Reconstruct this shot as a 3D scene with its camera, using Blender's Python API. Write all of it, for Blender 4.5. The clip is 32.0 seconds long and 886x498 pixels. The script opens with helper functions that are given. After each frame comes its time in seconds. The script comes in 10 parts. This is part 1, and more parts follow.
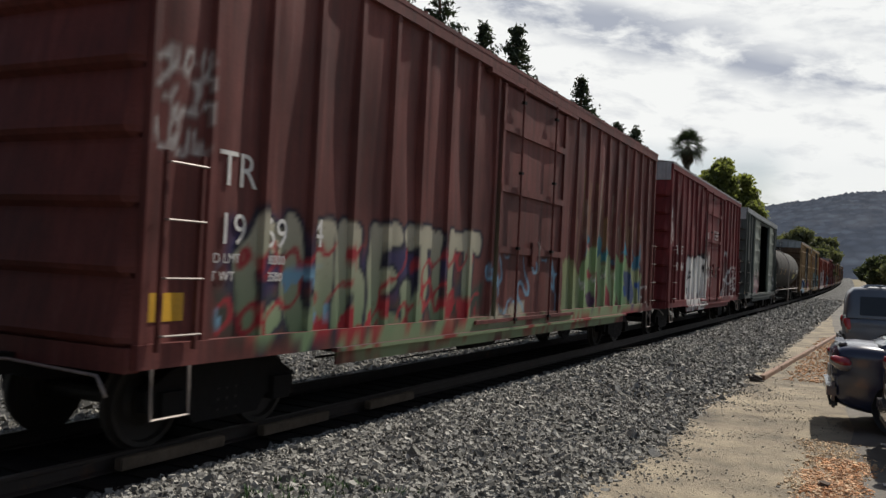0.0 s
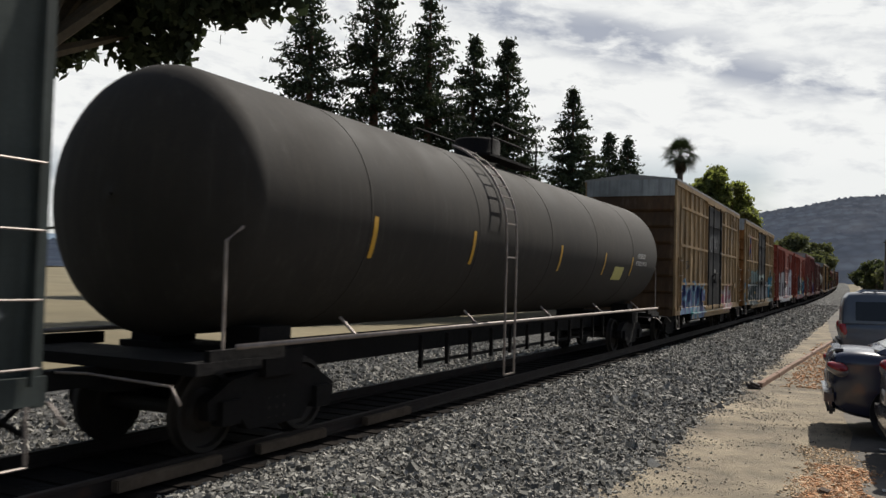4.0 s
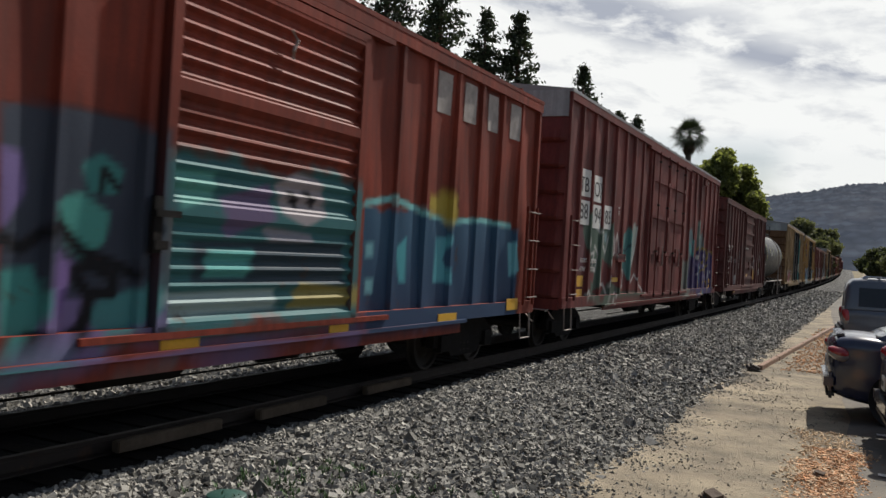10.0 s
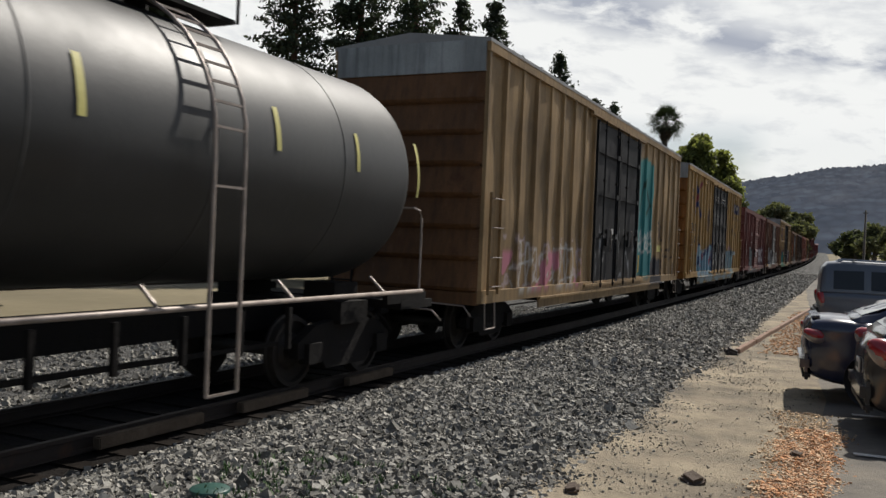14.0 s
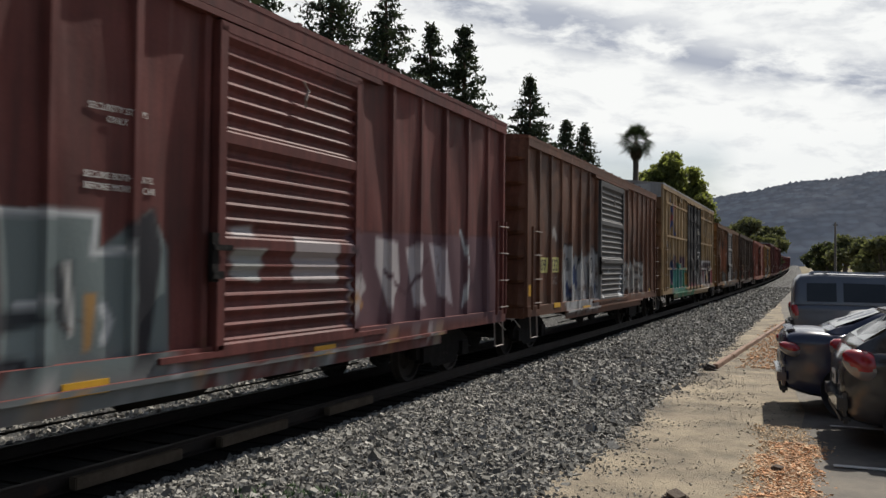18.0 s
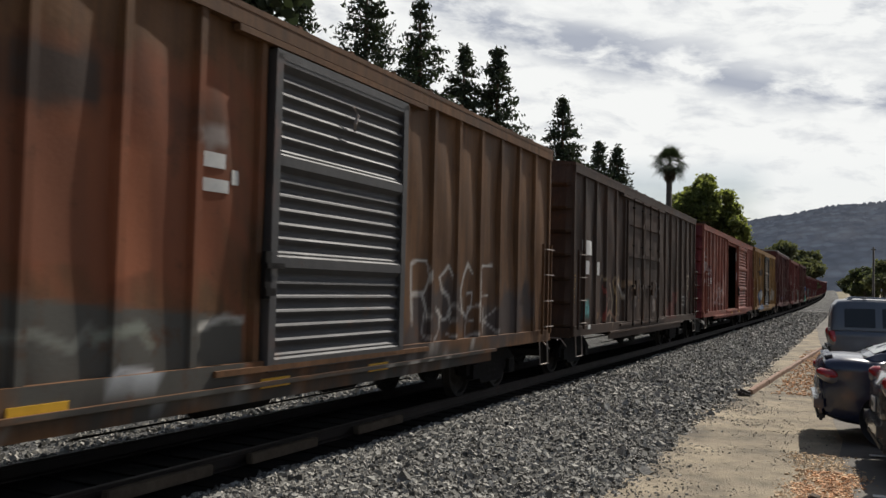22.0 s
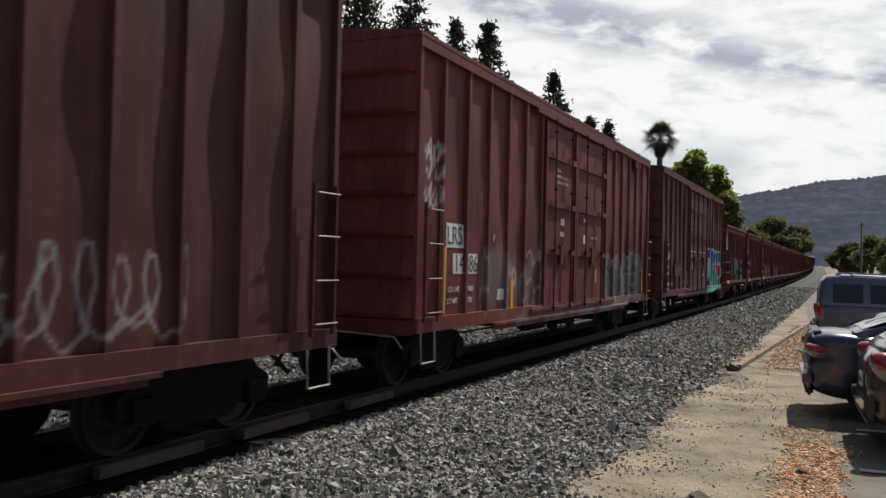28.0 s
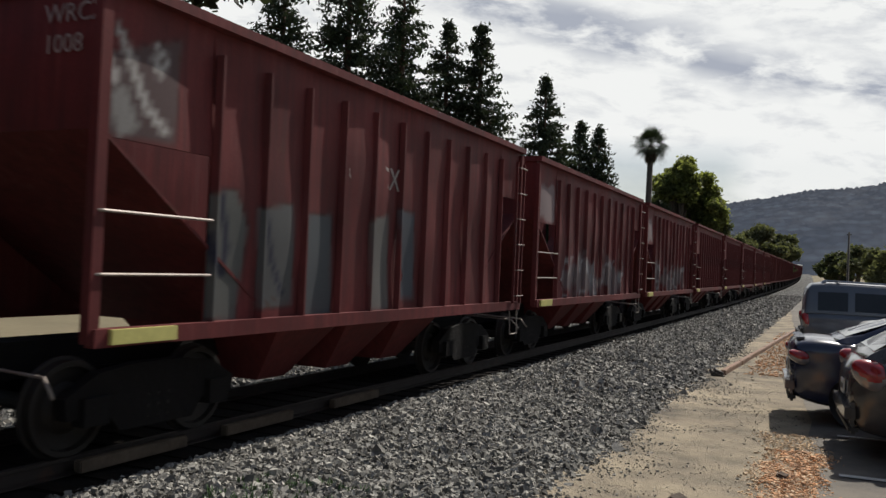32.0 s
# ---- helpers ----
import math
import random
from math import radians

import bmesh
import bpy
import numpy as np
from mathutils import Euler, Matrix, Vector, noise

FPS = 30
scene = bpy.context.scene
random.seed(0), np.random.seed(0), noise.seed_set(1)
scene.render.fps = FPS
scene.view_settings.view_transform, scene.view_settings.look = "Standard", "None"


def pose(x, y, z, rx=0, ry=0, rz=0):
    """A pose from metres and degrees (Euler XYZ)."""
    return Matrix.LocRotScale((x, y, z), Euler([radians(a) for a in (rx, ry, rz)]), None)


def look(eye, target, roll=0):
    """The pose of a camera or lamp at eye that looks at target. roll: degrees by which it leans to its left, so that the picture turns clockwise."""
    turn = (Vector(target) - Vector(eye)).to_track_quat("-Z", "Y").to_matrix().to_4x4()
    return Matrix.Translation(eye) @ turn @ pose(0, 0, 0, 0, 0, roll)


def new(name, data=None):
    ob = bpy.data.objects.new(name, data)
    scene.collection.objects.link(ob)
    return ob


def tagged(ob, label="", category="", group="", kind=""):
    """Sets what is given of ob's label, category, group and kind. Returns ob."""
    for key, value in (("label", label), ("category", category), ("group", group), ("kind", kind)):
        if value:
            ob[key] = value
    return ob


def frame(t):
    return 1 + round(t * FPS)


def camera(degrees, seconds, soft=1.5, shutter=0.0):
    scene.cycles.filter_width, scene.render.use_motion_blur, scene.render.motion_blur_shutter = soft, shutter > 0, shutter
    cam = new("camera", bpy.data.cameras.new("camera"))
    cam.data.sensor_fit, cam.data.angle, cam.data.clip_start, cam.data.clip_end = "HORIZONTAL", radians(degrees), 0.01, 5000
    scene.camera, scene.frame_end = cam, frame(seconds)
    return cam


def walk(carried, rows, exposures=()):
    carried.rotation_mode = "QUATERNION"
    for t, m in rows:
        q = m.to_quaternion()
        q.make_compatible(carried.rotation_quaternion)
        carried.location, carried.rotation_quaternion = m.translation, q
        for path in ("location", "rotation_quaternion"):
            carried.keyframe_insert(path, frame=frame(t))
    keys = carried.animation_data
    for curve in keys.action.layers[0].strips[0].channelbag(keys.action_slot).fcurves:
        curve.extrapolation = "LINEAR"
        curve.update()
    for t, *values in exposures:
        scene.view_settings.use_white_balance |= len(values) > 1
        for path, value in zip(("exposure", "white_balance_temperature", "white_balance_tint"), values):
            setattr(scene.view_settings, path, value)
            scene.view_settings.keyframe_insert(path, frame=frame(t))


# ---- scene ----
# ---- camera and its walk ----
cam = camera(55.14, 32.0, soft=1.5, shutter=0.1)
EYE = 1.97
PATH = [
    (0.0, pose(-0.013, -0.000, EYE - 0.001, 91.035, -2.738, 26.834)),
    (0.5, pose(-0.013, -0.004, EYE - 0.002, 91.145, -2.244, 27.005)),
    (1.0, pose(-0.006, -0.005, EYE + 0.001, 91.325, -1.511, 27.285)),
    (1.5, pose(-0.003, -0.008, EYE + 0.001, 91.526, -0.893, 26.385)),
    (2.0, pose(-0.002, -0.011, EYE - 0.004, 91.580, -1.192, 25.253)),
    (2.5, pose(-0.006, -0.010, EYE + 0.002, 91.459, -0.993, 25.918)),
    (4.5, pose(0.006, 0.006, EYE + 0.010, 92.075, -1.637, 26.592)),
    (5.0, pose(0.009, 0.006, EYE + 0.003, 91.894, -2.020, 25.447)),
    (5.5, pose(0.004, 0.006, EYE + 0.006, 91.879, -2.220, 24.394)),
    (6.0, pose(0.002, 0.008, EYE + 0.003, 91.017, -2.405, 23.863)),
    (6.5, pose(0.002, 0.009, EYE + 0.006, 91.578, -1.423, 25.997)),
    (7.0, pose(0.005, 0.003, EYE - 0.000, 91.242, -1.426, 27.873)),
    (7.5, pose(0.010, 0.005, EYE - 0.005, 89.807, -1.859, 27.571)),
    (8.0, pose(0.008, 0.003, EYE - 0.009, 90.598, -1.801, 27.508)),
    (8.5, pose(0.004, 0.003, EYE - 0.009, 90.569, -1.249, 28.602)),
    (9.0, pose(0.001, 0.007, EYE - 0.008, 90.445, -1.296, 28.841)),
    (9.5, pose(-0.004, 0.008, EYE - 0.012, 90.485, -2.462, 27.634)),
    (10.0, pose(-0.003, 0.013, EYE - 0.012, 90.182, -3.350, 26.840)),
    (10.5, pose(-0.003, 0.010, EYE - 0.011, 90.417, -2.854, 26.593)),
    (11.0, pose(0.002, 0.011, EYE - 0.010, 90.311, -2.235, 27.909)),
    (11.5, pose(0.006, 0.011, EYE - 0.014, 90.437, -2.056, 28.186)),
    (12.0, pose(0.007, 0.010, EYE - 0.012, 90.412, -2.782, 26.724)),
    (12.5, pose(0.008, 0.008, EYE - 0.014, 90.399, -3.298, 26.160)),
    (13.0, pose(0.006, 0.003, EYE - 0.012, 90.036, -3.139, 25.746)),
    (13.5, pose(0.008, 0.000, EYE - 0.011, 89.423, -2.693, 25.469)),
    (15.5, pose(0.007, -0.019, EYE - 0.007, 91.081, -0.996, 25.121)),
    (16.0, pose(0.005, -0.017, EYE - 0.001, 91.633, -1.301, 23.321)),
    (16.5, pose(0.008, -0.015, EYE - 0.006, 91.495, -1.274, 22.364)),
    (17.0, pose(0.010, -0.010, EYE - 0.002, 91.449, -0.054, 22.933)),
    (17.5, pose(0.018, -0.009, EYE + 0.001, 90.810, 0.279, 24.724)),
    (18.0, pose(0.012, -0.008, EYE + 0.003, 91.235, -0.588, 23.862)),
    (18.5, pose(0.008, -0.010, EYE + 0.002, 92.340, -0.696, 22.485)),
    (19.0, pose(0.010, -0.009, EYE + 0.000, 92.247, -0.423, 21.836)),
    (19.5, pose(0.003, -0.016, EYE - 0.002, 91.836, -0.570, 21.709)),
    (20.0, pose(0.004, -0.017, EYE + 0.002, 91.676, -0.616, 21.655)),
    (20.5, pose(0.009, -0.014, EYE + 0.002, 91.690, -0.013, 23.114)),
    (21.0, pose(0.010, -0.014, EYE - 0.000, 91.556, -0.155, 24.996)),
    (21.5, pose(0.003, -0.015, EYE - 0.003, 92.071, -1.040, 25.180)),
    (22.0, pose(-0.002, -0.010, EYE + 0.002, 92.544, -1.362, 25.922)),
    (22.5, pose(-0.004, -0.008, EYE + 0.008, 92.033, -0.672, 26.735)),
    (23.0, pose(0.001, 0.003, EYE + 0.020, 91.153, 0.487, 26.222)),
    (23.5, pose(-0.005, 0.010, EYE + 0.012, 88.835, 0.397, 23.821)),
    (24.0, pose(-0.021, 0.007, EYE + 0.010, 89.618, -1.642, 23.398)),
    (24.5, pose(-0.025, 0.003, EYE + 0.019, 91.304, -1.498, 26.097)),
    (25.0, pose(-0.027, 0.002, EYE + 0.013, 90.672, -0.992, 28.290)),
    (25.5, pose(-0.024, 0.008, EYE + 0.016, 89.763, -1.061, 27.350)),
    (26.0, pose(-0.023, 0.011, EYE + 0.017, 90.120, -2.207, 26.214)),
    (26.5, pose(-0.018, 0.014, EYE + 0.015, 90.619, -2.436, 24.473)),
    (28.5, pose(-0.026, 0.011, EYE + 0.012, 91.018, -1.125, 25.339)),
    (29.0, pose(-0.014, 0.009, EYE + 0.015, 93.082, -2.183, 24.074)),
    (29.5, pose(0.000, 0.006, EYE + 0.012, 92.751, -3.053, 24.722)),
    (30.0, pose(0.007, 0.005, EYE + 0.001, 90.977, -3.772, 26.346)),
    (30.5, pose(0.007, 0.003, EYE - 0.010, 89.798, -4.104, 25.966)),
    (31.0, pose(0.014, 0.002, EYE - 0.014, 90.098, -3.837, 25.491)),
    (31.5, pose(0.008, 0.005, EYE - 0.014, 90.396, -3.350, 24.980)),
    (32.0, pose(0.013, 0.005, EYE - 0.011, 91.034, -2.428, 24.555)),
]
EXPOSURE = [(0.0, 0.08), (2.0, 0.08), (5.0, 0.05), (6.0, 0.04), (7.0, -0.05), (8.0, 0.15), (9.0, 0.1), (10.0, 0.1), (11.0, 0.16), (12.0, 0.25), (13.0, 0.18), (16.0, -0.12), (17.0, -0.12), (18.0, 0.12),
            (19.0, -0.25), (20.0, -0.15), (21.0, 0.1), (22.0, 0.08), (23.0, -0.02), (24.0, 0.28), (25.0, 0.1), (26.0, 0.22), (29.0, 0.08), (30.0, 0.28), (31.0, 0.18), (32.0, 0.03)]
walk(cam, PATH, EXPOSURE)

# ---- world, sun ----
SUN_ELEV, SUN_TURN = radians(47), radians(11)      # the sun stands ahead, a little to the right of the track


def link(tree, a, b):
    tree.links.new(a, b)


def node(tree, kind, **values):
    n = tree.nodes.new(kind)
    for key, value in values.items():
        n.inputs[key].default_value = value
    return n


def calc(tree, op, a, b=None, c=None, clamp=False):
    n = tree.nodes.new("ShaderNodeMath")
    n.operation, n.use_clamp = op, clamp
    for i, v in enumerate((a, b, c)):
        if v is None:
            continue
        if isinstance(v, (int, float)):
            n.inputs[i].default_value = v
        else:
            link(tree, v, n.inputs[i])
    return n.outputs[0]


def blend(tree, fac, a, b, mode="MIX"):
    n = tree.nodes.new("ShaderNodeMix")
    n.data_type, n.blend_type = "RGBA", mode
    for socket, v in ((n.inputs[0], fac), (n.inputs[6], a), (n.inputs[7], b)):
        if isinstance(v, (int, float)):
            socket.default_value = v
        elif isinstance(v, tuple):
            socket.default_value = (*v[:3], 1)
        else:
            link(tree, v, socket)
    return n.outputs[2]


def ramp(tree, value, lo, hi, a=0.0, b=1.0):
    n = node(tree, "ShaderNodeMapRange")
    link(tree, value, n.inputs[0])
    for i, v in enumerate((lo, hi, a, b)):
        n.inputs[1 + i].default_value = v
    return n.outputs[0]


def make_world():
    world = bpy.data.worlds.new("sky")
    scene.world = world
    world.use_nodes = True
    t = world.node_tree
    t.nodes.clear()
    sky = node(t, "ShaderNodeTexSky")
    sky.sky_type, sky.sun_disc, sky.dust_density = "NISHITA", False, 1.5
    sky.sun_elevation, sky.sun_rotation = SUN_ELEV, SUN_TURN
    where = node(t, "ShaderNodeTexCoord")
    axis = node(t, "ShaderNodeSeparateXYZ")
    link(t, where.outputs["Generated"], axis.inputs[0])
    up = calc(t, "MAXIMUM", axis.outputs[2], 0.0)
    turn = calc(t, "MULTIPLY", calc(t, "ARCTAN2", axis.outputs[0], axis.outputs[1]), 57.3)      # degrees right of +y
    lift = calc(t, "MULTIPLY", calc(t, "ARCSINE", up), 57.3)
    # a layer of broken cloud: small puffs in rows, one grey band that falls to the right, thin gaps of blue low down
    place = node(t, "ShaderNodeCombineXYZ")
    link(t, calc(t, "ADD", calc(t, "MULTIPLY", turn, 0.05), calc(t, "MULTIPLY", lift, 0.03)), place.inputs[0])
    link(t, calc(t, "MULTIPLY", lift, 0.13), place.inputs[1])
    fine = node(t, "ShaderNodeTexNoise", Scale=4.5, Detail=7.0, Roughness=0.6, Distortion=0.25)
    broad = node(t, "ShaderNodeTexNoise", Scale=1.3, Detail=4.0, Roughness=0.55, Distortion=0.2)
    gaps = node(t, "ShaderNodeTexNoise", Scale=1.7, Detail=4.0, Roughness=0.5)
    shift = node(t, "ShaderNodeMapping", Location=(3.1, 7.7, 0.0))
    link(t, place.outputs[0], shift.inputs[0])
    for n, src in ((fine, place), (broad, shift), (gaps, shift)):
        link(t, src.outputs[0], n.inputs["Vector"])
    centre = calc(t, "SUBTRACT", 11.9, calc(t, "MULTIPLY", turn, 0.27))
    wobble = calc(t, "MULTIPLY", calc(t, "SUBTRACT", broad.outputs[0], 0.5), 5.0)
    off = calc(t, "ABSOLUTE", calc(t, "ADD", calc(t, "SUBTRACT", lift, centre), wobble))
    band = ramp(t, off, 0.3, 2.2, 1.0, 0.0)
    grey = calc(t, "MULTIPLY", band, ramp(t, fine.outputs[0], 0.36, 0.56), clamp=True)
    left = ramp(t, calc(t, "SUBTRACT", lift, centre), -1.0, 7.0, 0.0, 0.75)
    grey = calc(t, "MAXIMUM", grey, calc(t, "MULTIPLY", left, ramp(t, fine.outputs[0], 0.45, 0.62), clamp=True), clamp=True)
    grey = calc(t, "MAXIMUM", grey, ramp(t, fine.outputs[0], 0.5, 0.7, 0.0, 0.5))
    cloud = blend(t, grey, CLOUD_WHITE, CLOUD_GREY)
    low = calc(t, "MULTIPLY", ramp(t, lift, 7.0, 9.0, 1.0, 0.0), ramp(t, turn, -4.5, -6.5, 0.15, 1.0))
    clear = calc(t, "MULTIPLY", ramp(t, gaps.outputs[0], 0.4, 0.55), low, clamp=True)
    blue = blend(t, 1.0, sky.outputs[0], (SKY_GAIN, SKY_GAIN, SKY_GAIN), "MULTIPLY")
    # the cloud thins out overhead, to the right and behind
    toward = calc(t, "SUBTRACT", calc(t, "MULTIPLY", axis.outputs[1], 0.9), calc(t, "MULTIPLY", axis.outputs[0], 0.15))
    ahead = ramp(t, calc(t, "ADD", toward, calc(t, "MULTIPLY", up, -0.35)), 0.2, 0.6)
    thin = calc(t, "MULTIPLY", calc(t, "SUBTRACT", 1.0, ahead), 0.93)
    colour = blend(t, calc(t, "MAXIMUM", calc(t, "MULTIPLY", clear, 0.75), thin), cloud, blue)
    back = node(t, "ShaderNodeBackground", Strength=SKY_STRENGTH)
    link(t, colour, back.inputs[0])
    out = node(t, "ShaderNodeOutputWorld")
    link(t, back.outputs[0], out.inputs[0])


SKY_STRENGTH, SKY_GAIN = 0.1, 0.68
CLOUD_WHITE, CLOUD_GREY = (8.7, 8.8, 8.7), (3.9, 4.2, 4.9)
make_world()
sun = new("sun", bpy.data.lights.new("sun", "SUN"))
sun.data.energy, sun.data.angle, sun.data.color = 5.0, radians(0.7), (1.0, 0.95, 0.87)
sun.matrix_world = look((0, 0, 50), (-math.sin(SUN_TURN) * 60, -math.cos(SUN_TURN) * 60, 50 - 60 * math.tan(SUN_ELEV)))


# ---- materials ----
MATS = {}


def surface(name, base, rough=0.6, metal=0.0, vary=0.2, scale=1.5, bump=0.15, bscale=30.0, streak=0.0, rust=0.0,
            paint=False, second=None, spec=0.5, island=0.0, dust=0.0):
    """A worn surface: broad and fine variation, streaks running down, rust or dust spots, relief."""
    if name in MATS:
        return MATS[name]
    m = bpy.data.materials.new(name)
    m.use_nodes = True
    t = m.node_tree
    bsdf = t.nodes["Principled BSDF"]
    where = node(t, "ShaderNodeTexCoord")
    info = node(t, "ShaderNodeObjectInfo")
    shift = node(t, "ShaderNodeVectorMath")
    link(t, where.outputs["Object"], shift.inputs[0])
    far = calc(t, "MULTIPLY", info.outputs["Random"], 37.0)
    link(t, far, shift.inputs[1])
    p = shift.outputs[0] if not paint else where.outputs["Object"]
    big = node(t, "ShaderNodeTexNoise", Scale=scale, Detail=5.0, Roughness=0.6)
    small = node(t, "ShaderNodeTexNoise", Scale=bscale, Detail=4.0, Roughness=0.65)
    link(t, p, big.inputs["Vector"])
    link(t, p, small.inputs["Vector"])
    dark = tuple(c * (1 - vary) for c in base)
    light = tuple(min(1, c * (1 + vary)) for c in base) if second is None else second
    colour = blend(t, ramp(t, big.outputs[0], 0.3, 0.7), dark, light)
    colour = blend(t, ramp(t, small.outputs[0], 0.35, 0.75, 0.0, 0.35), colour, tuple(c * 0.6 for c in base))
    if island:
        geo = node(t, "ShaderNodeNewGeometry")
        colour = blend(t, 1.0, colour, blend(t, geo.outputs["Random Per Island"], (1 - island,) * 3, (1 + island,) * 3), "MULTIPLY")
    if streak:
        long = node(t, "ShaderNodeMapping", Scale=(5.0, 5.0, 0.35))
        link(t, p, long.inputs[0])
        run = node(t, "ShaderNodeTexNoise", Scale=1.6, Detail=5.0, Roughness=0.6)
        link(t, long.outputs[0], run.inputs["Vector"])
        colour = blend(t, ramp(t, run.outputs[0], 0.45, 0.75, 0.0, streak), colour, tuple(c * 0.35 + 0.012 for c in base))
        colour = blend(t, ramp(t, run.outputs[0], 0.42, 0.2, 0.0, streak * 0.55), colour, tuple(c * 0.9 + 0.07 for c in base))
    if paint:
        layer = node(t, "ShaderNodeAttribute")
        layer.attribute_name = "paint"
        amount = node(t, "ShaderNodeAttribute")
        amount.attribute_name = "cover"
        cover = calc(t, "MULTIPLY", amount.outputs["Fac"], ramp(t, small.outputs[0], 0.2, 0.4, 0.75, 1.0))
        colour = blend(t, cover, colour, layer.outputs["Color"])
    if rust:
        spot = node(t, "ShaderNodeTexNoise", Scale=2.3, Detail=8.0, Roughness=0.72)
        link(t, p, spot.inputs["Vector"])
        colour = blend(t, ramp(t, spot.outputs[0], 0.68 - rust * 0.25, 0.8 - rust * 0.2, 0.0, 0.85), colour, (0.085, 0.04, 0.022))
    if dust:
        spot = node(t, "ShaderNodeTexNoise", Scale=0.9, Detail=6.0, Roughness=0.7)
        link(t, p, spot.inputs["Vector"])
        colour = blend(t, ramp(t, spot.outputs[0], 0.4, 0.75, 0.0, dust), colour, (0.36, 0.31, 0.24))
    link(t, colour, bsdf.inputs["Base Color"])
    link(t, ramp(t, big.outputs[0], 0.2, 0.8, max(0.03, rough - 0.12), min(1, rough + 0.12)), bsdf.inputs["Roughness"])
    bsdf.inputs["Metallic"].default_value = metal
    bsdf.inputs["Specular IOR Level"].default_value = spec
    if bump:
        relief = node(t, "ShaderNodeBump", Strength=bump, Distance=0.02)
        link(t, small.outputs[0], relief.inputs["Height"])
        dent = node(t, "ShaderNodeBump", Strength=min(1.0, bump * 1.2), Distance=0.06)
        link(t, big.outputs[0], dent.inputs["Height"])
        link(t, relief.outputs[0], dent.inputs["Normal"])
        link(t, dent.outputs[0], bsdf.inputs["Normal"])
    MATS[name] = m
    return m


def plain(name, base, rough=0.4, metal=0.0, coat=0.0):
    """A smooth small thing: plastic, glass-like lamp, enamel, chrome."""
    if name in MATS:
        return MATS[name]
    m = bpy.data.materials.new(name)
    m.use_nodes = True
    b = m.node_tree.nodes["Principled BSDF"]
    b.inputs["Base Color"].default_value = (*base, 1)
    b.inputs["Roughness"].default_value, b.inputs["Metallic"].default_value = rough, metal
    b.inputs["Coat Weight"].default_value = coat
    MATS[name] = m
    return m


def glass(name, tint=(0.03, 0.035, 0.04)):
    """Dark tinted car glass."""
    return plain(name, tint, 0.04, 0.0, 1.0)

# ---- mesh helpers ----
def solid(name, verts, faces, material, smooth=False):
    me = bpy.data.meshes.new(name)
    me.from_pydata([tuple(v) for v in verts], [], [tuple(f) for f in faces])
    me.materials.append(material)
    if smooth:
        me.polygons.foreach_set("use_smooth", [True] * len(me.polygons))
    me.update()
    return me


CUBE_V = np.array([(-1, -1, -1), (1, -1, -1), (1, 1, -1), (-1, 1, -1), (-1, -1, 1), (1, -1, 1), (1, 1, 1), (-1, 1, 1)]) * 0.5
CUBE_F = np.array([(0, 3, 2, 1), (4, 5, 6, 7), (0, 1, 5, 4), (1, 2, 6, 5), (2, 3, 7, 6), (3, 0, 4, 7)])


def boxes(name, rows, material):
    """One mesh out of boxes: rows of centre x, y, z and size x, y, z."""
    rows = np.array(rows, float)
    v = (rows[:, None, :3] + CUBE_V[None] * rows[:, None, 3:]).reshape(-1, 3)
    f = (CUBE_F[None] + 8 * np.arange(len(rows))[:, None, None]).reshape(-1, 4)
    return solid(name, v, f, material)


def soft_box(name, size, material, r=0.02, at=(0, 0, 0)):
    """A box with bevelled edges."""
    bm = bmesh.new()
    bmesh.ops.create_cube(bm, size=1.0, matrix=Matrix.Translation(at) @ Matrix.Diagonal((*size, 1)))
    bmesh.ops.bevel(bm, geom=bm.edges[:], offset=r, segments=2, affect="EDGES")
    return from_bm(name, bm, material)


def from_bm(name, bm, material, smooth=False):
    me = bpy.data.meshes.new(name)
    if smooth:
        for f in bm.faces:
            f.smooth = True
    bm.to_mesh(me)
    bm.free()
    me.materials.append(material)
    return me


def tube(name, points, r, material, sides=8, closed=False):
    """A rod bent along points."""
    pts = [Vector(p) for p in points]
    verts, faces = [], []
    for i, p in enumerate(pts):
        way = (pts[min(i + 1, len(pts) - 1)] - pts[max(i - 1, 0)]).normalized()
        side = way.orthogonal().normalized() if abs(way.z) > 0.95 else way.cross(Vector((0, 0, 1))).normalized()
        over = side.cross(way).normalized()
        rr = r[i] if isinstance(r, (list, tuple)) else r
        for k in range(sides):
            a = 2 * math.pi * k / sides
            verts.append(p + (side * math.cos(a) + over * math.sin(a)) * rr)
    for i in range(len(pts) - 1):
        for k in range(sides):
            a, b = i * sides + k, i * sides + (k + 1) % sides
            faces.append((a, b, b + sides, a + sides))
    faces.append(tuple(range(sides))[::-1])
    faces.append(tuple(range((len(pts) - 1) * sides, len(pts) * sides)))
    return solid(name, verts, faces, material, sides > 6)


def lathe(name, profile, material, sides=24, axis="x"):
    """A turned form: rows of place along the axis and radius."""
    verts, faces = [], []
    for p, r in profile:
        for k in range(sides):
            a = 2 * math.pi * k / sides
            c, s = r * math.cos(a), r * math.sin(a)
            verts.append({"x": (p, c, s), "y": (c, p, s), "z": (c, s, p)}[axis])
    for i in range(len(profile) - 1):
        for k in range(sides):
            a, b = i * sides + k, i * sides + (k + 1) % sides
            faces.append((a, b, b + sides, a + sides))
    faces.append(tuple(range(sides)))
    faces.append(tuple(range((len(profile) - 1) * sides, len(profile) * sides)))
    me = solid(name, verts, faces, material, True)
    return me


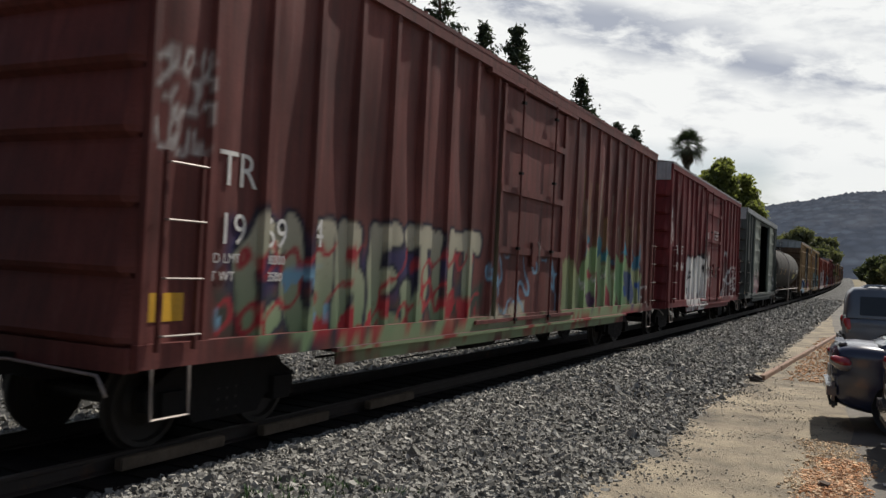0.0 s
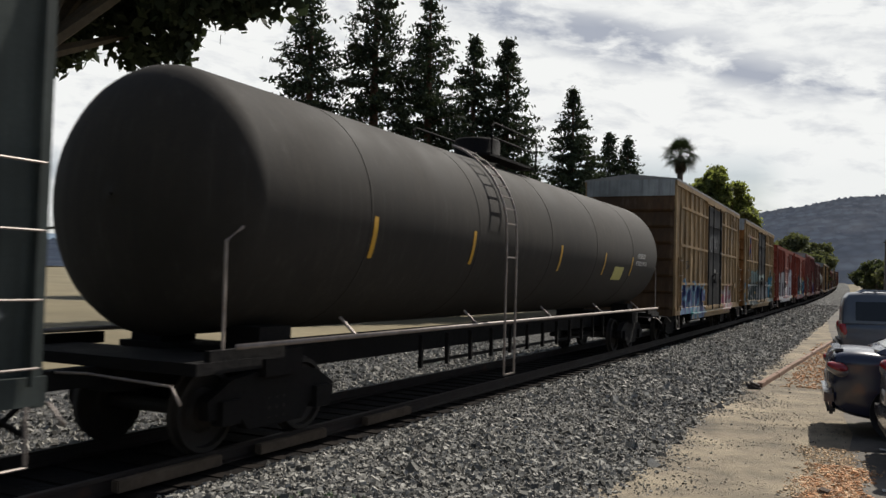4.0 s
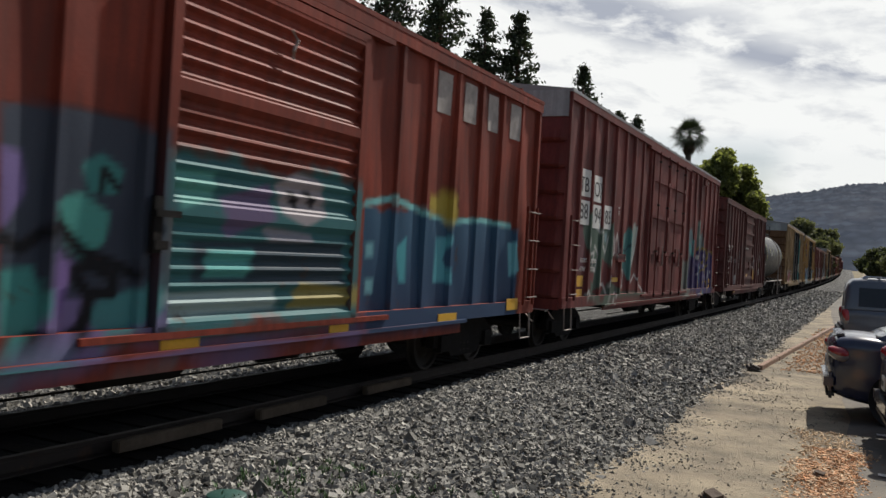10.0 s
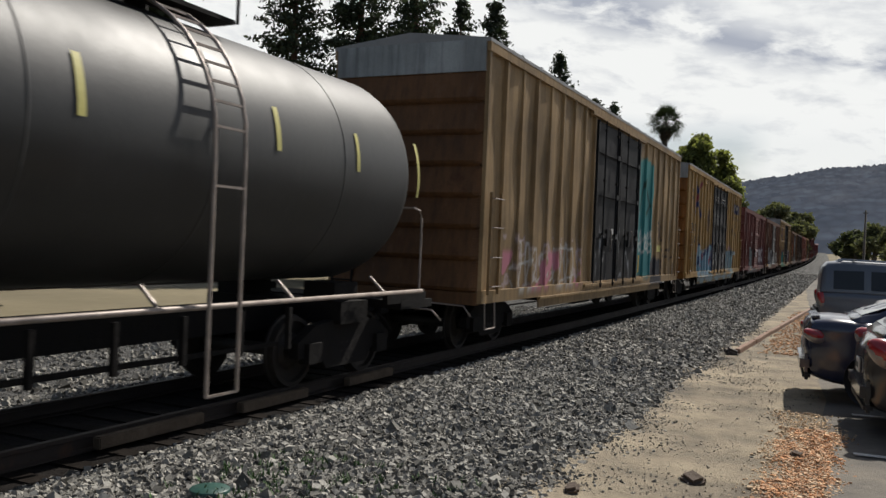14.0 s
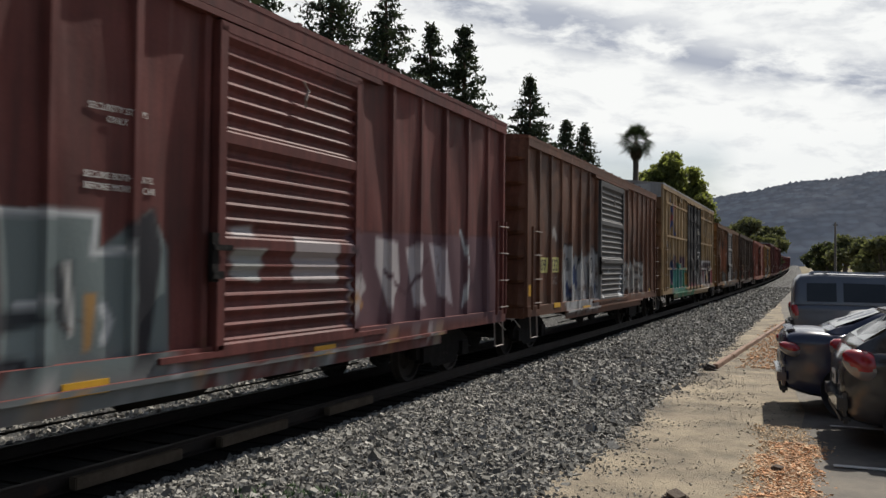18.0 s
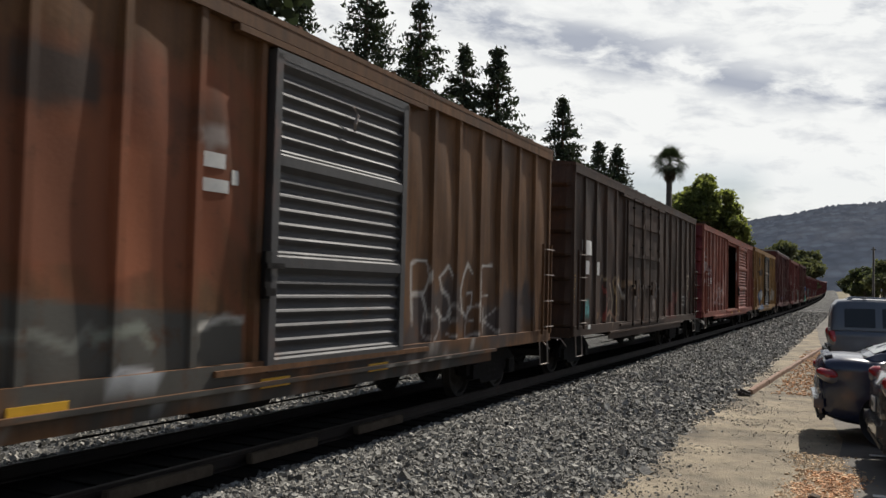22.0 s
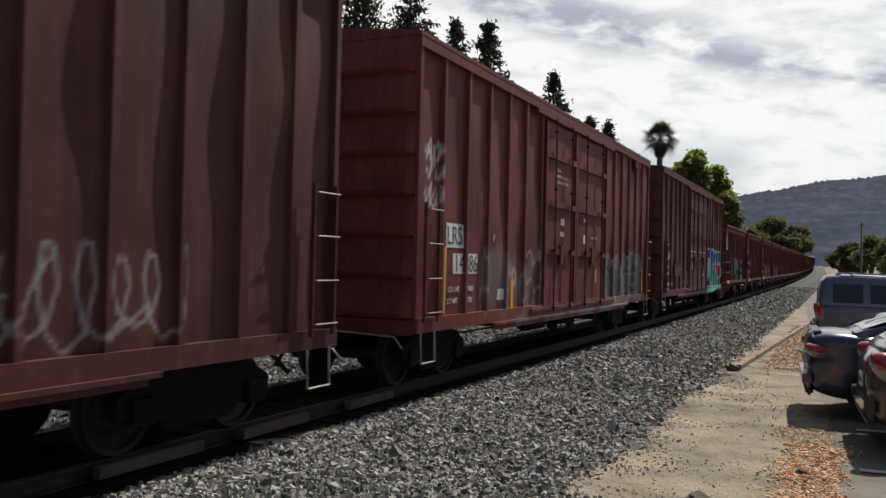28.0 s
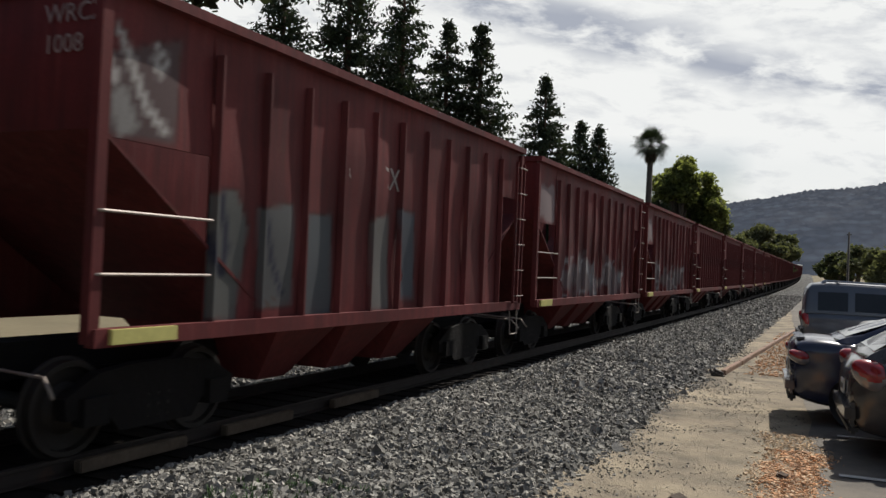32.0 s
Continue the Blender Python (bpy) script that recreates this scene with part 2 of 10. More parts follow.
def part(name, me, parent, label="", at=None, kind=""):
    """Links a mesh as one part under a thing or a part."""
    ob = new(name, me)
    ob.parent = parent
    if at is not None:
        ob.matrix_basis = at if isinstance(at, Matrix) else Matrix.Translation(at)
    return tagged(ob, label=label, kind=kind)


def thing(name, label, category, at=None, group="", kind="", me=None):
    ob = new(name, me)
    if at is not None:
        ob.matrix_basis = at
    return tagged(ob, label=label, category=category, group=group, kind=kind)


def wave(x, y, seed=0, n=6, size=1.0):
    """Smooth numbers in about -1..1 from sums of sines."""
    rng = np.random.RandomState(seed)
    out = 0 * x
    for i in range(n):
        a, k = rng.uniform(0, 6.283), (1.7 ** i) / size
        out = out + np.sin(k * (x * math.cos(a) + y * math.sin(a)) + rng.uniform(0, 6.283)) / 1.35 ** i
    return out / 2.6


# ---- the lie of the land ----
TRACK_X = -7.23


def rise(y):
    """The line climbs a little into the distance."""
    y = np.clip(y, 0, 460)
    return 0.22e-4 * y * y


def bend(y):
    """The line bends slowly to the left."""
    y = np.maximum(y, 0)
    return -0.35e-4 * np.minimum(y, 600.0) ** 2


def strip(name, xs, zs, ys, material, follow=True, seed=1, rough=0.0):
    """A sheet along the track: a cross-section (xs, zs) carried over ys."""
    X, Y = np.meshgrid(np.array(xs, float), np.array(ys, float))
    Z = np.array(zs, float)[None, :] + rise(Y) + rough * wave(X, Y, seed, 7, 0.35)
    X = X + (bend(Y) if follow else 0)
    v = np.stack([X, Y, Z], -1).reshape(-1, 3)
    n, m = len(xs), len(ys)
    i = (np.arange(m - 1)[:, None] * n + np.arange(n - 1)[None]).reshape(-1)
    return solid(name, v, np.stack([i, i + 1, i + n + 1, i + n], -1), material, True)


ALONG = list(np.arange(-30, 30, 0.5)) + list(np.arange(30, 120, 3.0)) + list(np.arange(120, 620, 12.0))
DIRT = surface("dry_dirt", (0.2, 0.172, 0.138), 0.95, vary=0.35, scale=1.3, bump=0.9, bscale=42, second=(0.4, 0.335, 0.24), spec=0.1)
GRAVEL = surface("ballast_bed", (0.11, 0.105, 0.1), 0.95, vary=0.3, scale=6.0, bump=0.9, bscale=22, spec=0.2)


def crushed(m, scale, tones):
    """Turns a material into packed crushed stone: cells of their own tone with dark joints and relief."""
    t = m.node_tree
    bsdf = t.nodes["Principled BSDF"]
    where = node(t, "ShaderNodeTexCoord")
    cells = node(t, "ShaderNodeTexVoronoi", Scale=scale, Randomness=1.0)
    edge = node(t, "ShaderNodeTexVoronoi", Scale=scale, Randomness=1.0)
    edge.feature = "DISTANCE_TO_EDGE"
    for n in (cells, edge):
        link(t, where.outputs["Object"], n.inputs["Vector"])
    split = node(t, "ShaderNodeSeparateColor")
    link(t, cells.outputs["Color"], split.inputs[0])
    tone = blend(t, split.outputs[0], tones[0], tones[1])
    tone = blend(t, ramp(t, edge.outputs["Distance"], 0.0, 0.12, 0.85, 0.0), tone, (0.02, 0.019, 0.018))
    link(t, tone, bsdf.inputs["Base Color"])
    high = calc(t, "ADD", ramp(t, edge.outputs["Distance"], 0.0, 0.25), calc(t, "MULTIPLY", split.outputs[1], 0.8))
    relief = node(t, "ShaderNodeBump", Strength=1.0, Distance=0.025)
    link(t, high, relief.inputs["Height"])
    link(t, relief.outputs[0], bsdf.inputs["Normal"])


crushed(GRAVEL, 19.0, ((0.03, 0.029, 0.028), (0.2, 0.195, 0.185)))
STONE = surface("ballast_stone", (0.235, 0.224, 0.2), 0.9, vary=0.25, scale=4.0, bump=0.25, bscale=60, island=0.75, spec=0.12)
ASPHALT = surface("worn_asphalt", (0.13, 0.122, 0.112), 0.95, vary=0.2, scale=1.2, bump=0.4, bscale=90, dust=0.5, spec=0.12)
FIELD = surface("dry_field", (0.2, 0.17, 0.11), 0.95, vary=0.3, scale=0.08, bump=0.2, bscale=3.0, spec=0.1)
STEEL = surface("rail_steel", (0.035, 0.025, 0.02), 0.7, metal=0.3, vary=0.2, scale=3, bump=0.1, rust=0.4)
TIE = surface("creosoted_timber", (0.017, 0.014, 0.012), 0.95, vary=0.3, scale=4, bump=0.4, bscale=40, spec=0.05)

ground = tagged(new("ground", strip("ground", [-3000, -400, -60, -16, -11, -8, -2.4, -1, 0, 2, 6, 20, 80, 600, 3000],
                                    [-1, -0.6, -0.5, -0.62, -0.62, -0.45, -0.12, 0.0, 0.0, -0.012, -0.012, -0.02, -0.1, -0.5, -1],
                                    [-600, -100] + ALONG + [800, 1500, 3000, 4500], FIELD, follow=False)),
                "dry tan field soil reaching to the hills", "ground", kind="structure")
dirt_path = tagged(new("path", strip("path", np.arange(-2.6, 0.75, 0.22), 0.008 + 0 * np.arange(-2.6, 0.75, 0.22), ALONG, DIRT, follow=False, seed=5, rough=0.007)),
                   "trodden tan dirt path with loose pebbles beside the ballast", "path", kind="structure")
BED_X = [-17.5, -16.0, -11.8, -10.4, -9.3, -8.9, -8.5, -5.95, -5.5, -5.0, -4.4, -3.6, -2.9, -2.3, -1.95]
BED_Z = [-0.66, -0.5, -0.52, -0.47, -0.36, -0.28, -0.21, -0.2, -0.14, -0.04, 0.0, 0.01, 0.015, 0.012, -0.03]
ballast = tagged(new("ballast", strip("ballast", BED_X, BED_Z, ALONG, GRAVEL, seed=3, rough=0.012)),
                 "grey crushed stone ballast bed along the railway track", "ballast", kind="structure")

# dark sheet over the ballast: under-train shade is put into its colour
SHADED_BED = surface("shaded_track_bed", (0.016, 0.014, 0.013), 0.95, vary=0.35, scale=3.0, bump=0.8, bscale=24, spec=0.06)
tagged(new("track_bed", strip("track_bed", [-8.6, -8.2, -7.2, -6.3, -6.0], [-0.19, -0.19, -0.19, -0.19, -0.185], ALONG, SHADED_BED, seed=3, rough=0.012)),
       "oily ballast between the rails, blackened to hold the train's shade", "ballast", kind="structure")


def stones(name, count, x0, x1, y0, y1, size, seed, material, zs=None, flat=1.0, spill=0.0):
    """Loose angular stones, each a skewed lump of its own, strewn on the bed."""
    rng = np.random.RandomState(seed)
    x, y = rng.uniform(x0, x1, count), rng.uniform(y0, y1, count)
    if flat < 1:
        x = x + 0.13 * wave(x * 0, y, seed, 6, 0.25) + rng.normal(0, 0.05, count)
    if spill:
        # thick by the ballast's edge, thinning out towards the path
        x = x0 + rng.exponential(spill, count) + 0.12 * wave(x * 0, y, 77, 5, 0.7)
    z = np.interp(x, BED_X, BED_Z) if zs is None else np.full(count, zs)
    z = z + rise(y) + 0.012 * wave(x, y, 3, 7, 0.35)
    s = size * np.exp(rng.normal(0, 0.32, count))
    v = CUBE_V[None] * (1 + rng.uniform(-0.3, 0.3, (count, 8, 3)))
    v[:, 4:, :2] *= rng.uniform(0.5, 1.0, (count, 1, 1))
    v = v * rng.uniform(0.72, 1.2, (count, 1, 3)) * np.array([1, 1, flat])
    q = rng.normal(size=(count, 4)) * np.array([1, 0.4, 0.4, 1])
    q /= np.linalg.norm(q, axis=1)[:, None]
    w, a, b, c = q.T
    r = np.stack([1 - 2 * (b * b + c * c), 2 * (a * b - w * c), 2 * (a * c + w * b), 2 * (a * b + w * c), 1 - 2 * (a * a + c * c),
                  2 * (b * c - w * a), 2 * (a * c - w * b), 2 * (b * c + w * a), 1 - 2 * (a * a + b * b)], -1).reshape(-1, 3, 3)
    if flat < 1:
        r = np.eye(3)[None] * 1.0 + 0.25 * (r - np.eye(3)[None])
    v = np.einsum("nij,nkj->nki", r, v) * s[:, None, None]
    v = v + np.stack([x + bend(y), y, z + 0.12 * s], -1)[:, None]
    f = (CUBE_F[None] + 8 * np.arange(count)[:, None, None]).reshape(-1, 4)
    return solid(name, v.reshape(-1, 3), f, material)


tagged(new("ballast_stones", stones("ballast_stones", 38000, -6.0, -2.05, 2.2, 13.0, 0.033, 11, STONE)),
       "loose angular grey and buff ballast stones", "ballast", kind="stuff")
tagged(new("ballast_stones", stones("ballast_stones", 30000, -6.0, -2.0, 13.0, 42.0, 0.041, 12, STONE)),
       "loose angular grey ballast stones further along the line", "ballast", kind="stuff")
tagged(new("ballast_stones", stones("ballast_stones", 9000, -14.0, -8.4, 3.0, 32.0, 0.05, 13, STONE)),
       "loose grey ballast stones on the far side of the track", "ballast", kind="stuff")
tagged(new("ballast_stones", stones("ballast_stones", 9000, -6.0, -2.0, 42.0, 95.0, 0.075, 16, STONE)),
       "grey ballast stones far along the line", "ballast", kind="stuff")
PEBBLE = surface("tan_pebble", (0.3, 0.265, 0.215), 0.9, vary=0.3, scale=9, bump=0.1, island=0.5)
tagged(new("pebbles", stones("pebbles", 5000, -2.5, -0.1, 2.5, 20.0, 0.009, 14, PEBBLE, zs=0.008)),
       "small loose tan pebbles strewn over the dirt path", "gravel", kind="stuff")
tagged(new("strayed_ballast", stones("strayed_ballast", 4500, -2.15, -1.5, 2.5, 24.0, 0.016, 15, STONE, zs=0.0, spill=0.28)),
       "stray grey ballast stones along the edge of the path", "gravel", kind="stuff")

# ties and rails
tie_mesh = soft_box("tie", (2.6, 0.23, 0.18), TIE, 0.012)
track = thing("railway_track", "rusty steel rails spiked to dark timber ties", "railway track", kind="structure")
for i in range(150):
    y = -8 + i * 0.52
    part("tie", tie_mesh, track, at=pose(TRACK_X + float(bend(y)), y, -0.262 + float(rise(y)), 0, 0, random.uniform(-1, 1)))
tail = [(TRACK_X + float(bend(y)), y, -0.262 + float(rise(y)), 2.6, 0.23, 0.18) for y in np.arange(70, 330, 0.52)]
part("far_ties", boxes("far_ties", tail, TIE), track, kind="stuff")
RAIL_SECTION = [(-0.07, -0.17), (0.07, -0.17), (0.07, -0.155), (0.012, -0.14), (0.012, -0.045), (0.036, -0.035), (0.036, -0.005),
                (0.028, 0), (-0.028, 0), (-0.036, -0.005), (-0.036, -0.035), (-0.012, -0.045), (-0.012, -0.14), (-0.07, -0.155)]


def rail_mesh(off):
    ys = [-30] + list(np.arange(-20, 60, 4.0)) + list(np.arange(60, 600, 12.0))
    verts = [(TRACK_X + off + float(bend(y)) + x, y, z + float(rise(y))) for y in ys for x, z in RAIL_SECTION]
    n = len(RAIL_SECTION)
    faces = [(i * n + k, i * n + (k + 1) % n, (i + 1) * n + (k + 1) % n, (i + 1) * n + k) for i in range(len(ys) - 1) for k in range(n)]
    return solid("rail", verts, faces, STEEL)


for off in (-0.753, 0.753):
    part("rail", rail_mesh(off), track, "worn steel rail with rusty web")
PLATE = surface("weathered_board", (0.12, 0.09, 0.065), 0.95, spec=0.1, vary=0.3, scale=5, bump=0.3, bscale=50)
for y0, y1 in ((5.85, 7.3), (7.95, 9.3), (10.3, 11.6)):
    board = thing("timber_board", "weathered brown board lying along the near rail", "board", pose(-6.32, (y0 + y1) / 2, -0.075), "boards by the rail",
                  me=soft_box("timber_board", (0.1, y1 - y0, 0.12), PLATE, 0.012))

# parking lot: asphalt, painted lines, bark mulch, timber edging, a green valve cover
lot = tagged(new("parking_lot", strip("parking_lot", [-0.06, 0.5, 3, 8, 16, 26], [0.016, 0.026, 0.03, 0.03, 0.03, 0.03],
                                      list(np.arange(2.0, 60, 0.6)) + [70, 90], ASPHALT, follow=False, seed=8, rough=0.003)),
             "worn dusty grey asphalt of a parking lot", "parking lot", kind="structure")
EDGE = lot.data
for v in EDGE.vertices:
    if v.co.x < 0.2:
        v.co.x += float(0.06 * wave(np.array(v.co.y), np.array(0.0), 21, 5, 0.5)) - max(0.0, v.co.y - 10.0) * 0.045
WHITE_LINE = surface("worn_white_paint", (0.62, 0.61, 0.58), 0.8, vary=0.2, scale=5, bump=0.1, dust=0.5)
for i in range(8):
    y = 7.0 + i * 2.35
    line = tagged(new("stall_line", boxes("stall_line", [(2.65, 0, 0, 5.0, 0.09, 0.008)], WHITE_LINE)), "worn white parking stall line on the asphalt", "line",
                  "parking lines", "structure")
    line.matrix_basis = pose(0, y, 0.037 + float(rise(y)), 0, 0, 3)
BARK = surface("orange_bark", (0.48, 0.25, 0.12), 0.9, vary=0.3, scale=7, bump=0.2, island=0.55)
CHIP = surface("pale_bark", (0.56, 0.4, 0.25), 0.9, vary=0.3, scale=7, bump=0.2, island=0.4)
tagged(new("bark_mulch", stones("bark_mulch", 7500, -0.52, 0.0, 4.0, 10.4, 0.023, 31, BARK, zs=0.014, flat=0.35)),
       "orange shredded bark mulch along the asphalt edge", "mulch", kind="stuff")
tagged(new("bark_mulch", stones("bark_mulch", 4200, -0.66, 0.0, 3.5, 11.5, 0.022, 32, CHIP, zs=0.016, flat=0.35)),
       "pale bark chips mixed into the mulch", "mulch", kind="stuff")
tagged(new("bark_mulch", stones("bark_mulch", 2600, -1.45, -0.6, 18.0, 33.0, 0.034, 33, BARK, zs=0.014, flat=0.35)),
       "orange bark mulch behind the timber edging", "mulch", kind="stuff")
EDGING = surface("red_timber", (0.23, 0.135, 0.09), 0.85, vary=0.25, scale=4, bump=0.3, bscale=50)
timber_edging = thing("timber_edging", "reddish timber edging between dirt path and mulch", "edging", kind="structure")
for i in range(7):
    f0, f1 = i / 7, (i + 1) / 7
    a, b = Vector((-1.86 + 0.75 * f0, 17.6 + 16 * f0, 0)), Vector((-1.86 + 0.75 * f1, 17.6 + 16 * f1, 0))
    mid, turn = (a + b) / 2, math.degrees(math.atan2(b.x - a.x, b.y - a.y))
    part("timber", soft_box("timber", (0.1, (b - a).length - 0.015, 0.13), EDGING, 0.012), timber_edging,
         at=pose(mid.x, mid.y, 0.035 + float(rise(mid.y)), 0, 0, -turn + random.uniform(-0.4, 0.4)))
thing("edging_stone", "dark broken stone at the end of the timber edging", "stone", pose(-1.93, 17.3, 0.05, 10, 20, 30),
      me=soft_box("edging_stone", (0.28, 0.2, 0.16), surface("dark_stone", (0.07, 0.06, 0.055), 0.9, bump=0.5), 0.05))
for x, y, s in ((-1.09, 7.45, 0.2), (-0.35, 9.0, 0.12), (-1.9, 6.6, 0.15)):
    thing("rock", "dark brown rock lying on the dirt path", "rock", pose(x, y, 0.03, 15, 10, 40 * x), "loose rocks",
          me=soft_box("rock", (s, s * 0.8, s * 0.45), surface("brown_rock", (0.1, 0.07, 0.05), 0.9, bump=0.6), s * 0.15))
GREEN = surface("green_plastic", (0.02, 0.075, 0.06), 0.5, vary=0.2, bump=0.1)
cap = thing("valve_cover", "round dark green plastic utility cover standing in the ballast", "utility cover", pose(-4.22, 5.0, -0.2))
part("pipe", lathe("pipe", [(-0.05, 0.135), (0.2, 0.135)], GREEN, 24, "z"), cap)
part("lid", lathe("lid", [(0.2, 0.147), (0.205, 0.15), (0.245, 0.15), (0.252, 0.142)], GREEN, 24, "z"), cap, "round green lid")


def tufts(name, count, x0, x1, y0, y1, tall, seed, material):
    """Blades of weed, each a bent strip."""
    rng = np.random.RandomState(seed)
    verts, faces = [], []
    for i in range(count):
        cx, cy = rng.uniform(x0, x1), rng.uniform(y0, y1)
        for k in range(9):
            a, h, w = rng.uniform(0, 6.28), tall * rng.uniform(0.4, 1.2), 0.006
            bx, by = cx + rng.normal(0, 0.02), cy + rng.normal(0, 0.02)
            dx, dy, lean = math.cos(a), math.sin(a), rng.uniform(0.2, 0.9)
            z0 = float(np.interp(bx, BED_X, BED_Z))
            n = len(verts)
            verts += [(bx - dy * w, by + dx * w, z0), (bx + dy * w, by - dx * w, z0),
                      (bx + dx * h * lean * 0.4 + dy * w, by + dy * h * lean * 0.4 - dx * w, z0 + h * 0.6),
                      (bx + dx * h * lean * 0.4 - dy * w, by + dy * h * lean * 0.4 + dx * w, z0 + h * 0.6),
                      (bx + dx * h * lean, by + dy * h * lean, z0 + h)]
            faces += [(n, n + 1, n + 2, n + 3), (n + 3, n + 2, n + 4)]
    return solid(name, verts, faces, material)


WEED = surface("weed_green", (0.06, 0.115, 0.035), 0.8, vary=0.3, scale=3, bump=0)
tagged(new("weeds", tufts("weeds", 150, -4.6, -2.3, 4.2, 6.4, 0.07, 41, WEED)), "small green weeds growing through the ballast", "weeds", kind="stuff")

# ---- the train: materials ----
def body_paint(name, base, rust=0.2, streak=0.74, vary=0.42, spec=0.14):
    return surface(name, base, 0.62, vary=vary, scale=0.6, bump=0.12, bscale=26, streak=streak, rust=rust, paint=True, spec=spec)


CAR = {
    # rust-spotted end of a tan car, its backlit shade painted in
    "end_shade": body_paint("shaded_end_paint", (0.085, 0.05, 0.027), 0.35),
    "brown": body_paint("brown_car_paint", (0.13, 0.043, 0.038)),
    "red": body_paint("red_car_paint", (0.19, 0.036, 0.022)),
    "maroon": body_paint("maroon_car_paint", (0.14, 0.028, 0.03)),
    "oxide": body_paint("oxide_car_paint", (0.145, 0.038, 0.034)),
    "faded": body_paint("faded_red_car_paint", (0.23, 0.078, 0.055), 0.35),
    "dark": body_paint("dark_brown_car_paint", (0.06, 0.038, 0.028), 0.5),
    "stained": body_paint("rust_stained_yellow_paint", (0.26, 0.145, 0.052), 0.42),
    "umber": body_paint("umber_car_paint", (0.09, 0.031, 0.028), 0.2),
    "green": body_paint("grey_green_car_paint", (0.06, 0.07, 0.066), 0.15),
    "tan": body_paint("tan_car_paint", (0.28, 0.19, 0.1), 0.1),
    "yellow": body_paint("faded_yellow_car_paint", (0.3, 0.185, 0.07), 0.15),
    "ochre": body_paint("rusty_ochre_car_paint", (0.13, 0.066, 0.032), 0.5),
    "orange": body_paint("orange_end_paint", (0.2, 0.085, 0.022), 0.25),
    "rusty": body_paint("rust_stained_car_paint", (0.13, 0.06, 0.038), 0.6),
    "black": body_paint("black_door_paint", (0.014, 0.014, 0.016), 0.1, 0.35, spec=0.15),
    "grey": body_paint("grey_cap_paint", (0.3, 0.32, 0.33), 0.1),
    "galvanised": surface("galvanised_door", (0.05, 0.047, 0.047), 0.65, metal=0.0, vary=0.3, scale=1.2, bump=0.2, streak=0.5, rust=0.25, paint=True),
    "hopper": body_paint("hopper_red_paint", (0.13, 0.03, 0.03), 0.25),
    "pale": body_paint("pale_hopper_paint", (0.55, 0.54, 0.5), 0.1),
    "leaf": body_paint("door_leaf_paint", (0.26, 0.28, 0.24), 0.2),
}
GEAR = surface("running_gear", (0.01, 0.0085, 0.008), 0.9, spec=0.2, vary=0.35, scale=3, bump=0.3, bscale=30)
WHEEL = surface("wheel_steel", (0.03, 0.024, 0.02), 0.7, metal=0.3, vary=0.3, scale=5, bump=0.1)
INSIDE = surface("bare_interior", (0.034, 0.03, 0.028), 0.9, vary=0.3, scale=2, bump=0.2)
GRAB = surface("worn_grab_iron", (0.3, 0.25, 0.22), 0.5, metal=0.3, vary=0.3, scale=6, bump=0.1)
ROOF = surface("galvanised_roof", (0.25, 0.25, 0.25), 0.55, metal=0.4, vary=0.3, scale=0.8, bump=0.15, rust=0.3)
LETTER = surface("white_lettering", (0.62, 0.6, 0.57), 0.7, vary=0.15, scale=4, bump=0)
DARK_LETTER = surface("dark_lettering", (0.03, 0.025, 0.025), 0.7, vary=0.2, scale=4, bump=0)
SIGN_WHITE = surface("white_panel", (0.6, 0.59, 0.56), 0.7, vary=0.15, scale=2, bump=0.05)
SIGN_YELLOW = surface("yellow_reflector", (0.62, 0.34, 0.02), 0.45, vary=0.12, scale=3, bump=0)
SIGN_LEMON = surface("lemon_panel", (0.55, 0.5, 0.16), 0.6, vary=0.15, scale=3, bump=0)
SIGN_DARK = surface("dark_panel", (0.02, 0.02, 0.025), 0.5, vary=0.2, scale=3, bump=0)
FAINT_LETTER = surface("faded_lettering", (0.11, 0.08, 0.055), 0.7, vary=0.3, scale=5, bump=0)
DIM_LETTER = surface("worn_white_lettering", (0.33, 0.29, 0.27), 0.7, vary=0.35, scale=5, bump=0)
TONE = {"white": LETTER, "dark": DARK_LETTER, "faint": FAINT_LETTER, "dim": DIM_LETTER}
PLATES = {"dim": DIM_LETTER, "white": SIGN_WHITE, "yellow": SIGN_YELLOW, "lemon": SIGN_LEMON, "dark": SIGN_DARK}
SIDE = 1.6                       # half width over the posts
SKIN = 1.5                       # half width over the sheets
SHARED = {}


def shared(key, build):
    if key not in SHARED:
        SHARED[key] = build()
    return SHARED[key]


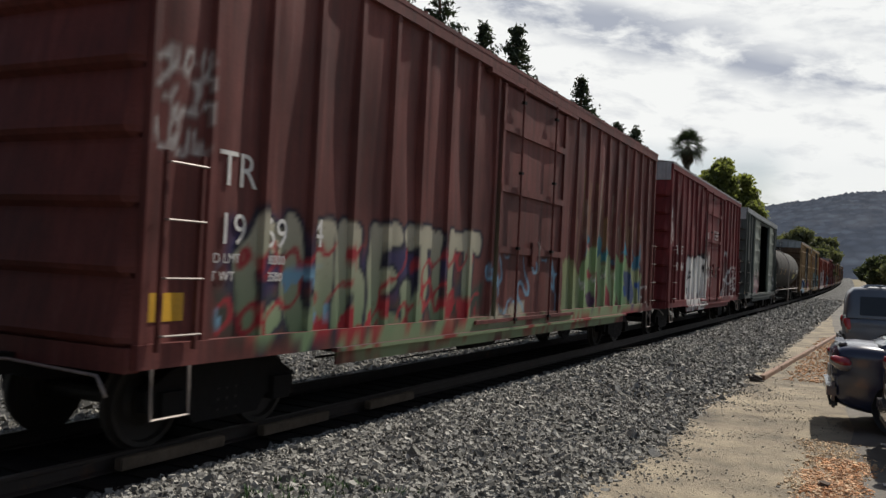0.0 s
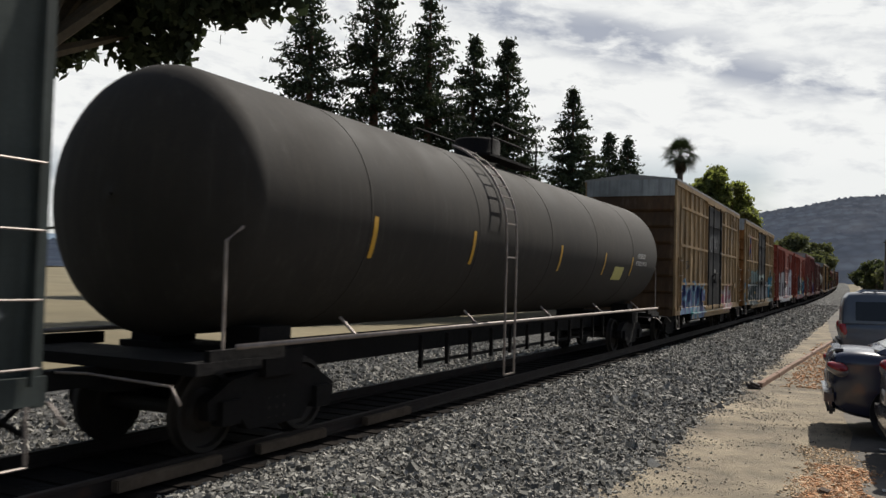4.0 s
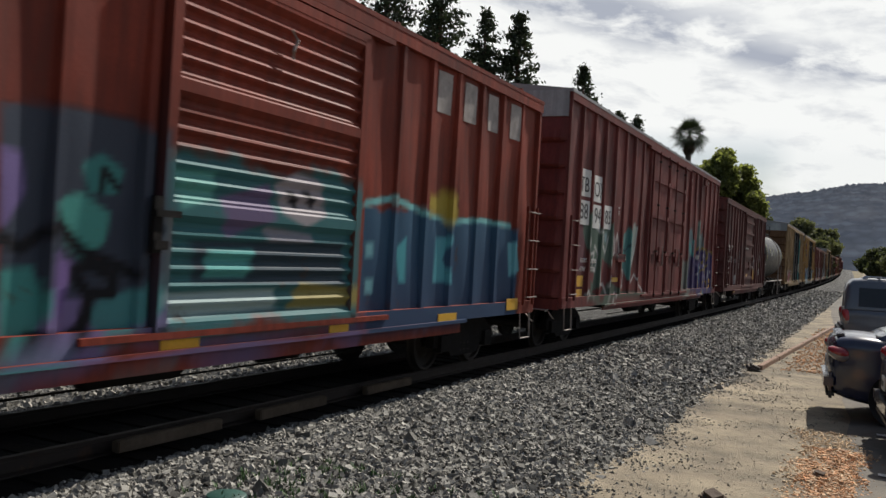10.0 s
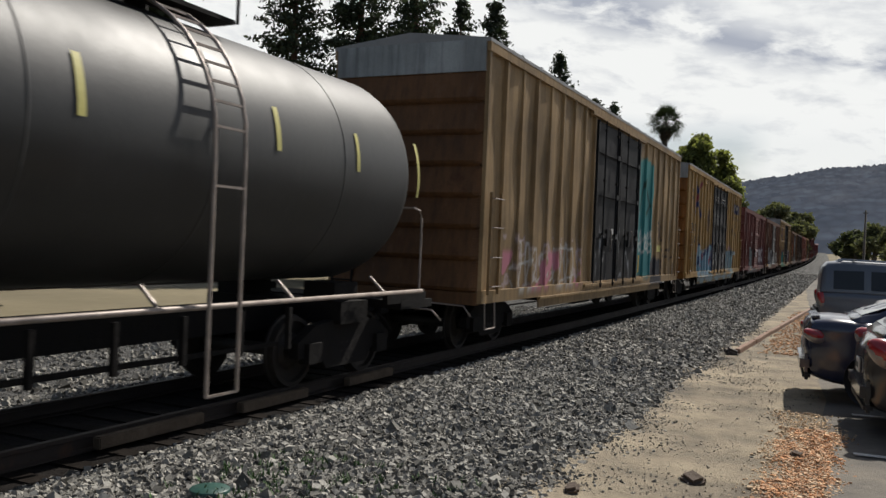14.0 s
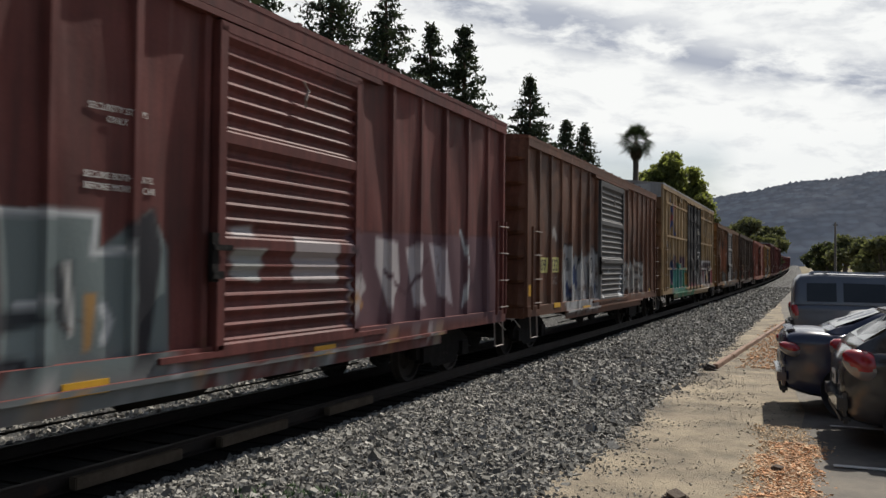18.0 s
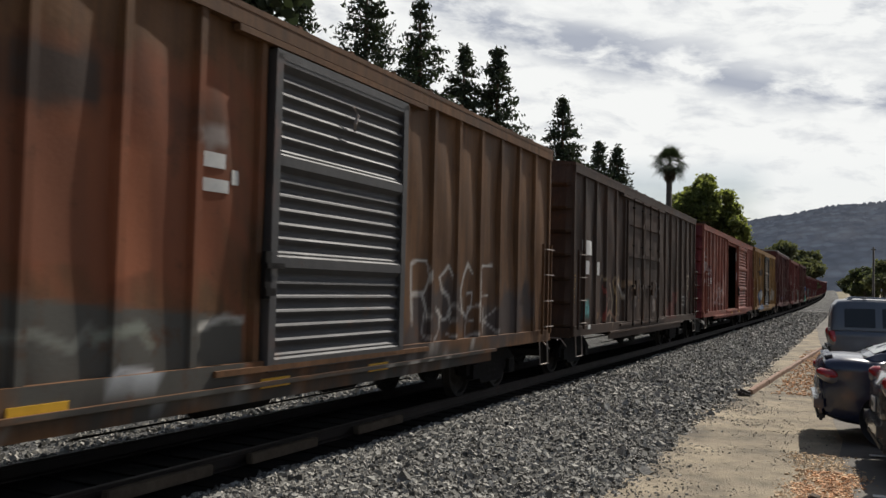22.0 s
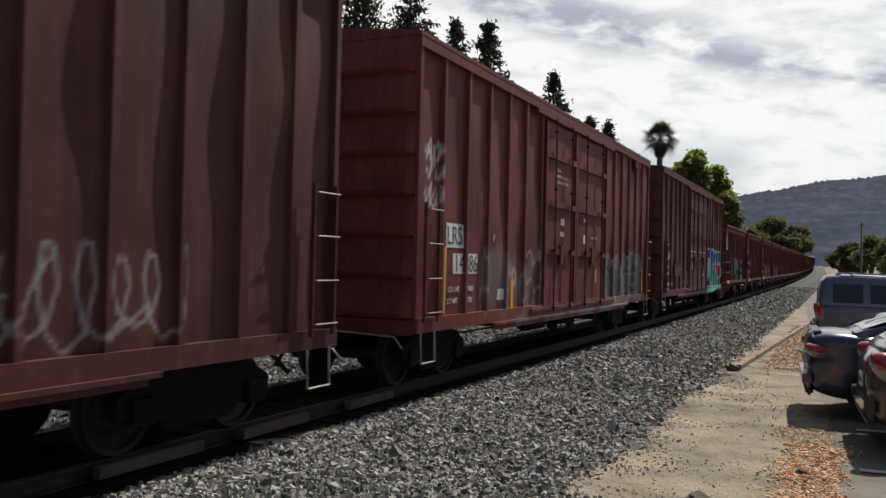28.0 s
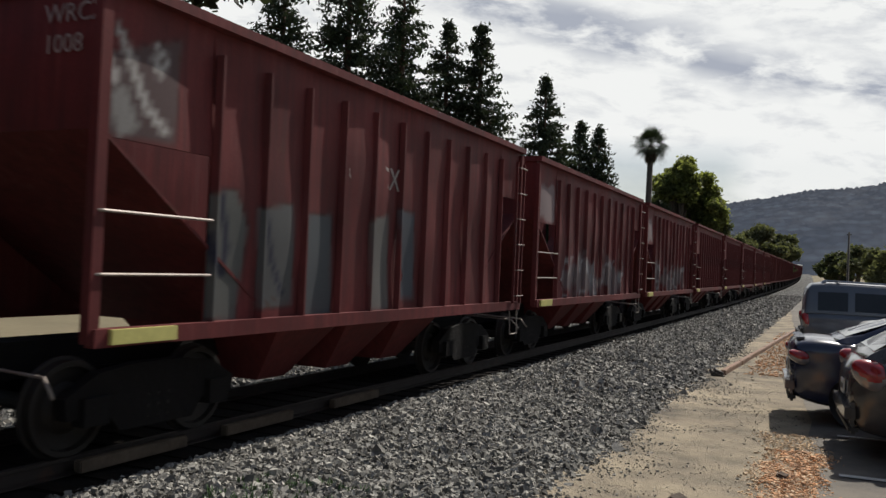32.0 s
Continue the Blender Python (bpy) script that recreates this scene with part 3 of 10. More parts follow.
# ---- sprayed paint: masks over a car's side, in metres from its leading end and above the rail ----
ALPHABET = {
    "J": [[(0.2, 1), (1, 1)], [(0.72, 1), (0.7, 0.35), (0.5, 0.04), (0.22, 0.08), (0.12, 0.4)]],
    "U": [[(0.1, 1), (0.12, 0.3), (0.35, 0.03), (0.65, 0.05), (0.85, 0.35), (0.88, 1)]],
    "S": [[(0.85, 0.82), (0.5, 1), (0.15, 0.78), (0.35, 0.54), (0.7, 0.44), (0.85, 0.2), (0.5, 0.02), (0.1, 0.16)]],
    "T": [[(0, 0.97), (1, 0.97)], [(0.5, 0.97), (0.5, 0)]],
    "O": [[(0.5, 0.02), (0.15, 0.25), (0.12, 0.7), (0.5, 0.97), (0.88, 0.7), (0.86, 0.25), (0.5, 0.02)]],
    "D": [[(0.15, 0), (0.15, 1), (0.6, 0.92), (0.9, 0.6), (0.85, 0.25), (0.55, 0.02), (0.15, 0)]],
    "Y": [[(0.05, 1), (0.5, 0.45), (0.95, 1)], [(0.5, 0.45), (0.5, 0)]],
    "R": [[(0.12, 0), (0.12, 1), (0.6, 0.97), (0.8, 0.75), (0.55, 0.5), (0.12, 0.48)], [(0.45, 0.5), (0.9, 0)]],
    "F": [[(0.15, 0), (0.15, 0.97), (0.9, 0.97)], [(0.15, 0.5), (0.75, 0.5)]],
    "E": [[(0.9, 0.97), (0.15, 0.97), (0.15, 0.03), (0.9, 0.03)], [(0.15, 0.5), (0.75, 0.5)]],
    "K": [[(0.15, 0), (0.15, 1)], [(0.9, 1), (0.2, 0.45), (0.9, 0)]],
    "B": [[(0.15, 0), (0.15, 1), (0.65, 0.95), (0.65, 0.55), (0.2, 0.52), (0.8, 0.45), (0.8, 0.05), (0.15, 0)]],
    "A": [[(0.05, 0), (0.45, 1), (0.95, 0)], [(0.2, 0.38), (0.8, 0.38)]],
    "C": [[(0.9, 0.85), (0.5, 1), (0.12, 0.65), (0.15, 0.25), (0.5, 0.02), (0.9, 0.15)]],
    "X": [[(0.05, 1), (0.95, 0)], [(0.05, 0), (0.95, 1)]],
    "N": [[(0.1, 0), (0.1, 1), (0.85, 0), (0.85, 1)]],
    "G": [[(0.9, 0.85), (0.5, 1), (0.12, 0.6), (0.2, 0.15), (0.6, 0.02), (0.9, 0.2), (0.88, 0.48), (0.55, 0.48)]],
    "I": [[(0.5, 0), (0.5, 1)]],
    "Z": [[(0.1, 1), (0.9, 1), (0.1, 0), (0.95, 0)]],
}


def near_line(u, z, pts):
    best = np.full(u.shape, 1e3)
    q = np.array(pts)
    close = (u > q[:, 0].min() - 0.6) & (u < q[:, 0].max() + 0.6) & (z > q[:, 1].min() - 0.6) & (z < q[:, 1].max() + 0.6)
    if not close.all():
        if close.any():
            best[close] = near_line(u[close], z[close], pts)
        return best
    for (a, b), (c, d) in zip(pts, pts[1:]):
        dx, dz = c - a, d - b
        k = np.clip(((u - a) * dx + (z - b) * dz) / (dx * dx + dz * dz + 1e-9), 0, 1)
        best = np.minimum(best, np.hypot(u - a - k * dx, z - b - k * dz))
    return best


def lettering_far(u, z, text, u0, z0, wide, tall, lean=0.0, wob=0.0, seed=1):
    """How far each spot lies from the strokes of hand-drawn letters."""
    if wob:
        u, z = u + wob * wave(u, z, seed, 4, 0.35), z + wob * wave(u, z, seed + 9, 4, 0.35)
    best = np.full(u.shape, 1e3)
    for i, ch in enumerate(text):
        for stroke in ALPHABET.get(ch, []):
            best = np.minimum(best, near_line(u, z, [(u0 + (i + 0.06 + 0.82 * a + lean * b) * wide, z0 + tall * b) for a, b in stroke]))
    return best


class Spray:
    """Layers of sprayed paint, laid over one another."""

    def __init__(self, fade=1.0):
        self.layers, self.fade = [], fade

    def add(self, mask, colour):
        self.layers.append((mask, colour))
        return self

    def letters(self, text, u0, z0, wide, tall, width, colour, outline=None, edge=0.05, low=None, lean=0.05, wob=0.06, seed=1, shade=None):
        def far(u, z):
            return lettering_far(u, z, text, u0, z0, wide, tall, lean, wob, seed)
        if shade:
            self.add(lambda u, z: np.clip((width + edge * 2.2 - lettering_far(u, z, text, u0 + 0.09, z0 - 0.08, wide, tall, lean, wob, seed)) / 0.05, 0, 1), shade)
        if outline:
            self.add(lambda u, z: np.clip((width + edge - far(u, z)) / 0.03, 0, 1), outline)

        def fill(u, z):
            if low is None:
                return colour
            k = np.clip((z - z0) / tall, 0, 1)[..., None]
            return np.array(low) * (1 - k) + np.array(colour) * k
        return self.add(lambda u, z: np.clip((width - far(u, z)) / 0.03, 0, 1), fill)

    def patch(self, u0, u1, z0, z1, colour, rag=0.15, seed=1, soft=0.1, low=None, alpha=1.0):
        """A rough field of colour."""
        def mask(u, z):
            w = rag * wave(u, z, seed, 6, 0.4)
            d = np.minimum(np.minimum(u - u0, u1 - u), np.minimum(z - z0, z1 - z)) + w
            return alpha * np.clip(d / soft, 0, 1)

        def fill(u, z):
            if low is None:
                return colour
            k = np.clip((z - z0) / (z1 - z0) + 0.25 * wave(u, z, seed + 3, 4, 0.5), 0, 1)[..., None]
            return np.array(low) * (1 - k) + np.array(colour) * k
        return self.add(mask, fill)

    def blots(self, u0, u1, z0, z1, colour, cover=0.3, size=0.4, seed=1, alpha=1.0):
        """Scattered blots and swirls."""
        def mask(u, z):
            inside = np.clip(np.minimum(np.minimum(u - u0, u1 - u), np.minimum(z - z0, z1 - z)) / 0.1, 0, 1)
            return alpha * inside * np.clip((wave(u, z, seed, 5, size) - (1 - 2 * cover) * 0.6) / 0.06, 0, 1)
        return self.add(mask, colour)

    def swirl(self, u0, u1, z0, z1, colour, width=0.03, size=0.4, seed=1):
        """Thin looping lines, along the level lines of a smooth field."""
        def mask(u, z):
            inside = np.clip(np.minimum(np.minimum(u - u0, u1 - u), np.minimum(z - z0, z1 - z)) / 0.08, 0, 1)
            f = wave(u, z, seed, 4, size)
            return inside * np.clip((width / size * 1.3 - np.abs(f - 0.1)) / (0.03 / size), 0, 1)
        return self.add(mask, colour)

    def area(self, pts, colour):
        """A filled shape with a sprayed edge."""
        ring = list(pts) + [pts[0]]

        def mask(u, z):
            inside = np.zeros(u.shape, bool)
            for (a, b), (c, d) in zip(ring, ring[1:]):
                inside ^= ((b > z) != (d > z)) & (u < (c - a) * (z - b) / (d - b + 1e-9) + a)
            d = near_line(u, z, ring)
            return np.clip(0.5 + np.where(inside, d, -d) / 0.05, 0, 1)
        return self.add(mask, colour)

    def line(self, pts, width, colour):
        return self.add(lambda u, z: np.clip((width + 0.015 - near_line(u, z, pts)) / 0.04, 0, 1), colour)

    def at(self, u, z):
        rgb, a = np.zeros((*u.shape, 3)), np.zeros(u.shape)
        for mask, colour in self.layers:
            m = mask(u, z)
            c = np.array(colour(u, z) if callable(colour) else colour, float)
            rgb = rgb * (1 - m[..., None]) + c * m[..., None]
            a = a + m * (1 - a)
        # the colour is kept whole where the paint thins out
        k = np.maximum(a, 1e-3)[..., None]
        return np.concatenate([rgb / k * self.fade, a[..., None]], -1)


def painted(me, spray, length):
    """Lays the sprayed colours onto a mesh in the car's space."""
    if spray is None:
        return me
    n = len(me.vertices)
    co = np.empty(n * 3)
    me.vertices.foreach_get("co", co)
    co = co.reshape(-1, 3)
    layer = me.attributes.new("paint", "FLOAT_COLOR", "POINT")
    rows = spray.at(co[:, 1] + length / 2, co[:, 2])
    layer.data.foreach_set("color", rows.ravel())
    amount = me.attributes.new("cover", "FLOAT", "POINT")
    amount.data.foreach_set("value", rows[:, 3].copy())
    return me


def dent_at(y, z, length):
    """How far the sheets of a car are bent in at a place: plates between posts are never quite flat."""
    return 0.036 * wave(y * 1.3, z * 0.5, int(length * 100) % 97, 3, 0.42)


def bent(me, y, z, length, share=1.0):
    """A copy of lettering or a plate, laid onto the uneven sheets."""
    me = me.copy()
    bm = bmesh.new()
    bm.from_mesh(me)
    bmesh.ops.triangulate(bm, faces=bm.faces[:])
    for _ in range(2):
        long_edges = [e for e in bm.edges if e.calc_length() > 0.08]
        if long_edges:
            bmesh.ops.subdivide_edges(bm, edges=long_edges, cuts=1)
            bmesh.ops.triangulate(bm, faces=bm.faces[:])
    bm.to_mesh(me)
    bm.free()
    co = np.empty(len(me.vertices) * 3)
    me.vertices.foreach_get("co", co)
    co = co.reshape(-1, 3)
    co[:, 0] += share * dent_at(co[:, 1] + y, co[:, 2] + z, length)
    me.vertices.foreach_set("co", co.ravel())
    me.update()
    return me


def sheet(u0, u1, z0, z1, x, thick, step, length):
    """A wall plate with a fine outer face: vertices and faces."""
    nu, nz = max(1, int(round((u1 - u0) / step))), max(1, int(round((z1 - z0) / step)))
    zs = np.linspace(z0, z1, nz + 1)
    if step < 0.1 and z1 > 3.2 and z0 < 2.0:
        # finer low down, where most of the paint is
        zs = np.concatenate([np.linspace(z0, 2.9, int((2.9 - z0) / step) + 1)[:-1], np.linspace(2.9, z1, int((z1 - 2.9) / (step * 2)) + 1)])
        nz = len(zs) - 1
    U, Z = np.meshgrid(np.linspace(u0, u1, nu + 1) - length / 2, zs)
    dent = (1.0 if x < SKIN + 0.02 else 0.35) * dent_at(U, Z, length) if step < 0.1 and z1 - z0 > 0.8 else 0
    v = np.stack([np.full(U.shape, x) + dent, U, Z], -1).reshape(-1, 3)
    i = (np.arange(nz)[:, None] * (nu + 1) + np.arange(nu)[None]).reshape(-1)
    f = np.stack([i, i + 1, i + nu + 2, i + nu + 1], -1).tolist()
    n = len(v)
    c = [0, nu, nz * (nu + 1) + nu, nz * (nu + 1)]
    back = np.array([(x - thick, v[k][1], v[k][2]) for k in c])
    f += [(n + 3, n + 2, n + 1, n), (c[0], n, n + 1, c[1]), (c[1], n + 1, n + 2, c[2]), (c[2], n + 2, n + 3, c[3]), (c[3], n + 3, n, c[0])]
    return np.concatenate([v, back]), f


def join(pieces):
    verts, faces, n = [], [], 0
    for v, f in pieces:
        verts.append(v)
        faces += [tuple(int(k) + n for k in face) for face in f]
        n += len(v)
    return np.concatenate(verts), faces


def hat(u, z0, z1, length, wide=0.16, top=0.09, x0=SKIN - 0.03, x1=SKIN + 0.062, step=0.08, spray=None):
    """A pressed hat-section post."""
    nz = max(2, int((z1 - z0) / step)) if spray else 6
    verts, faces = [], []
    for k in range(nz + 1):
        z = z0 + (z1 - z0) * k / nz
        for dy, x in ((-wide / 2, x0), (-top / 2, x1), (top / 2, x1), (wide / 2, x0)):
            verts.append((x, u - length / 2 + dy, z))
    for k in range(nz):
        for j in range(3):
            a = k * 4 + j
            faces.append((a, a + 1, a + 5, a + 4))
    faces += [(0, 3, 2, 1), (nz * 4, nz * 4 + 1, nz * 4 + 2, nz * 4 + 3)]
    return np.array(verts), faces


# ---- running gear ----
def sideframe():
    outline = [(-1.15, 0.4), (-1.17, 0.6), (-0.8, 0.8), (-0.3, 0.86), (0.3, 0.86), (0.8, 0.8), (1.17, 0.6), (1.15, 0.4), (0.66, 0.4), (0.5, 0.22), (-0.5, 0.22), (-0.66, 0.4)]
    hole = [(-0.32, 0.34), (-0.5, 0.62), (0.5, 0.62), (0.32, 0.34)]
    bm = bmesh.new()
    for x in (-0.07, 0.07):
        for pts in (outline,):
            bm.faces.new([bm.verts.new((x, y, z)) for y, z in pts])
    bm.verts.ensure_lookup_table()
    n = len(outline)
    for k in range(n):
        bm.faces.new([bm.verts[k], bm.verts[(k + 1) % n], bm.verts[n + (k + 1) % n], bm.verts[n + k]])
    bmesh.ops.recalc_face_normals(bm, faces=bm.faces[:])
    for y in (-1, 1):
        bmesh.ops.create_cube(bm, size=1, matrix=Matrix.Translation((0.06, 0.86 * y, 0.46)) @ Matrix.Diagonal((0.16, 0.3, 0.26, 1)))
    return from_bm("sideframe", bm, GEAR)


def wheel_mesh():
    prof = [(0.64, 0.1), (0.64, 0.2), (0.66, 0.24), (0.68, 0.38), (0.66, 0.405), (0.66, 0.49), (0.69, 0.49), (0.7, 0.46), (0.79, 0.452), (0.79, 0.4), (0.73, 0.385), (0.71, 0.25), (0.76, 0.19), (0.76, 0.1)]
    pieces = []
    for s in (1, -1):
        verts, faces, sides = [], [], 28
        for p, r in prof:
            for k in range(sides):
                a = 2 * math.pi * k / sides
                verts.append((s * p, r * math.cos(a), r * math.sin(a)))
        for i in range(len(prof) - 1):
            for k in range(sides):
                a, b = i * sides + k, i * sides + (k + 1) % sides
                faces.append((a, b, b + sides, a + sides))
        pieces.append((np.array(verts), faces))
        for k in range(3):
            a = 2.1 * k
            pieces.append((CUBE_V * (0.06, 0.05, 0.05) + (s * 1.02, 0.06 * math.cos(a), 0.06 * math.sin(a)), CUBE_F.tolist()))
    axle, f = [], []
    for x in (-1.0, 1.0):
        for k in range(12):
            axle.append((x, 0.085 * math.cos(k * 0.5236), 0.085 * math.sin(k * 0.5236)))
    f = [(k, (k + 1) % 12, 12 + (k + 1) % 12, 12 + k) for k in range(12)] + [tuple(range(12)), tuple(range(12, 24))]
    pieces.append((np.array(axle), f))
    v, f = join(pieces)
    return solid("wheelset", v, f, WHEEL, False)


AXLES = []          # the wheelsets, front and rear in turn, to be turned as the train rolls


def bogie(root, y):
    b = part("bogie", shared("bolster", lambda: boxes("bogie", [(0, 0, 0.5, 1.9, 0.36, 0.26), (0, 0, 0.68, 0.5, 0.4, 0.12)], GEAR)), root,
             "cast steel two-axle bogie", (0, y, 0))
    for s in (1, -1):
        part("sideframe", shared("sideframe", sideframe), b, at=pose(0.98 * s, 0, 0, 0, 0, 0 if s > 0 else 180))
        for y2 in (-0.14, 0, 0.14):
            part("spring", shared("spring", lambda: lathe("spring", [(-0.13, 0.03), (-0.12, 0.055), (-0.06, 0.045), (0, 0.055), (0.06, 0.045), (0.12, 0.055), (0.13, 0.03)], WHEEL, 10, "z")), b, at=(1.0 * s, y2, 0.42))
    for k, off in enumerate((-0.88, 0.88)):
        w = part("wheelset", shared("wheelset", wheel_mesh), b, "worn steel wheels on their axle", (0, off, 0.455))
        AXLES.append((w, k))
    return b


def gear(root, length, inset=1.8, spread=True):
    """Bogies, couplers, centre sill and brake gear under a car."""
    for s in (-1, 1):
        bogie(root, s * (length / 2 - inset))
        c = part("coupler", shared("coupler", lambda: boxes("coupler", [(0, 0.3, 0.86, 0.16, 0.75, 0.2), (0.03, 0.78, 0.86, 0.3, 0.26, 0.3), (-0.1, 0.93, 0.86, 0.1, 0.2, 0.26)], GEAR)),
                 root, "knuckle coupler", pose(0, s * length / 2, 0, 0, 0, 0 if s > 0 else 180))
        part("air_hose", shared("air_hose", lambda: tube("air_hose", [(0.35, 0.25, 0.75), (0.36, 0.5, 0.6), (0.3, 0.8, 0.42), (0.1, 0.95, 0.45)], 0.03, GEAR)), c)
        part("uncoupling_lever", shared("lever", lambda: tube("uncoupling_lever", [(0.1, 0.5, 0.95), (0.2, 0.22, 0.92), (1.35, 0.22, 0.88), (1.5, 0.25, 0.72)], 0.014, GRAB)), root,
             at=pose(0, s * length / 2, 0, 0, 0, 0 if s > 0 else 180) if s > 0 else Matrix.Translation((0, -length / 2, 0)) @ Matrix.Diagonal((1, -1, 1, 1)))
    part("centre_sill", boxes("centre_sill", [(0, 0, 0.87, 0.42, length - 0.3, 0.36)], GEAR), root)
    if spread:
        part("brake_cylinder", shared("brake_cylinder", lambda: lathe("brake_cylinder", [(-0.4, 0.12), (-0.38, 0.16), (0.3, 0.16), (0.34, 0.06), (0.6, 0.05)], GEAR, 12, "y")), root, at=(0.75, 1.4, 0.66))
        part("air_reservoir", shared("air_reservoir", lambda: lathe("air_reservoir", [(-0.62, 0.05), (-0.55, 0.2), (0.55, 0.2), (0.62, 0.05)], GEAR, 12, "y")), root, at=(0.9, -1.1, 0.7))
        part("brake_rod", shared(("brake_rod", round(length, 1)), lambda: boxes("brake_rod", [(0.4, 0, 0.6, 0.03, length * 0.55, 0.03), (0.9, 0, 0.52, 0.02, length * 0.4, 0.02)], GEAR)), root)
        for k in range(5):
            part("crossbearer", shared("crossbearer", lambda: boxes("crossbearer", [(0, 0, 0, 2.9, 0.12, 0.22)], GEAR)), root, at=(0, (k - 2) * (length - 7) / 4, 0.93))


def words(text, size, tone, me_name="lettering"):
    """Flat letters in the built-in font, standing in the plane x = 0, reading along +y."""
    def build():
        cu = bpy.data.curves.new(me_name, "FONT")
        cu.body, cu.size, cu.extrude, cu.align_x = text, size, 0.002, "LEFT"
        cu.resolution_u = 3
        tmp = new("tmp_letters", cu)
        bpy.context.view_layer.update()
        me = bpy.data.meshes.new_from_object(tmp)
        me.name = me_name
        bpy.data.objects.remove(tmp)
        me.transform(Matrix(((0, 0, 1, 0), (1, 0, 0, 0), (0, 1, 0, 0), (0, 0, 0, 1))))
        me.materials.clear()
        me.materials.append(TONE[tone])
        return me
    return shared(("text", text, size, tone), build)


def ladder(root, u, length, zs, paint, wide=0.46):
    lad = part("ladder", shared(("stiles", zs[0], zs[-1], paint.name, wide), lambda: boxes("ladder", [(0, s * wide / 2, (zs[0] + zs[-1]) / 2 - 0.02, 0.05, 0.035, zs[-1] - zs[0] + 0.25) for s in (-1, 1)], paint)),
               root, at=(SIDE + 0.03, u - length / 2, 0))
    for z in zs:
        part("rung", shared(("rung", wide), lambda: tube("rung", [(-0.02, -wide / 2, 0), (0.045, -wide / 2, 0), (0.045, wide / 2, 0), (-0.02, wide / 2, 0)], 0.011, GRAB, 6)), lad, at=(0.02, 0, z))
    step = part("stirrup", shared(("stirrup", wide), lambda: tube("stirrup", [(0, -wide / 2, 0.45), (0.02, -wide / 2, 0), (0.02, wide / 2, 0), (0, wide / 2, 0.45)], 0.016, GRAB, 6)), root,
                "steel foot stirrup", (SIDE - 0.02, u - length / 2, zs[0] - 0.75))
    return lad


# ---- doors, each in the space of the car's side: z up, y along, outer face at x ----
def louver_door(root, u0, u1, z0, z1, length, mat, spray):
    """A corrugated sliding door: three pressed panels of narrow ribs in a frame."""
    nz, mid = 150, (u0 + u1) / 2
    zs = np.linspace(z0, z1, nz + 1)
    f = (zs - z0) / (z1 - z0)
    panel = np.minimum(2, (f * 3).astype(int))
    inside = (f * 3 - panel)
    wavef = np.where((inside > 0.06) & (inside < 0.94), 0.5 - 0.5 * np.cos(inside * 2 * np.pi * 7), 1.25)
    x = SKIN + 0.055 + 0.05 * np.clip(wavef, 0, 1.3) ** 1.5
    us = np.linspace(u0 + 0.11, u1 - 0.11, 40)
    U, Z = np.meshgrid(us - length / 2, zs)
    v = np.stack([np.repeat(x[:, None], len(us), 1), U, Z], -1).reshape(-1, 3)
    i = (np.arange(nz)[:, None] * len(us) + np.arange(len(us) - 1)[None]).reshape(-1)
    d = part("door", painted(solid("door", v, np.stack([i, i + 1, i + len(us) + 1, i + len(us)], -1), mat), spray, length), root, "corrugated sliding door")
    mu = mid - length / 2
    for name, row in (("door_stile", (SKIN + 0.07, u0 + 0.06 - length / 2, (z0 + z1) / 2, 0.12, 0.12, z1 - z0 + 0.08)), ("door_stile", (SKIN + 0.07, u1 - 0.06 - length / 2, (z0 + z1) / 2, 0.12, 0.12, z1 - z0 + 0.08)),
                      ("door_rail", (SKIN + 0.07, mu, z1 + 0.03, 0.11, u1 - u0 - 0.02, 0.1)), ("door_rail", (SKIN + 0.07, mu, z0 - 0.02, 0.11, u1 - u0 - 0.02, 0.12))):
        pieces = sheet(row[1] - row[4] / 2 + length / 2, row[1] + row[4] / 2 + length / 2, row[2] - row[5] / 2, row[2] + row[5] / 2, SKIN + 0.128, 0.12, 0.12, length)
        part(name, painted(solid(name, *pieces, mat), spray, length), d)
    part("door_latch", shared("latch", lambda: boxes("door_latch", [(0, 0, 0, 0.05, 0.1, 0.5), (0.03, 0.1, 0.1, 0.04, 0.3, 0.06), (0.03, 0.02, -0.18, 0.05, 0.16, 0.08)], GEAR)), d, at=(SKIN + 0.14, u0 - 0.08 - length / 2, z0 + 0.95))
    part("roller_hook", shared("hook", lambda: tube("roller_hook", [(0, -0.04, 0.1), (0.02, 0.03, 0.0), (0.02, -0.03, -0.12), (0, 0.0, -0.2)], 0.02, GRAB, 6)), d, at=(SKIN + 0.13, mu + 0.1, z1 - 0.35))


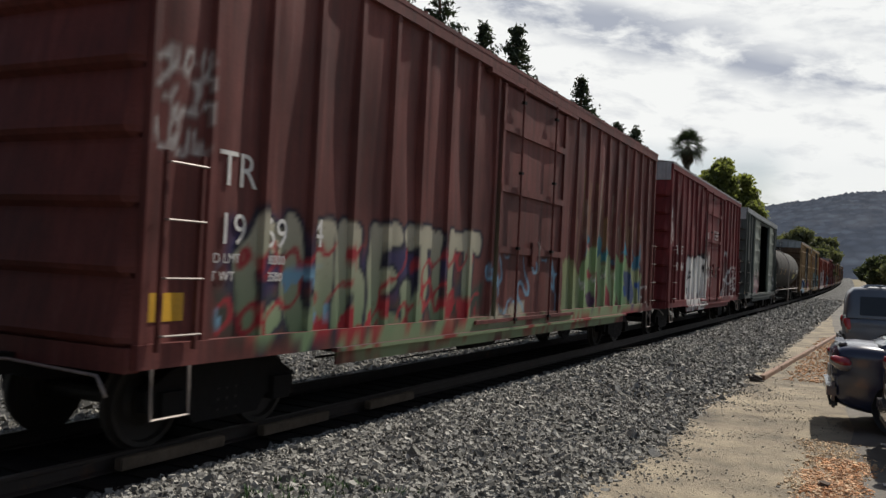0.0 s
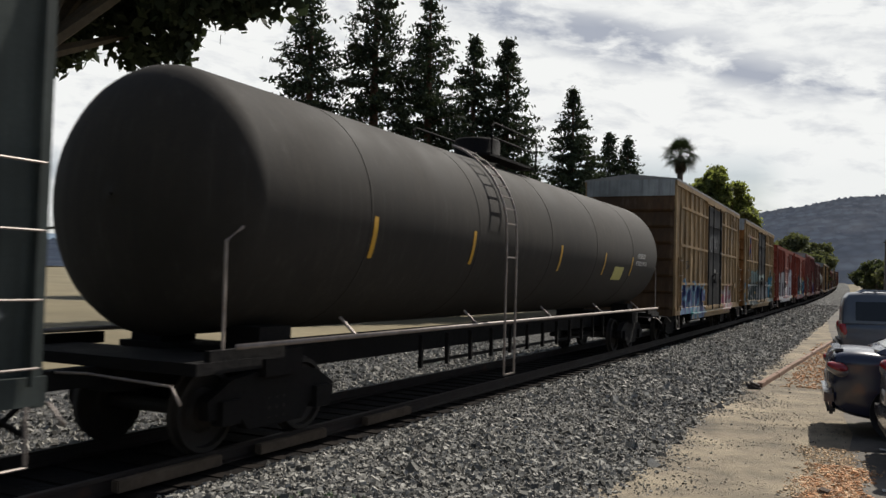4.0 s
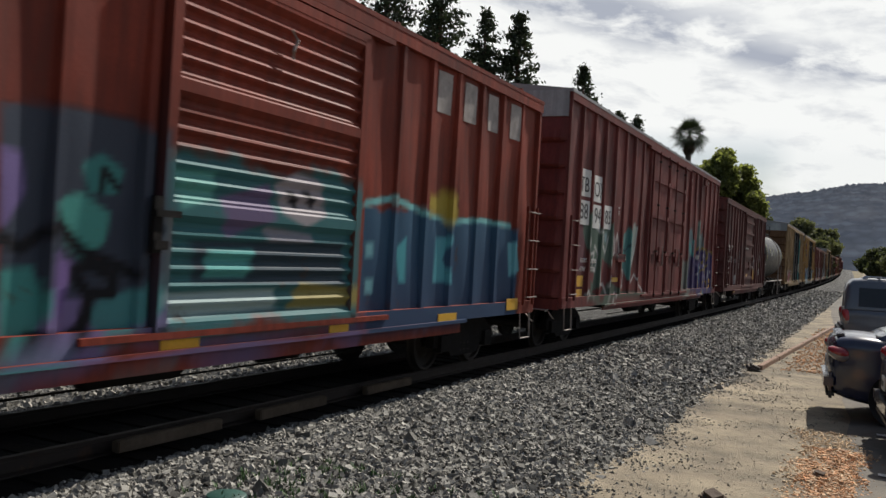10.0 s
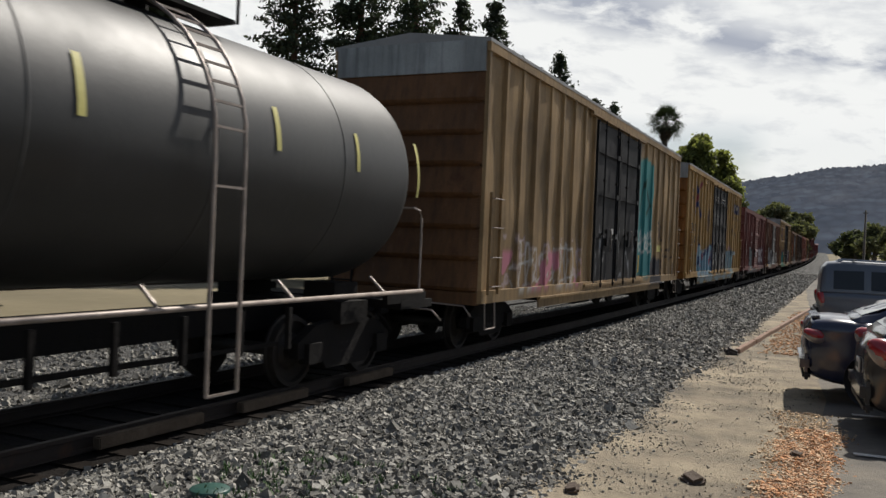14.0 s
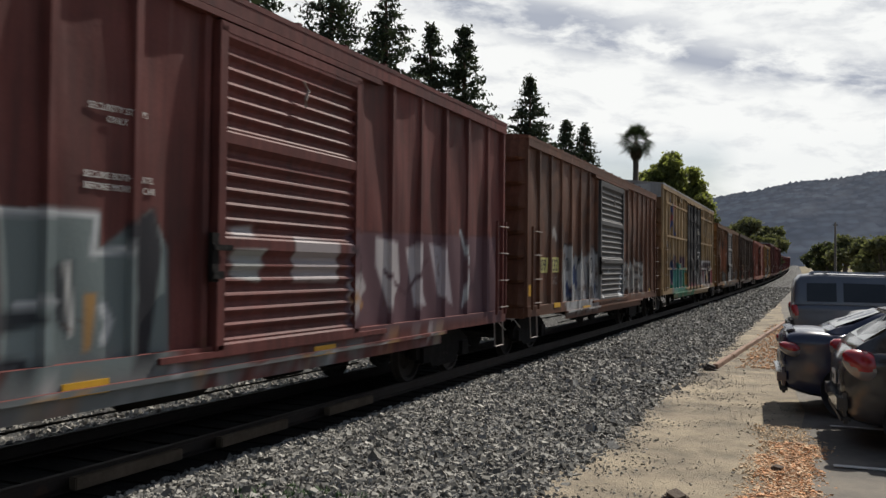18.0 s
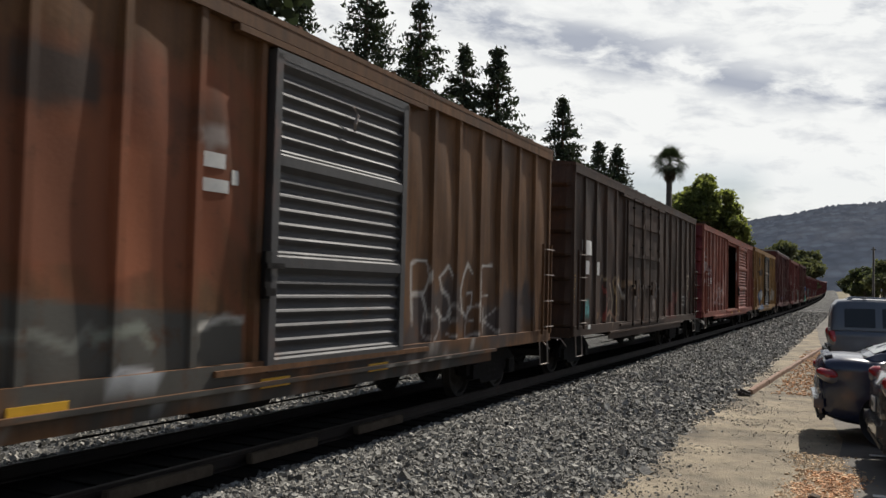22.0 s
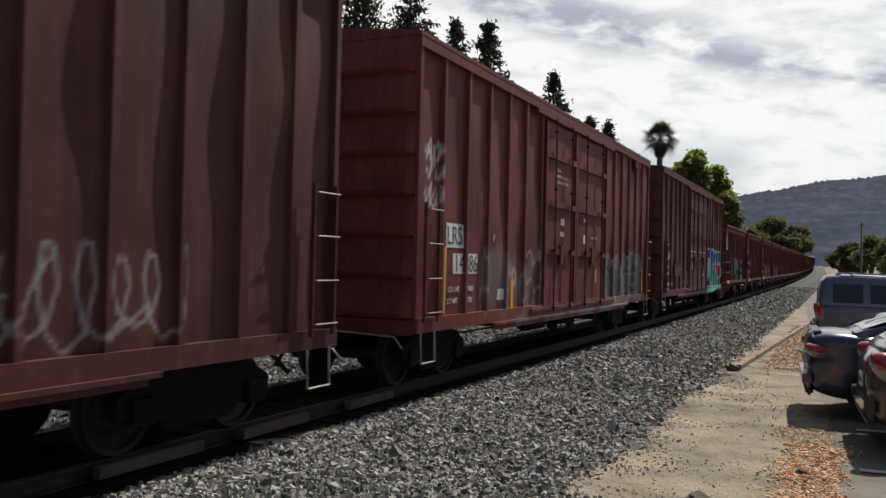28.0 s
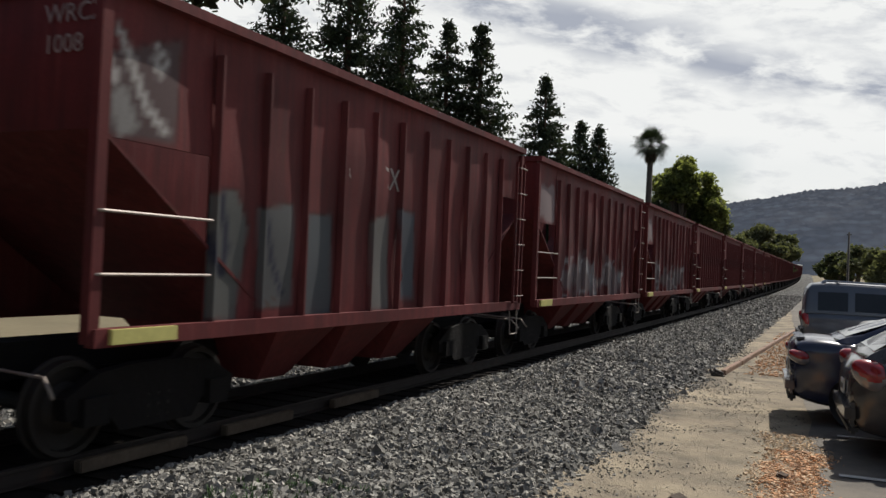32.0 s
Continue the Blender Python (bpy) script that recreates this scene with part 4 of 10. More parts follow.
def plug_door(root, u0, u1, z0, z1, length, mat, spray, belts=(0.34, 0.66), rods=2):
    """A flat plug door with belt rails, lock rods and a gear box."""
    d = part("door", painted(solid("door", *sheet(u0 + 0.03, u1 - 0.03, z0, z1, SKIN + 0.05, 0.08, 0.05 if spray else 0.5, length), mat, bool(spray)), spray, length), root, "flat plug door with lock rods")
    mid, w = (u0 + u1) / 2 - length / 2, u1 - u0
    for b in belts:
        z = z0 + b * (z1 - z0)
        part("door_belt", painted(solid("door_belt", *sheet(u0 + 0.04, u1 - 0.04, z - 0.06, z + 0.06, SKIN + 0.105, 0.05, 0.12, length), mat), spray, length), d)
    for s in (-1, 1):
        part("door_edge", painted(solid("door_edge", *sheet(mid + length / 2 + s * (w / 2 - 0.07) - 0.05, mid + length / 2 + s * (w / 2 - 0.07) + 0.05, z0, z1, SKIN + 0.1, 0.05, 0.12, length), mat), spray, length), d)
    for k in range(rods):
        y = mid + (k - (rods - 1) / 2) * w * 0.52
        rod = part("lock_rod", shared(("lock_rod", round(z1 - z0, 1), mat.name), lambda: tube("lock_rod", [(0, 0, 0), (0, 0, z1 - z0 + 0.16)], 0.022, mat, 6)), d, at=(SKIN + 0.14, y, z0 - 0.08))
        for q in (0.02, 0.33, 0.66, 0.97):
            part("keeper", shared("keeper", lambda: boxes("keeper", [(0, 0, 0, 0.06, 0.1, 0.05)], GEAR)), d, at=(SKIN + 0.14, y, z0 - 0.08 + (z1 - z0) * q))
    part("gear_box", shared(("gear_box", mat.name), lambda: soft_box("gear_box", (0.05, 0.24, 0.46), mat, 0.02)), d, at=(SKIN + 0.1, mid, z0 + 0.29 * (z1 - z0)))
    part("lock_handle", shared("lock_handle", lambda: tube("lock_handle", [(0, 0, 0.28), (0.04, 0, 0.2), (0.04, 0, -0.25), (0, 0.03, -0.3)], 0.016, GRAB, 6)), d, at=(SKIN + 0.15, mid + 0.08, z0 + 0.28 * (z1 - z0)))


def ribbed_end(root, s, length, z0, top, mat, cap):
    """An end wall of pressed horizontal ribs, its top plate of another colour."""
    zc = top - 0.55 if cap else top
    n = 84
    zs = np.linspace(z0, zc, n + 1)
    ribs = 7
    saw = ((zs - z0) / (zc - z0) * ribs) % 1.0
    bulge = 0.11 * np.where(saw < 0.12, saw / 0.12, np.clip(1.06 - (saw - 0.12) * 1.15, 0, 1))
    xs = np.array([-SKIN, -SKIN + 0.12, 0, SKIN - 0.12, SKIN])
    fade = np.array([0, 1, 1, 1, 0])
    X, Z = np.meshgrid(xs, zs)
    Y = s * (length / 2 + bulge[:, None] * fade[None])
    v = np.stack([X, Y, Z], -1).reshape(-1, 3)
    i = (np.arange(n)[:, None] * 5 + np.arange(4)[None]).reshape(-1)
    e = part("end_wall", solid("end_wall", v, np.stack([i, i + 1, i + 6, i + 5], -1), mat, False), root, "end wall of pressed horizontal ribs")
    part("end_backing", shared(("backing", round(top, 2), z0), lambda: boxes("end_backing", [(0, 0, (z0 + top) / 2, 2 * SKIN - 0.04, 0.04, top - z0)], INSIDE)), e, at=(0, s * (length / 2 - 0.04), 0))
    if cap:
        part("end_cap", boxes("end_cap", [(0, s * (length / 2 + 0.01), top - 0.275, 2 * SKIN, 0.05, 0.55)], cap), e, "plain top plate of the end wall")
    part("end_sill", boxes("end_sill", [(0, s * (length / 2 - 0.02), z0 - 0.1, 2 * SKIN, 0.16, 0.22)], mat), e)
    part("end_ladder", shared(("end_ladder", top), lambda: boxes("end_ladder", [(sx, 0, 2.3, 0.04, 0.04, 2.5) for sx in (-1.4, -0.98)] + [(-1.19, 0, 1.2 + 0.45 * k, 0.42, 0.03, 0.03) for k in range(6)], GEAR)), e,
         at=(0, s * (length / 2 + 0.1), 0))


def roof_mesh(length, top):
    half = SKIN + 0.085
    prof = [(-half, top - 0.04), (-half, top + 0.02), (0, top + 0.2), (half, top + 0.02), (half, top - 0.04)]
    verts, faces = [], []
    for y in (-length / 2 - 0.03, length / 2 + 0.03):
        verts += [(x, y, z) for x, z in prof]
    faces = [(k, k + 1, k + 6, k + 5) for k in range(4)] + [(0, 5, 9, 4), (0, 4, 3, 2, 1), (5, 6, 7, 8, 9)]
    pieces = [(np.array(verts), faces)]
    for k in range(int(length / 1.1)):
        y = -length / 2 + 0.55 + k * 1.1
        for s in (-1, 1):
            pieces.append((np.array([(s * (half - 0.02), y - 0.04, top + 0.02), (s * (half - 0.02), y + 0.04, top + 0.02), (0, y + 0.04, top + 0.2), (0, y - 0.04, top + 0.2),
                                     (s * (half - 0.02), y - 0.03, top + 0.06), (s * (half - 0.02), y + 0.03, top + 0.06), (0, y + 0.03, top + 0.24), (0, y - 0.03, top + 0.24)]), CUBE_F.tolist()))
    return join(pieces)


CARS = []           # every car of the train and the place of its middle at t = 16 s


def boxcar(label, lead, back, top, colour, doors, sill=1.0, skirt=None, end=None, cap=None, belts=(), spray=None, texts=(), plates=(), chord=None,
           bay=0.92, first=0.93, mark="", rungs=(1.22, 1.73, 2.25, 2.76), fine=0.046, name="boxcar", cards=()):
    """A boxcar: sheets, posts, belts, sills, doors, ends, roof, ladders and running gear."""
    length = (back - lead)
    mat = CAR[colour]
    root = thing(name, label, "freight car", group="cars of the train")
    z0, z1 = sill, top
    opened = [d for d in doors if d[2] == "open"]
    cuts = sorted((d[0], d[1]) for d in opened)
    # near side wall, cut where a doorway stands open
    pieces, u = [], 0.0
    step = fine if spray else 0.8
    for a, b in cuts + [(length, length)]:
        if a - u > 0.05:
            pieces.append(sheet(u, a, z0, z1 - 0.02, SKIN, 0.04, step, length))
        if b > a:
            pieces.append(sheet(a, b, z1 - 0.42, z1 - 0.02, SKIN, 0.04, 0.3, length))
        u = b
    part("side_wall", painted(solid("side_wall", *join(pieces), mat, bool(spray)), spray, length), root, "near side wall of steel sheets")
    part("side_wall", boxes("side_wall", [(-SKIN + 0.02, 0, (z0 + z1) / 2 - 0.01, 0.04, length, z1 - z0 - 0.02)], mat), root)
    part("floor", shared(("floor", round(length, 2), sill), lambda: boxes("floor", [(0, 0, sill + 0.03, 2 * SKIN - 0.1, length - 0.1, 0.06)], INSIDE)), root)
    # added panel whose dark colour stands for shade inside the open car
    if cuts:
        part("lining", boxes("lining", [(-SKIN + 0.07, 0, (z0 + z1) / 2, 0.03, length - 0.2, z1 - z0 - 0.15)], INSIDE), root, "dark panel put in for the shade behind the open doorway")
    # posts on both sides of the doors
    d0, d1 = min(d[0] for d in doors), max(d[1] for d in doors)
    marks = [0.07]
    n = max(2, int(round((d0 - first - 0.12) / bay)))
    marks += [first + (d0 - 0.12 - first) * k / n for k in range(n + 1)]
    m = max(2, int(round((length - first - 0.12 - d1) / bay)))
    marks += [d1 + 0.12 + (length - first - d1 - 0.12) * k / m for k in range(m + 1)] + [length - 0.07]
    for u in marks:
        wide = 0.14 if u in (marks[0], marks[-1]) else 0.16
        if spray:
            part("post", painted(solid("post", *hat(u, z0 + 0.03, z1 - 0.1, length, wide, spray=spray), mat), spray, length), root)
        else:
            part("post", shared(("post", wide, z0, z1, colour), lambda: solid("post", *hat(0, z0 + 0.03, z1 - 0.1, 0, wide), mat)), root, at=(0, u - length / 2, 0))
        part("post", shared(("post", wide, z0, z1, colour), lambda: solid("post", *hat(0, z0 + 0.03, z1 - 0.1, 0, wide), mat)), root, at=pose(0, length / 2 - u, 0, 0, 0, 180))
    for z in belts:
        for a, b in ((first, d0 - 0.1), (d1 + 0.1, length - first)):
            part("belt_rail", painted(solid("belt_rail", *sheet(a, b, z - 0.045, z + 0.045, SKIN + 0.074, 0.1, fine if spray else 1.0, length), mat), spray, length), root)
    # chords and sills
    for s in (-1, 1):
        part("top_chord", shared(("top_chord", round(length, 2), z1, chord or colour), lambda: boxes("top_chord", [(0, 0, z1 - 0.1, 0.14, length, 0.2)], CAR[chord or colour])), root, at=(s * (SKIN + 0.01), 0, 0))
    part("side_sill", painted(solid("side_sill", *sheet(0.0, length, z0 - 0.08, z0 + 0.14, SIDE - 0.015, 0.14, 0.15 if spray else 2.0, length), mat), spray, length), root)
    part("side_sill", boxes("side_sill", [(-SIDE + 0.08, 0, z0 + 0.03, 0.14, length, 0.22)], mat), root)
    if skirt:
        a, b = 3.1, length - 3.1
        part("sill_skirt", painted(solid("sill_skirt", *sheet(a, b, skirt, z0 - 0.08, SIDE - 0.03, 0.03, 0.15, length), mat), spray, length), root, "deep sill plate between the bogies")
        part("sill_lip", painted(solid("sill_lip", *sheet(a - 0.1, b + 0.1, z0 - 0.125, z0 - 0.075, SIDE + 0.035, 0.07, 0.15, length), mat), spray, length), root)
    # doors and their tracks
    for u0, u1, kind, tint in doors:
        tint = CAR[tint]
        if kind == "louver":
            louver_door(root, u0, u1, z0 + 0.1, z1 - 0.4, length, tint, spray)
        elif kind == "plug":
            plug_door(root, u0, u1, z0 + 0.06, z1 - 0.34, length, tint, spray, (0.3, 0.56, 0.82))
        elif kind == "ribbed":
            plug_door(root, u0, u1, z0 + 0.06, z1 - 0.34, length, tint, spray, (0.12, 0.28, 0.44, 0.6, 0.76, 0.92), 0)
        if kind != "open":
            part("far_door", shared(("far_door", round(u1 - u0, 2), top, tint.name), lambda: boxes("far_door", [(0, 0, (z0 + z1) / 2, 0.08, u1 - u0, z1 - z0 - 0.4)], tint)), root,
                 at=(-SKIN - 0.05, (u0 + u1) / 2 - length / 2, 0))
    for row in ((SIDE - 0.02, (d0 + d1) / 2 - length / 2, z0 + 0.06, 0.1, d1 - d0 + 1.6, 0.06), (SIDE - 0.03, (d0 + d1) / 2 - length / 2, z1 - 0.26, 0.1, d1 - d0 + 1.2, 0.07)):
        part("door_track", boxes("door_track", [row], mat), root, "door track rail")
    for s in (-1, 1):
        ribbed_end(root, s, length, z0 + 0.1, z1, CAR[end or colour], CAR[cap] if cap else None)
    part("roof", shared(("roof", round(length, 2), top, "grey" if cap else colour), lambda: solid("roof", *roof_mesh(length, top), ROOF if cap else mat)), root, "peaked steel roof with ribs")
    ladder(root, 0.4, length, rungs, mat)
    ladder(root, length - 0.4, length, rungs, mat)
    gear(root, length)
    # lettering and small plates
    on_door = lambda u: any(d[0] <= u < d[1] and d[2] != "open" for d in doors)
    for text, u, z, size, tone in texts:
        part("lettering", bent(words(text, size, tone), u - length / 2, z, length, 0.35 if on_door(u) else 1.0) if spray and z > 1.1 else words(text, size, tone), root, at=(SIDE - 0.012 if z < 1.1 else SKIN + (0.06 if on_door(u) else 0.011), u - length / 2, z))
    for u, z, w, h, tint in plates:
        me = shared(("plate", w, h, tint), lambda: solid("plate", *sheet(-w / 2, w / 2, -h / 2, h / 2, 0.006, 0.012, 0.12, 0), PLATES[tint]))
        part("plate", bent(me, u - length / 2, z, length, 0.35 if on_door(u) else 1.0) if spray and z >= 1.12 else me, root, at=(SIDE - 0.008 if z < 1.12 else SKIN + 0.052 if on_door(u) else SKIN + 0.002, u - length / 2, z))
    for u, z, w, h in cards:
        # a shallow board for route cards, with a lip round it and a clip
        board = part("card_board", painted(solid("card_board", *sheet(u - w / 2, u + w / 2, z - h / 2, z + h / 2, SIDE + 0.035, 0.05, 0.06, length), mat), spray, length), root, "small steel board for route cards")
        part("card_lip", shared(("card_lip", w, h, colour), lambda: boxes("card_lip", [(0, 0, h / 2 - 0.015, 0.02, w, 0.03), (0, 0, -h / 2 + 0.015, 0.02, w, 0.03)], mat)), board, at=(SIDE + 0.042, u - length / 2, z))
        part("card_clip", shared("card_clip", lambda: boxes("card_clip", [(0, 0, 0, 0.03, 0.05, 0.1)], GRAB)), board, at=(SIDE + 0.045, u + w / 2 - 0.06 - length / 2, z))
    if mark:
        # reporting marks on the leading end
        part("lettering", words(mark, 0.15, "white"), root, at=pose(0.35, -length / 2 - (0.03 if cap else 0.125), top - 0.28, 0, 0, -90))
    CARS.append((root, (lead + back) / 2))
    return root

# ---- what is sprayed on each car, in metres from its leading end and above the rail ----
W, SIL, BLK, INK = (0.62, 0.6, 0.57), (0.44, 0.45, 0.46), (0.014, 0.014, 0.017), (0.03, 0.03, 0.05)
TEAL, AQUA, BLUE, SKY_BLUE, NAVY = (0.06, 0.27, 0.27), (0.2, 0.5, 0.5), (0.045, 0.11, 0.33), (0.22, 0.42, 0.58), (0.025, 0.04, 0.13)
GRN, SAGE, MINT, DEEP = (0.07, 0.2, 0.09), (0.2, 0.27, 0.18), (0.22, 0.45, 0.33), (0.035, 0.075, 0.06)
RED, PINK, ROSE, PUR, LILAC, YEL, CREAM, OCHRE = (0.42, 0.04, 0.05), (0.55, 0.22, 0.28), (0.5, 0.12, 0.2), (0.12, 0.07, 0.22), (0.3, 0.22, 0.45), (0.55, 0.42, 0.05), (0.5, 0.46, 0.35), (0.34, 0.25, 0.09)


def scribble(s, u0, u1, z0, z1, colour, seed=1, width=0.022, loops=5):
    """A quick hand-written tag: one looping line, then a few strokes."""
    rng = random.Random(seed)
    n = loops * 7
    ph, up = rng.uniform(0, 6), rng.uniform(0.25, 0.5)
    pts = []
    for k in range(n + 1):
        f = k / n
        a = f * loops * 6.283 + ph
        amp = 0.5 - up * 0.4 * math.sin(f * 9 + ph)
        pts.append((u0 + (u1 - u0) * (0.08 + 0.84 * f + 0.42 / loops * math.cos(a)), (z0 + z1) / 2 + (z1 - z0) * amp * 0.9 * math.sin(a * (1.0 if seed % 2 else 0.7))))
    s.line(pts, width, colour)
    for k in range(3):
        a = rng.uniform(u0, u1 - 0.2 * (u1 - u0))
        s.line([(a, rng.uniform(z0, z1)), (a + rng.uniform(0.1, 0.3) * (u1 - u0), rng.uniform(z0, z1))], width, colour)
    return s


def cross_logo(s, u0, u1, z0, z1, a=BLUE, b=RED, faint=1.0):
    """A two-coloured crossed mark of curved arms."""
    um, zm, w, t = (u0 + u1) / 2, (z0 + z1) / 2, u1 - u0, z1 - z0
    s.line([(u0 + 0.1 * w, z1), (um - 0.05 * w, zm + 0.08 * t), (u1, z0)], 0.1 * faint, a)
    s.line([(u0, z0 + 0.22 * t), (um - 0.08 * w, zm - 0.02 * t), (um + 0.08 * w, zm + 0.12 * t), (u1 - 0.05 * w, z1 - 0.15 * t)], 0.1 * faint, b)
    s.line([(u0 + 0.08 * w, z0 + 0.04 * t), (um, zm - 0.1 * t), (um + 0.2 * w, zm + 0.06 * t)], 0.1 * faint, a)
    s.line([(um - 0.03 * w, zm - 0.1 * t), (um + 0.04 * w, zm + 0.05 * t)], 0.05, W)
    return s


def figure_line(s, u0, u1, z0, z1, colour, seed, width=0.03):
    for k in range(3):
        h = (z1 - z0) / 3
        scribble(s, u0, u1, z0 + k * h, z0 + (k + 0.95) * h, colour, seed + k, width, 3)
    return s


def spray_1():
    s = Spray(0.72)
    figure_line(s, 0.1, 0.86, 2.85, 3.9, W, 3, 0.02)
    s.patch(0.9, 7.4, 1.0, 1.7, DEEP, 0.2, 5, 0.2, low=(0.1, 0.05, 0.04))
    s.patch(1.2, 6.6, 1.4, 2.3, NAVY, 0.3, 6, 0.35, alpha=0.8)
    s.letters("CUBEJUT", 1.3, 1.08, 0.84, 1.25, 0.17, CREAM, INK, 0.06, low=(0.2, 0.3, 0.16), seed=4, wob=0.1)
    s.swirl(1.0, 7.3, 1.0, 2.2, RED, 0.03, 0.3, 8)
    s.blots(1.0, 7.2, 0.95, 1.5, RED, 0.14, 0.3, 12)
    s.blots(1.0, 3.0, 1.2, 1.9, SKY_BLUE, 0.22, 0.3, 14)
    s.patch(7.6, 9.2, 1.0, 1.35, CREAM, 0.12, 7, 0.1)
    s.swirl(7.4, 11.0, 1.0, 2.2, SKY_BLUE, 0.03, 0.4, 3)
    rng = random.Random(4)
    for k in range(34):
        u, z = 11.6 + 0.19 * k, rng.uniform(2.0, 2.8)
        s.patch(u, u + rng.uniform(0.1, 0.22), z, z + rng.uniform(0.6, 1.7), OCHRE if k % 3 else CREAM, 0.05, 50 + k, 0.12, alpha=0.5)
    s.patch(11.2, 18.3, 1.0, 2.1, (0.3, 0.33, 0.16), 0.3, 9, 0.1, low=(0.26, 0.33, 0.18))
    s.blots(11.3, 18.0, 2.0, 2.8, (0.03, 0.14, 0.22), 0.26, 0.45, 20)
    s.blots(14.5, 18.0, 1.05, 1.8, BLUE, 0.14, 0.35, 22)
    s.area([(12.64, 1.99), (12.95, 2.52), (13.15, 2.47), (13.64, 2.54), (13.86, 2.36), (13.84, 2.07), (13.55, 1.92), (13.22, 2.05), (13.12, 1.92), (13.56, 1.78), (13.77, 1.59), (13.82, 1.3), (13.71, 1.07), (13.11, 1.06), (12.68, 1.13)], (0.25, 0.36, 0.17))
    s.area([(13.09, 2), (13.61, 1.88), (13.39, 1.78), (13.13, 1.81)], (0.32, 0.05, 0.05))
    s.area([(13.04, 1.44), (13.46, 1.51), (13.7, 1.31), (13.48, 1.09), (13.2, 1.21)], (0.1, 0.05, 0.1))
    s.area([(13.9, 2.27), (14.22, 2.39), (14.3, 2.09), (14.57, 2.2), (14.79, 2.43), (15.03, 2.33), (15.09, 1), (14.7, 1.04), (14.61, 1.46), (14.39, 1.58), (14.28, 1.02), (13.95, 1.05)], (0.28, 0.38, 0.2))
    s.area([(14.45, 1.88), (14.99, 1.45), (15.09, 1), (14.7, 1.04)], (0.3, 0.05, 0.06))
    s.area([(15.28, 2.35), (15.63, 2.43), (15.92, 2.2), (16.31, 2.47), (16.53, 2.29), (16.14, 1.78), (16.6, 1), (15.98, 0.99), (15.67, 1.54), (15.52, 0.97), (15.17, 1)], (0.22, 0.38, 0.18))
    s.area([(13.81, 2.17), (13.98, 1.88), (14.12, 1.48), (14.01, 1.09), (13.86, 1.11)], (0.25, 0.05, 0.05))
    s.area([(15.98, 0.93), (17.05, 1.1), (17.68, 0.92), (16.61, 0.78)], (0.3, 0.05, 0.06))
    s.area([(16.13, 2.02), (17, 1.98), (17.4, 1.36), (17.05, 1.04), (16.58, 1.33)], (0.06, 0.09, 0.18))
    s.area([(12.77, 2.29), (12.9, 2.6), (13.06, 2.79), (13.14, 2.62), (12.9, 2.43)], (0.04, 0.24, 0.34))
    s.area([(13.88, 2.56), (14.03, 2.85), (14.27, 2.65), (14.21, 2.44)], (0.05, 0.2, 0.24))
    s.area([(14.22, 2.19), (14.48, 2.67), (14.87, 2.43), (14.57, 2.25)], (0.05, 0.2, 0.22))
    s.area([(15.91, 2.44), (16.35, 2.79), (16.58, 2.42)], (0.04, 0.26, 0.38))
    s.area([(16.87, 2.17), (17.04, 2.45), (17.21, 2.11)], (0.04, 0.26, 0.38))
    s.line([(12.65, 1.79), (12.84, 1.53), (13.05, 1.31)], 0.035, W)
    s.line([(13.5, 1.83), (13.65, 1.69), (13.69, 1.5)], 0.03, W)
    s.line([(15.17, 1.89), (15.4, 1.66), (15.5, 1.37)], 0.035, W)
    s.line([(14.31, 1.83), (14.44, 1.94), (14.62, 2.12)], 0.03, W)
    s.line([(12.9, 2.47), (13.02, 2.55), (13.2, 2.45)], 0.03, PINK)
    s.patch(3.2, 16.0, 0.66, 1.12, (0.26, 0.32, 0.18), 0.1, 24, 0.06)
    s.blots(3.2, 16.0, 0.66, 1.12, (0.3, 0.06, 0.05), 0.2, 0.35, 25)
    return s.letters("EC", 17.9, 1.08, 0.52, 0.55, 0.05, W, seed=2)


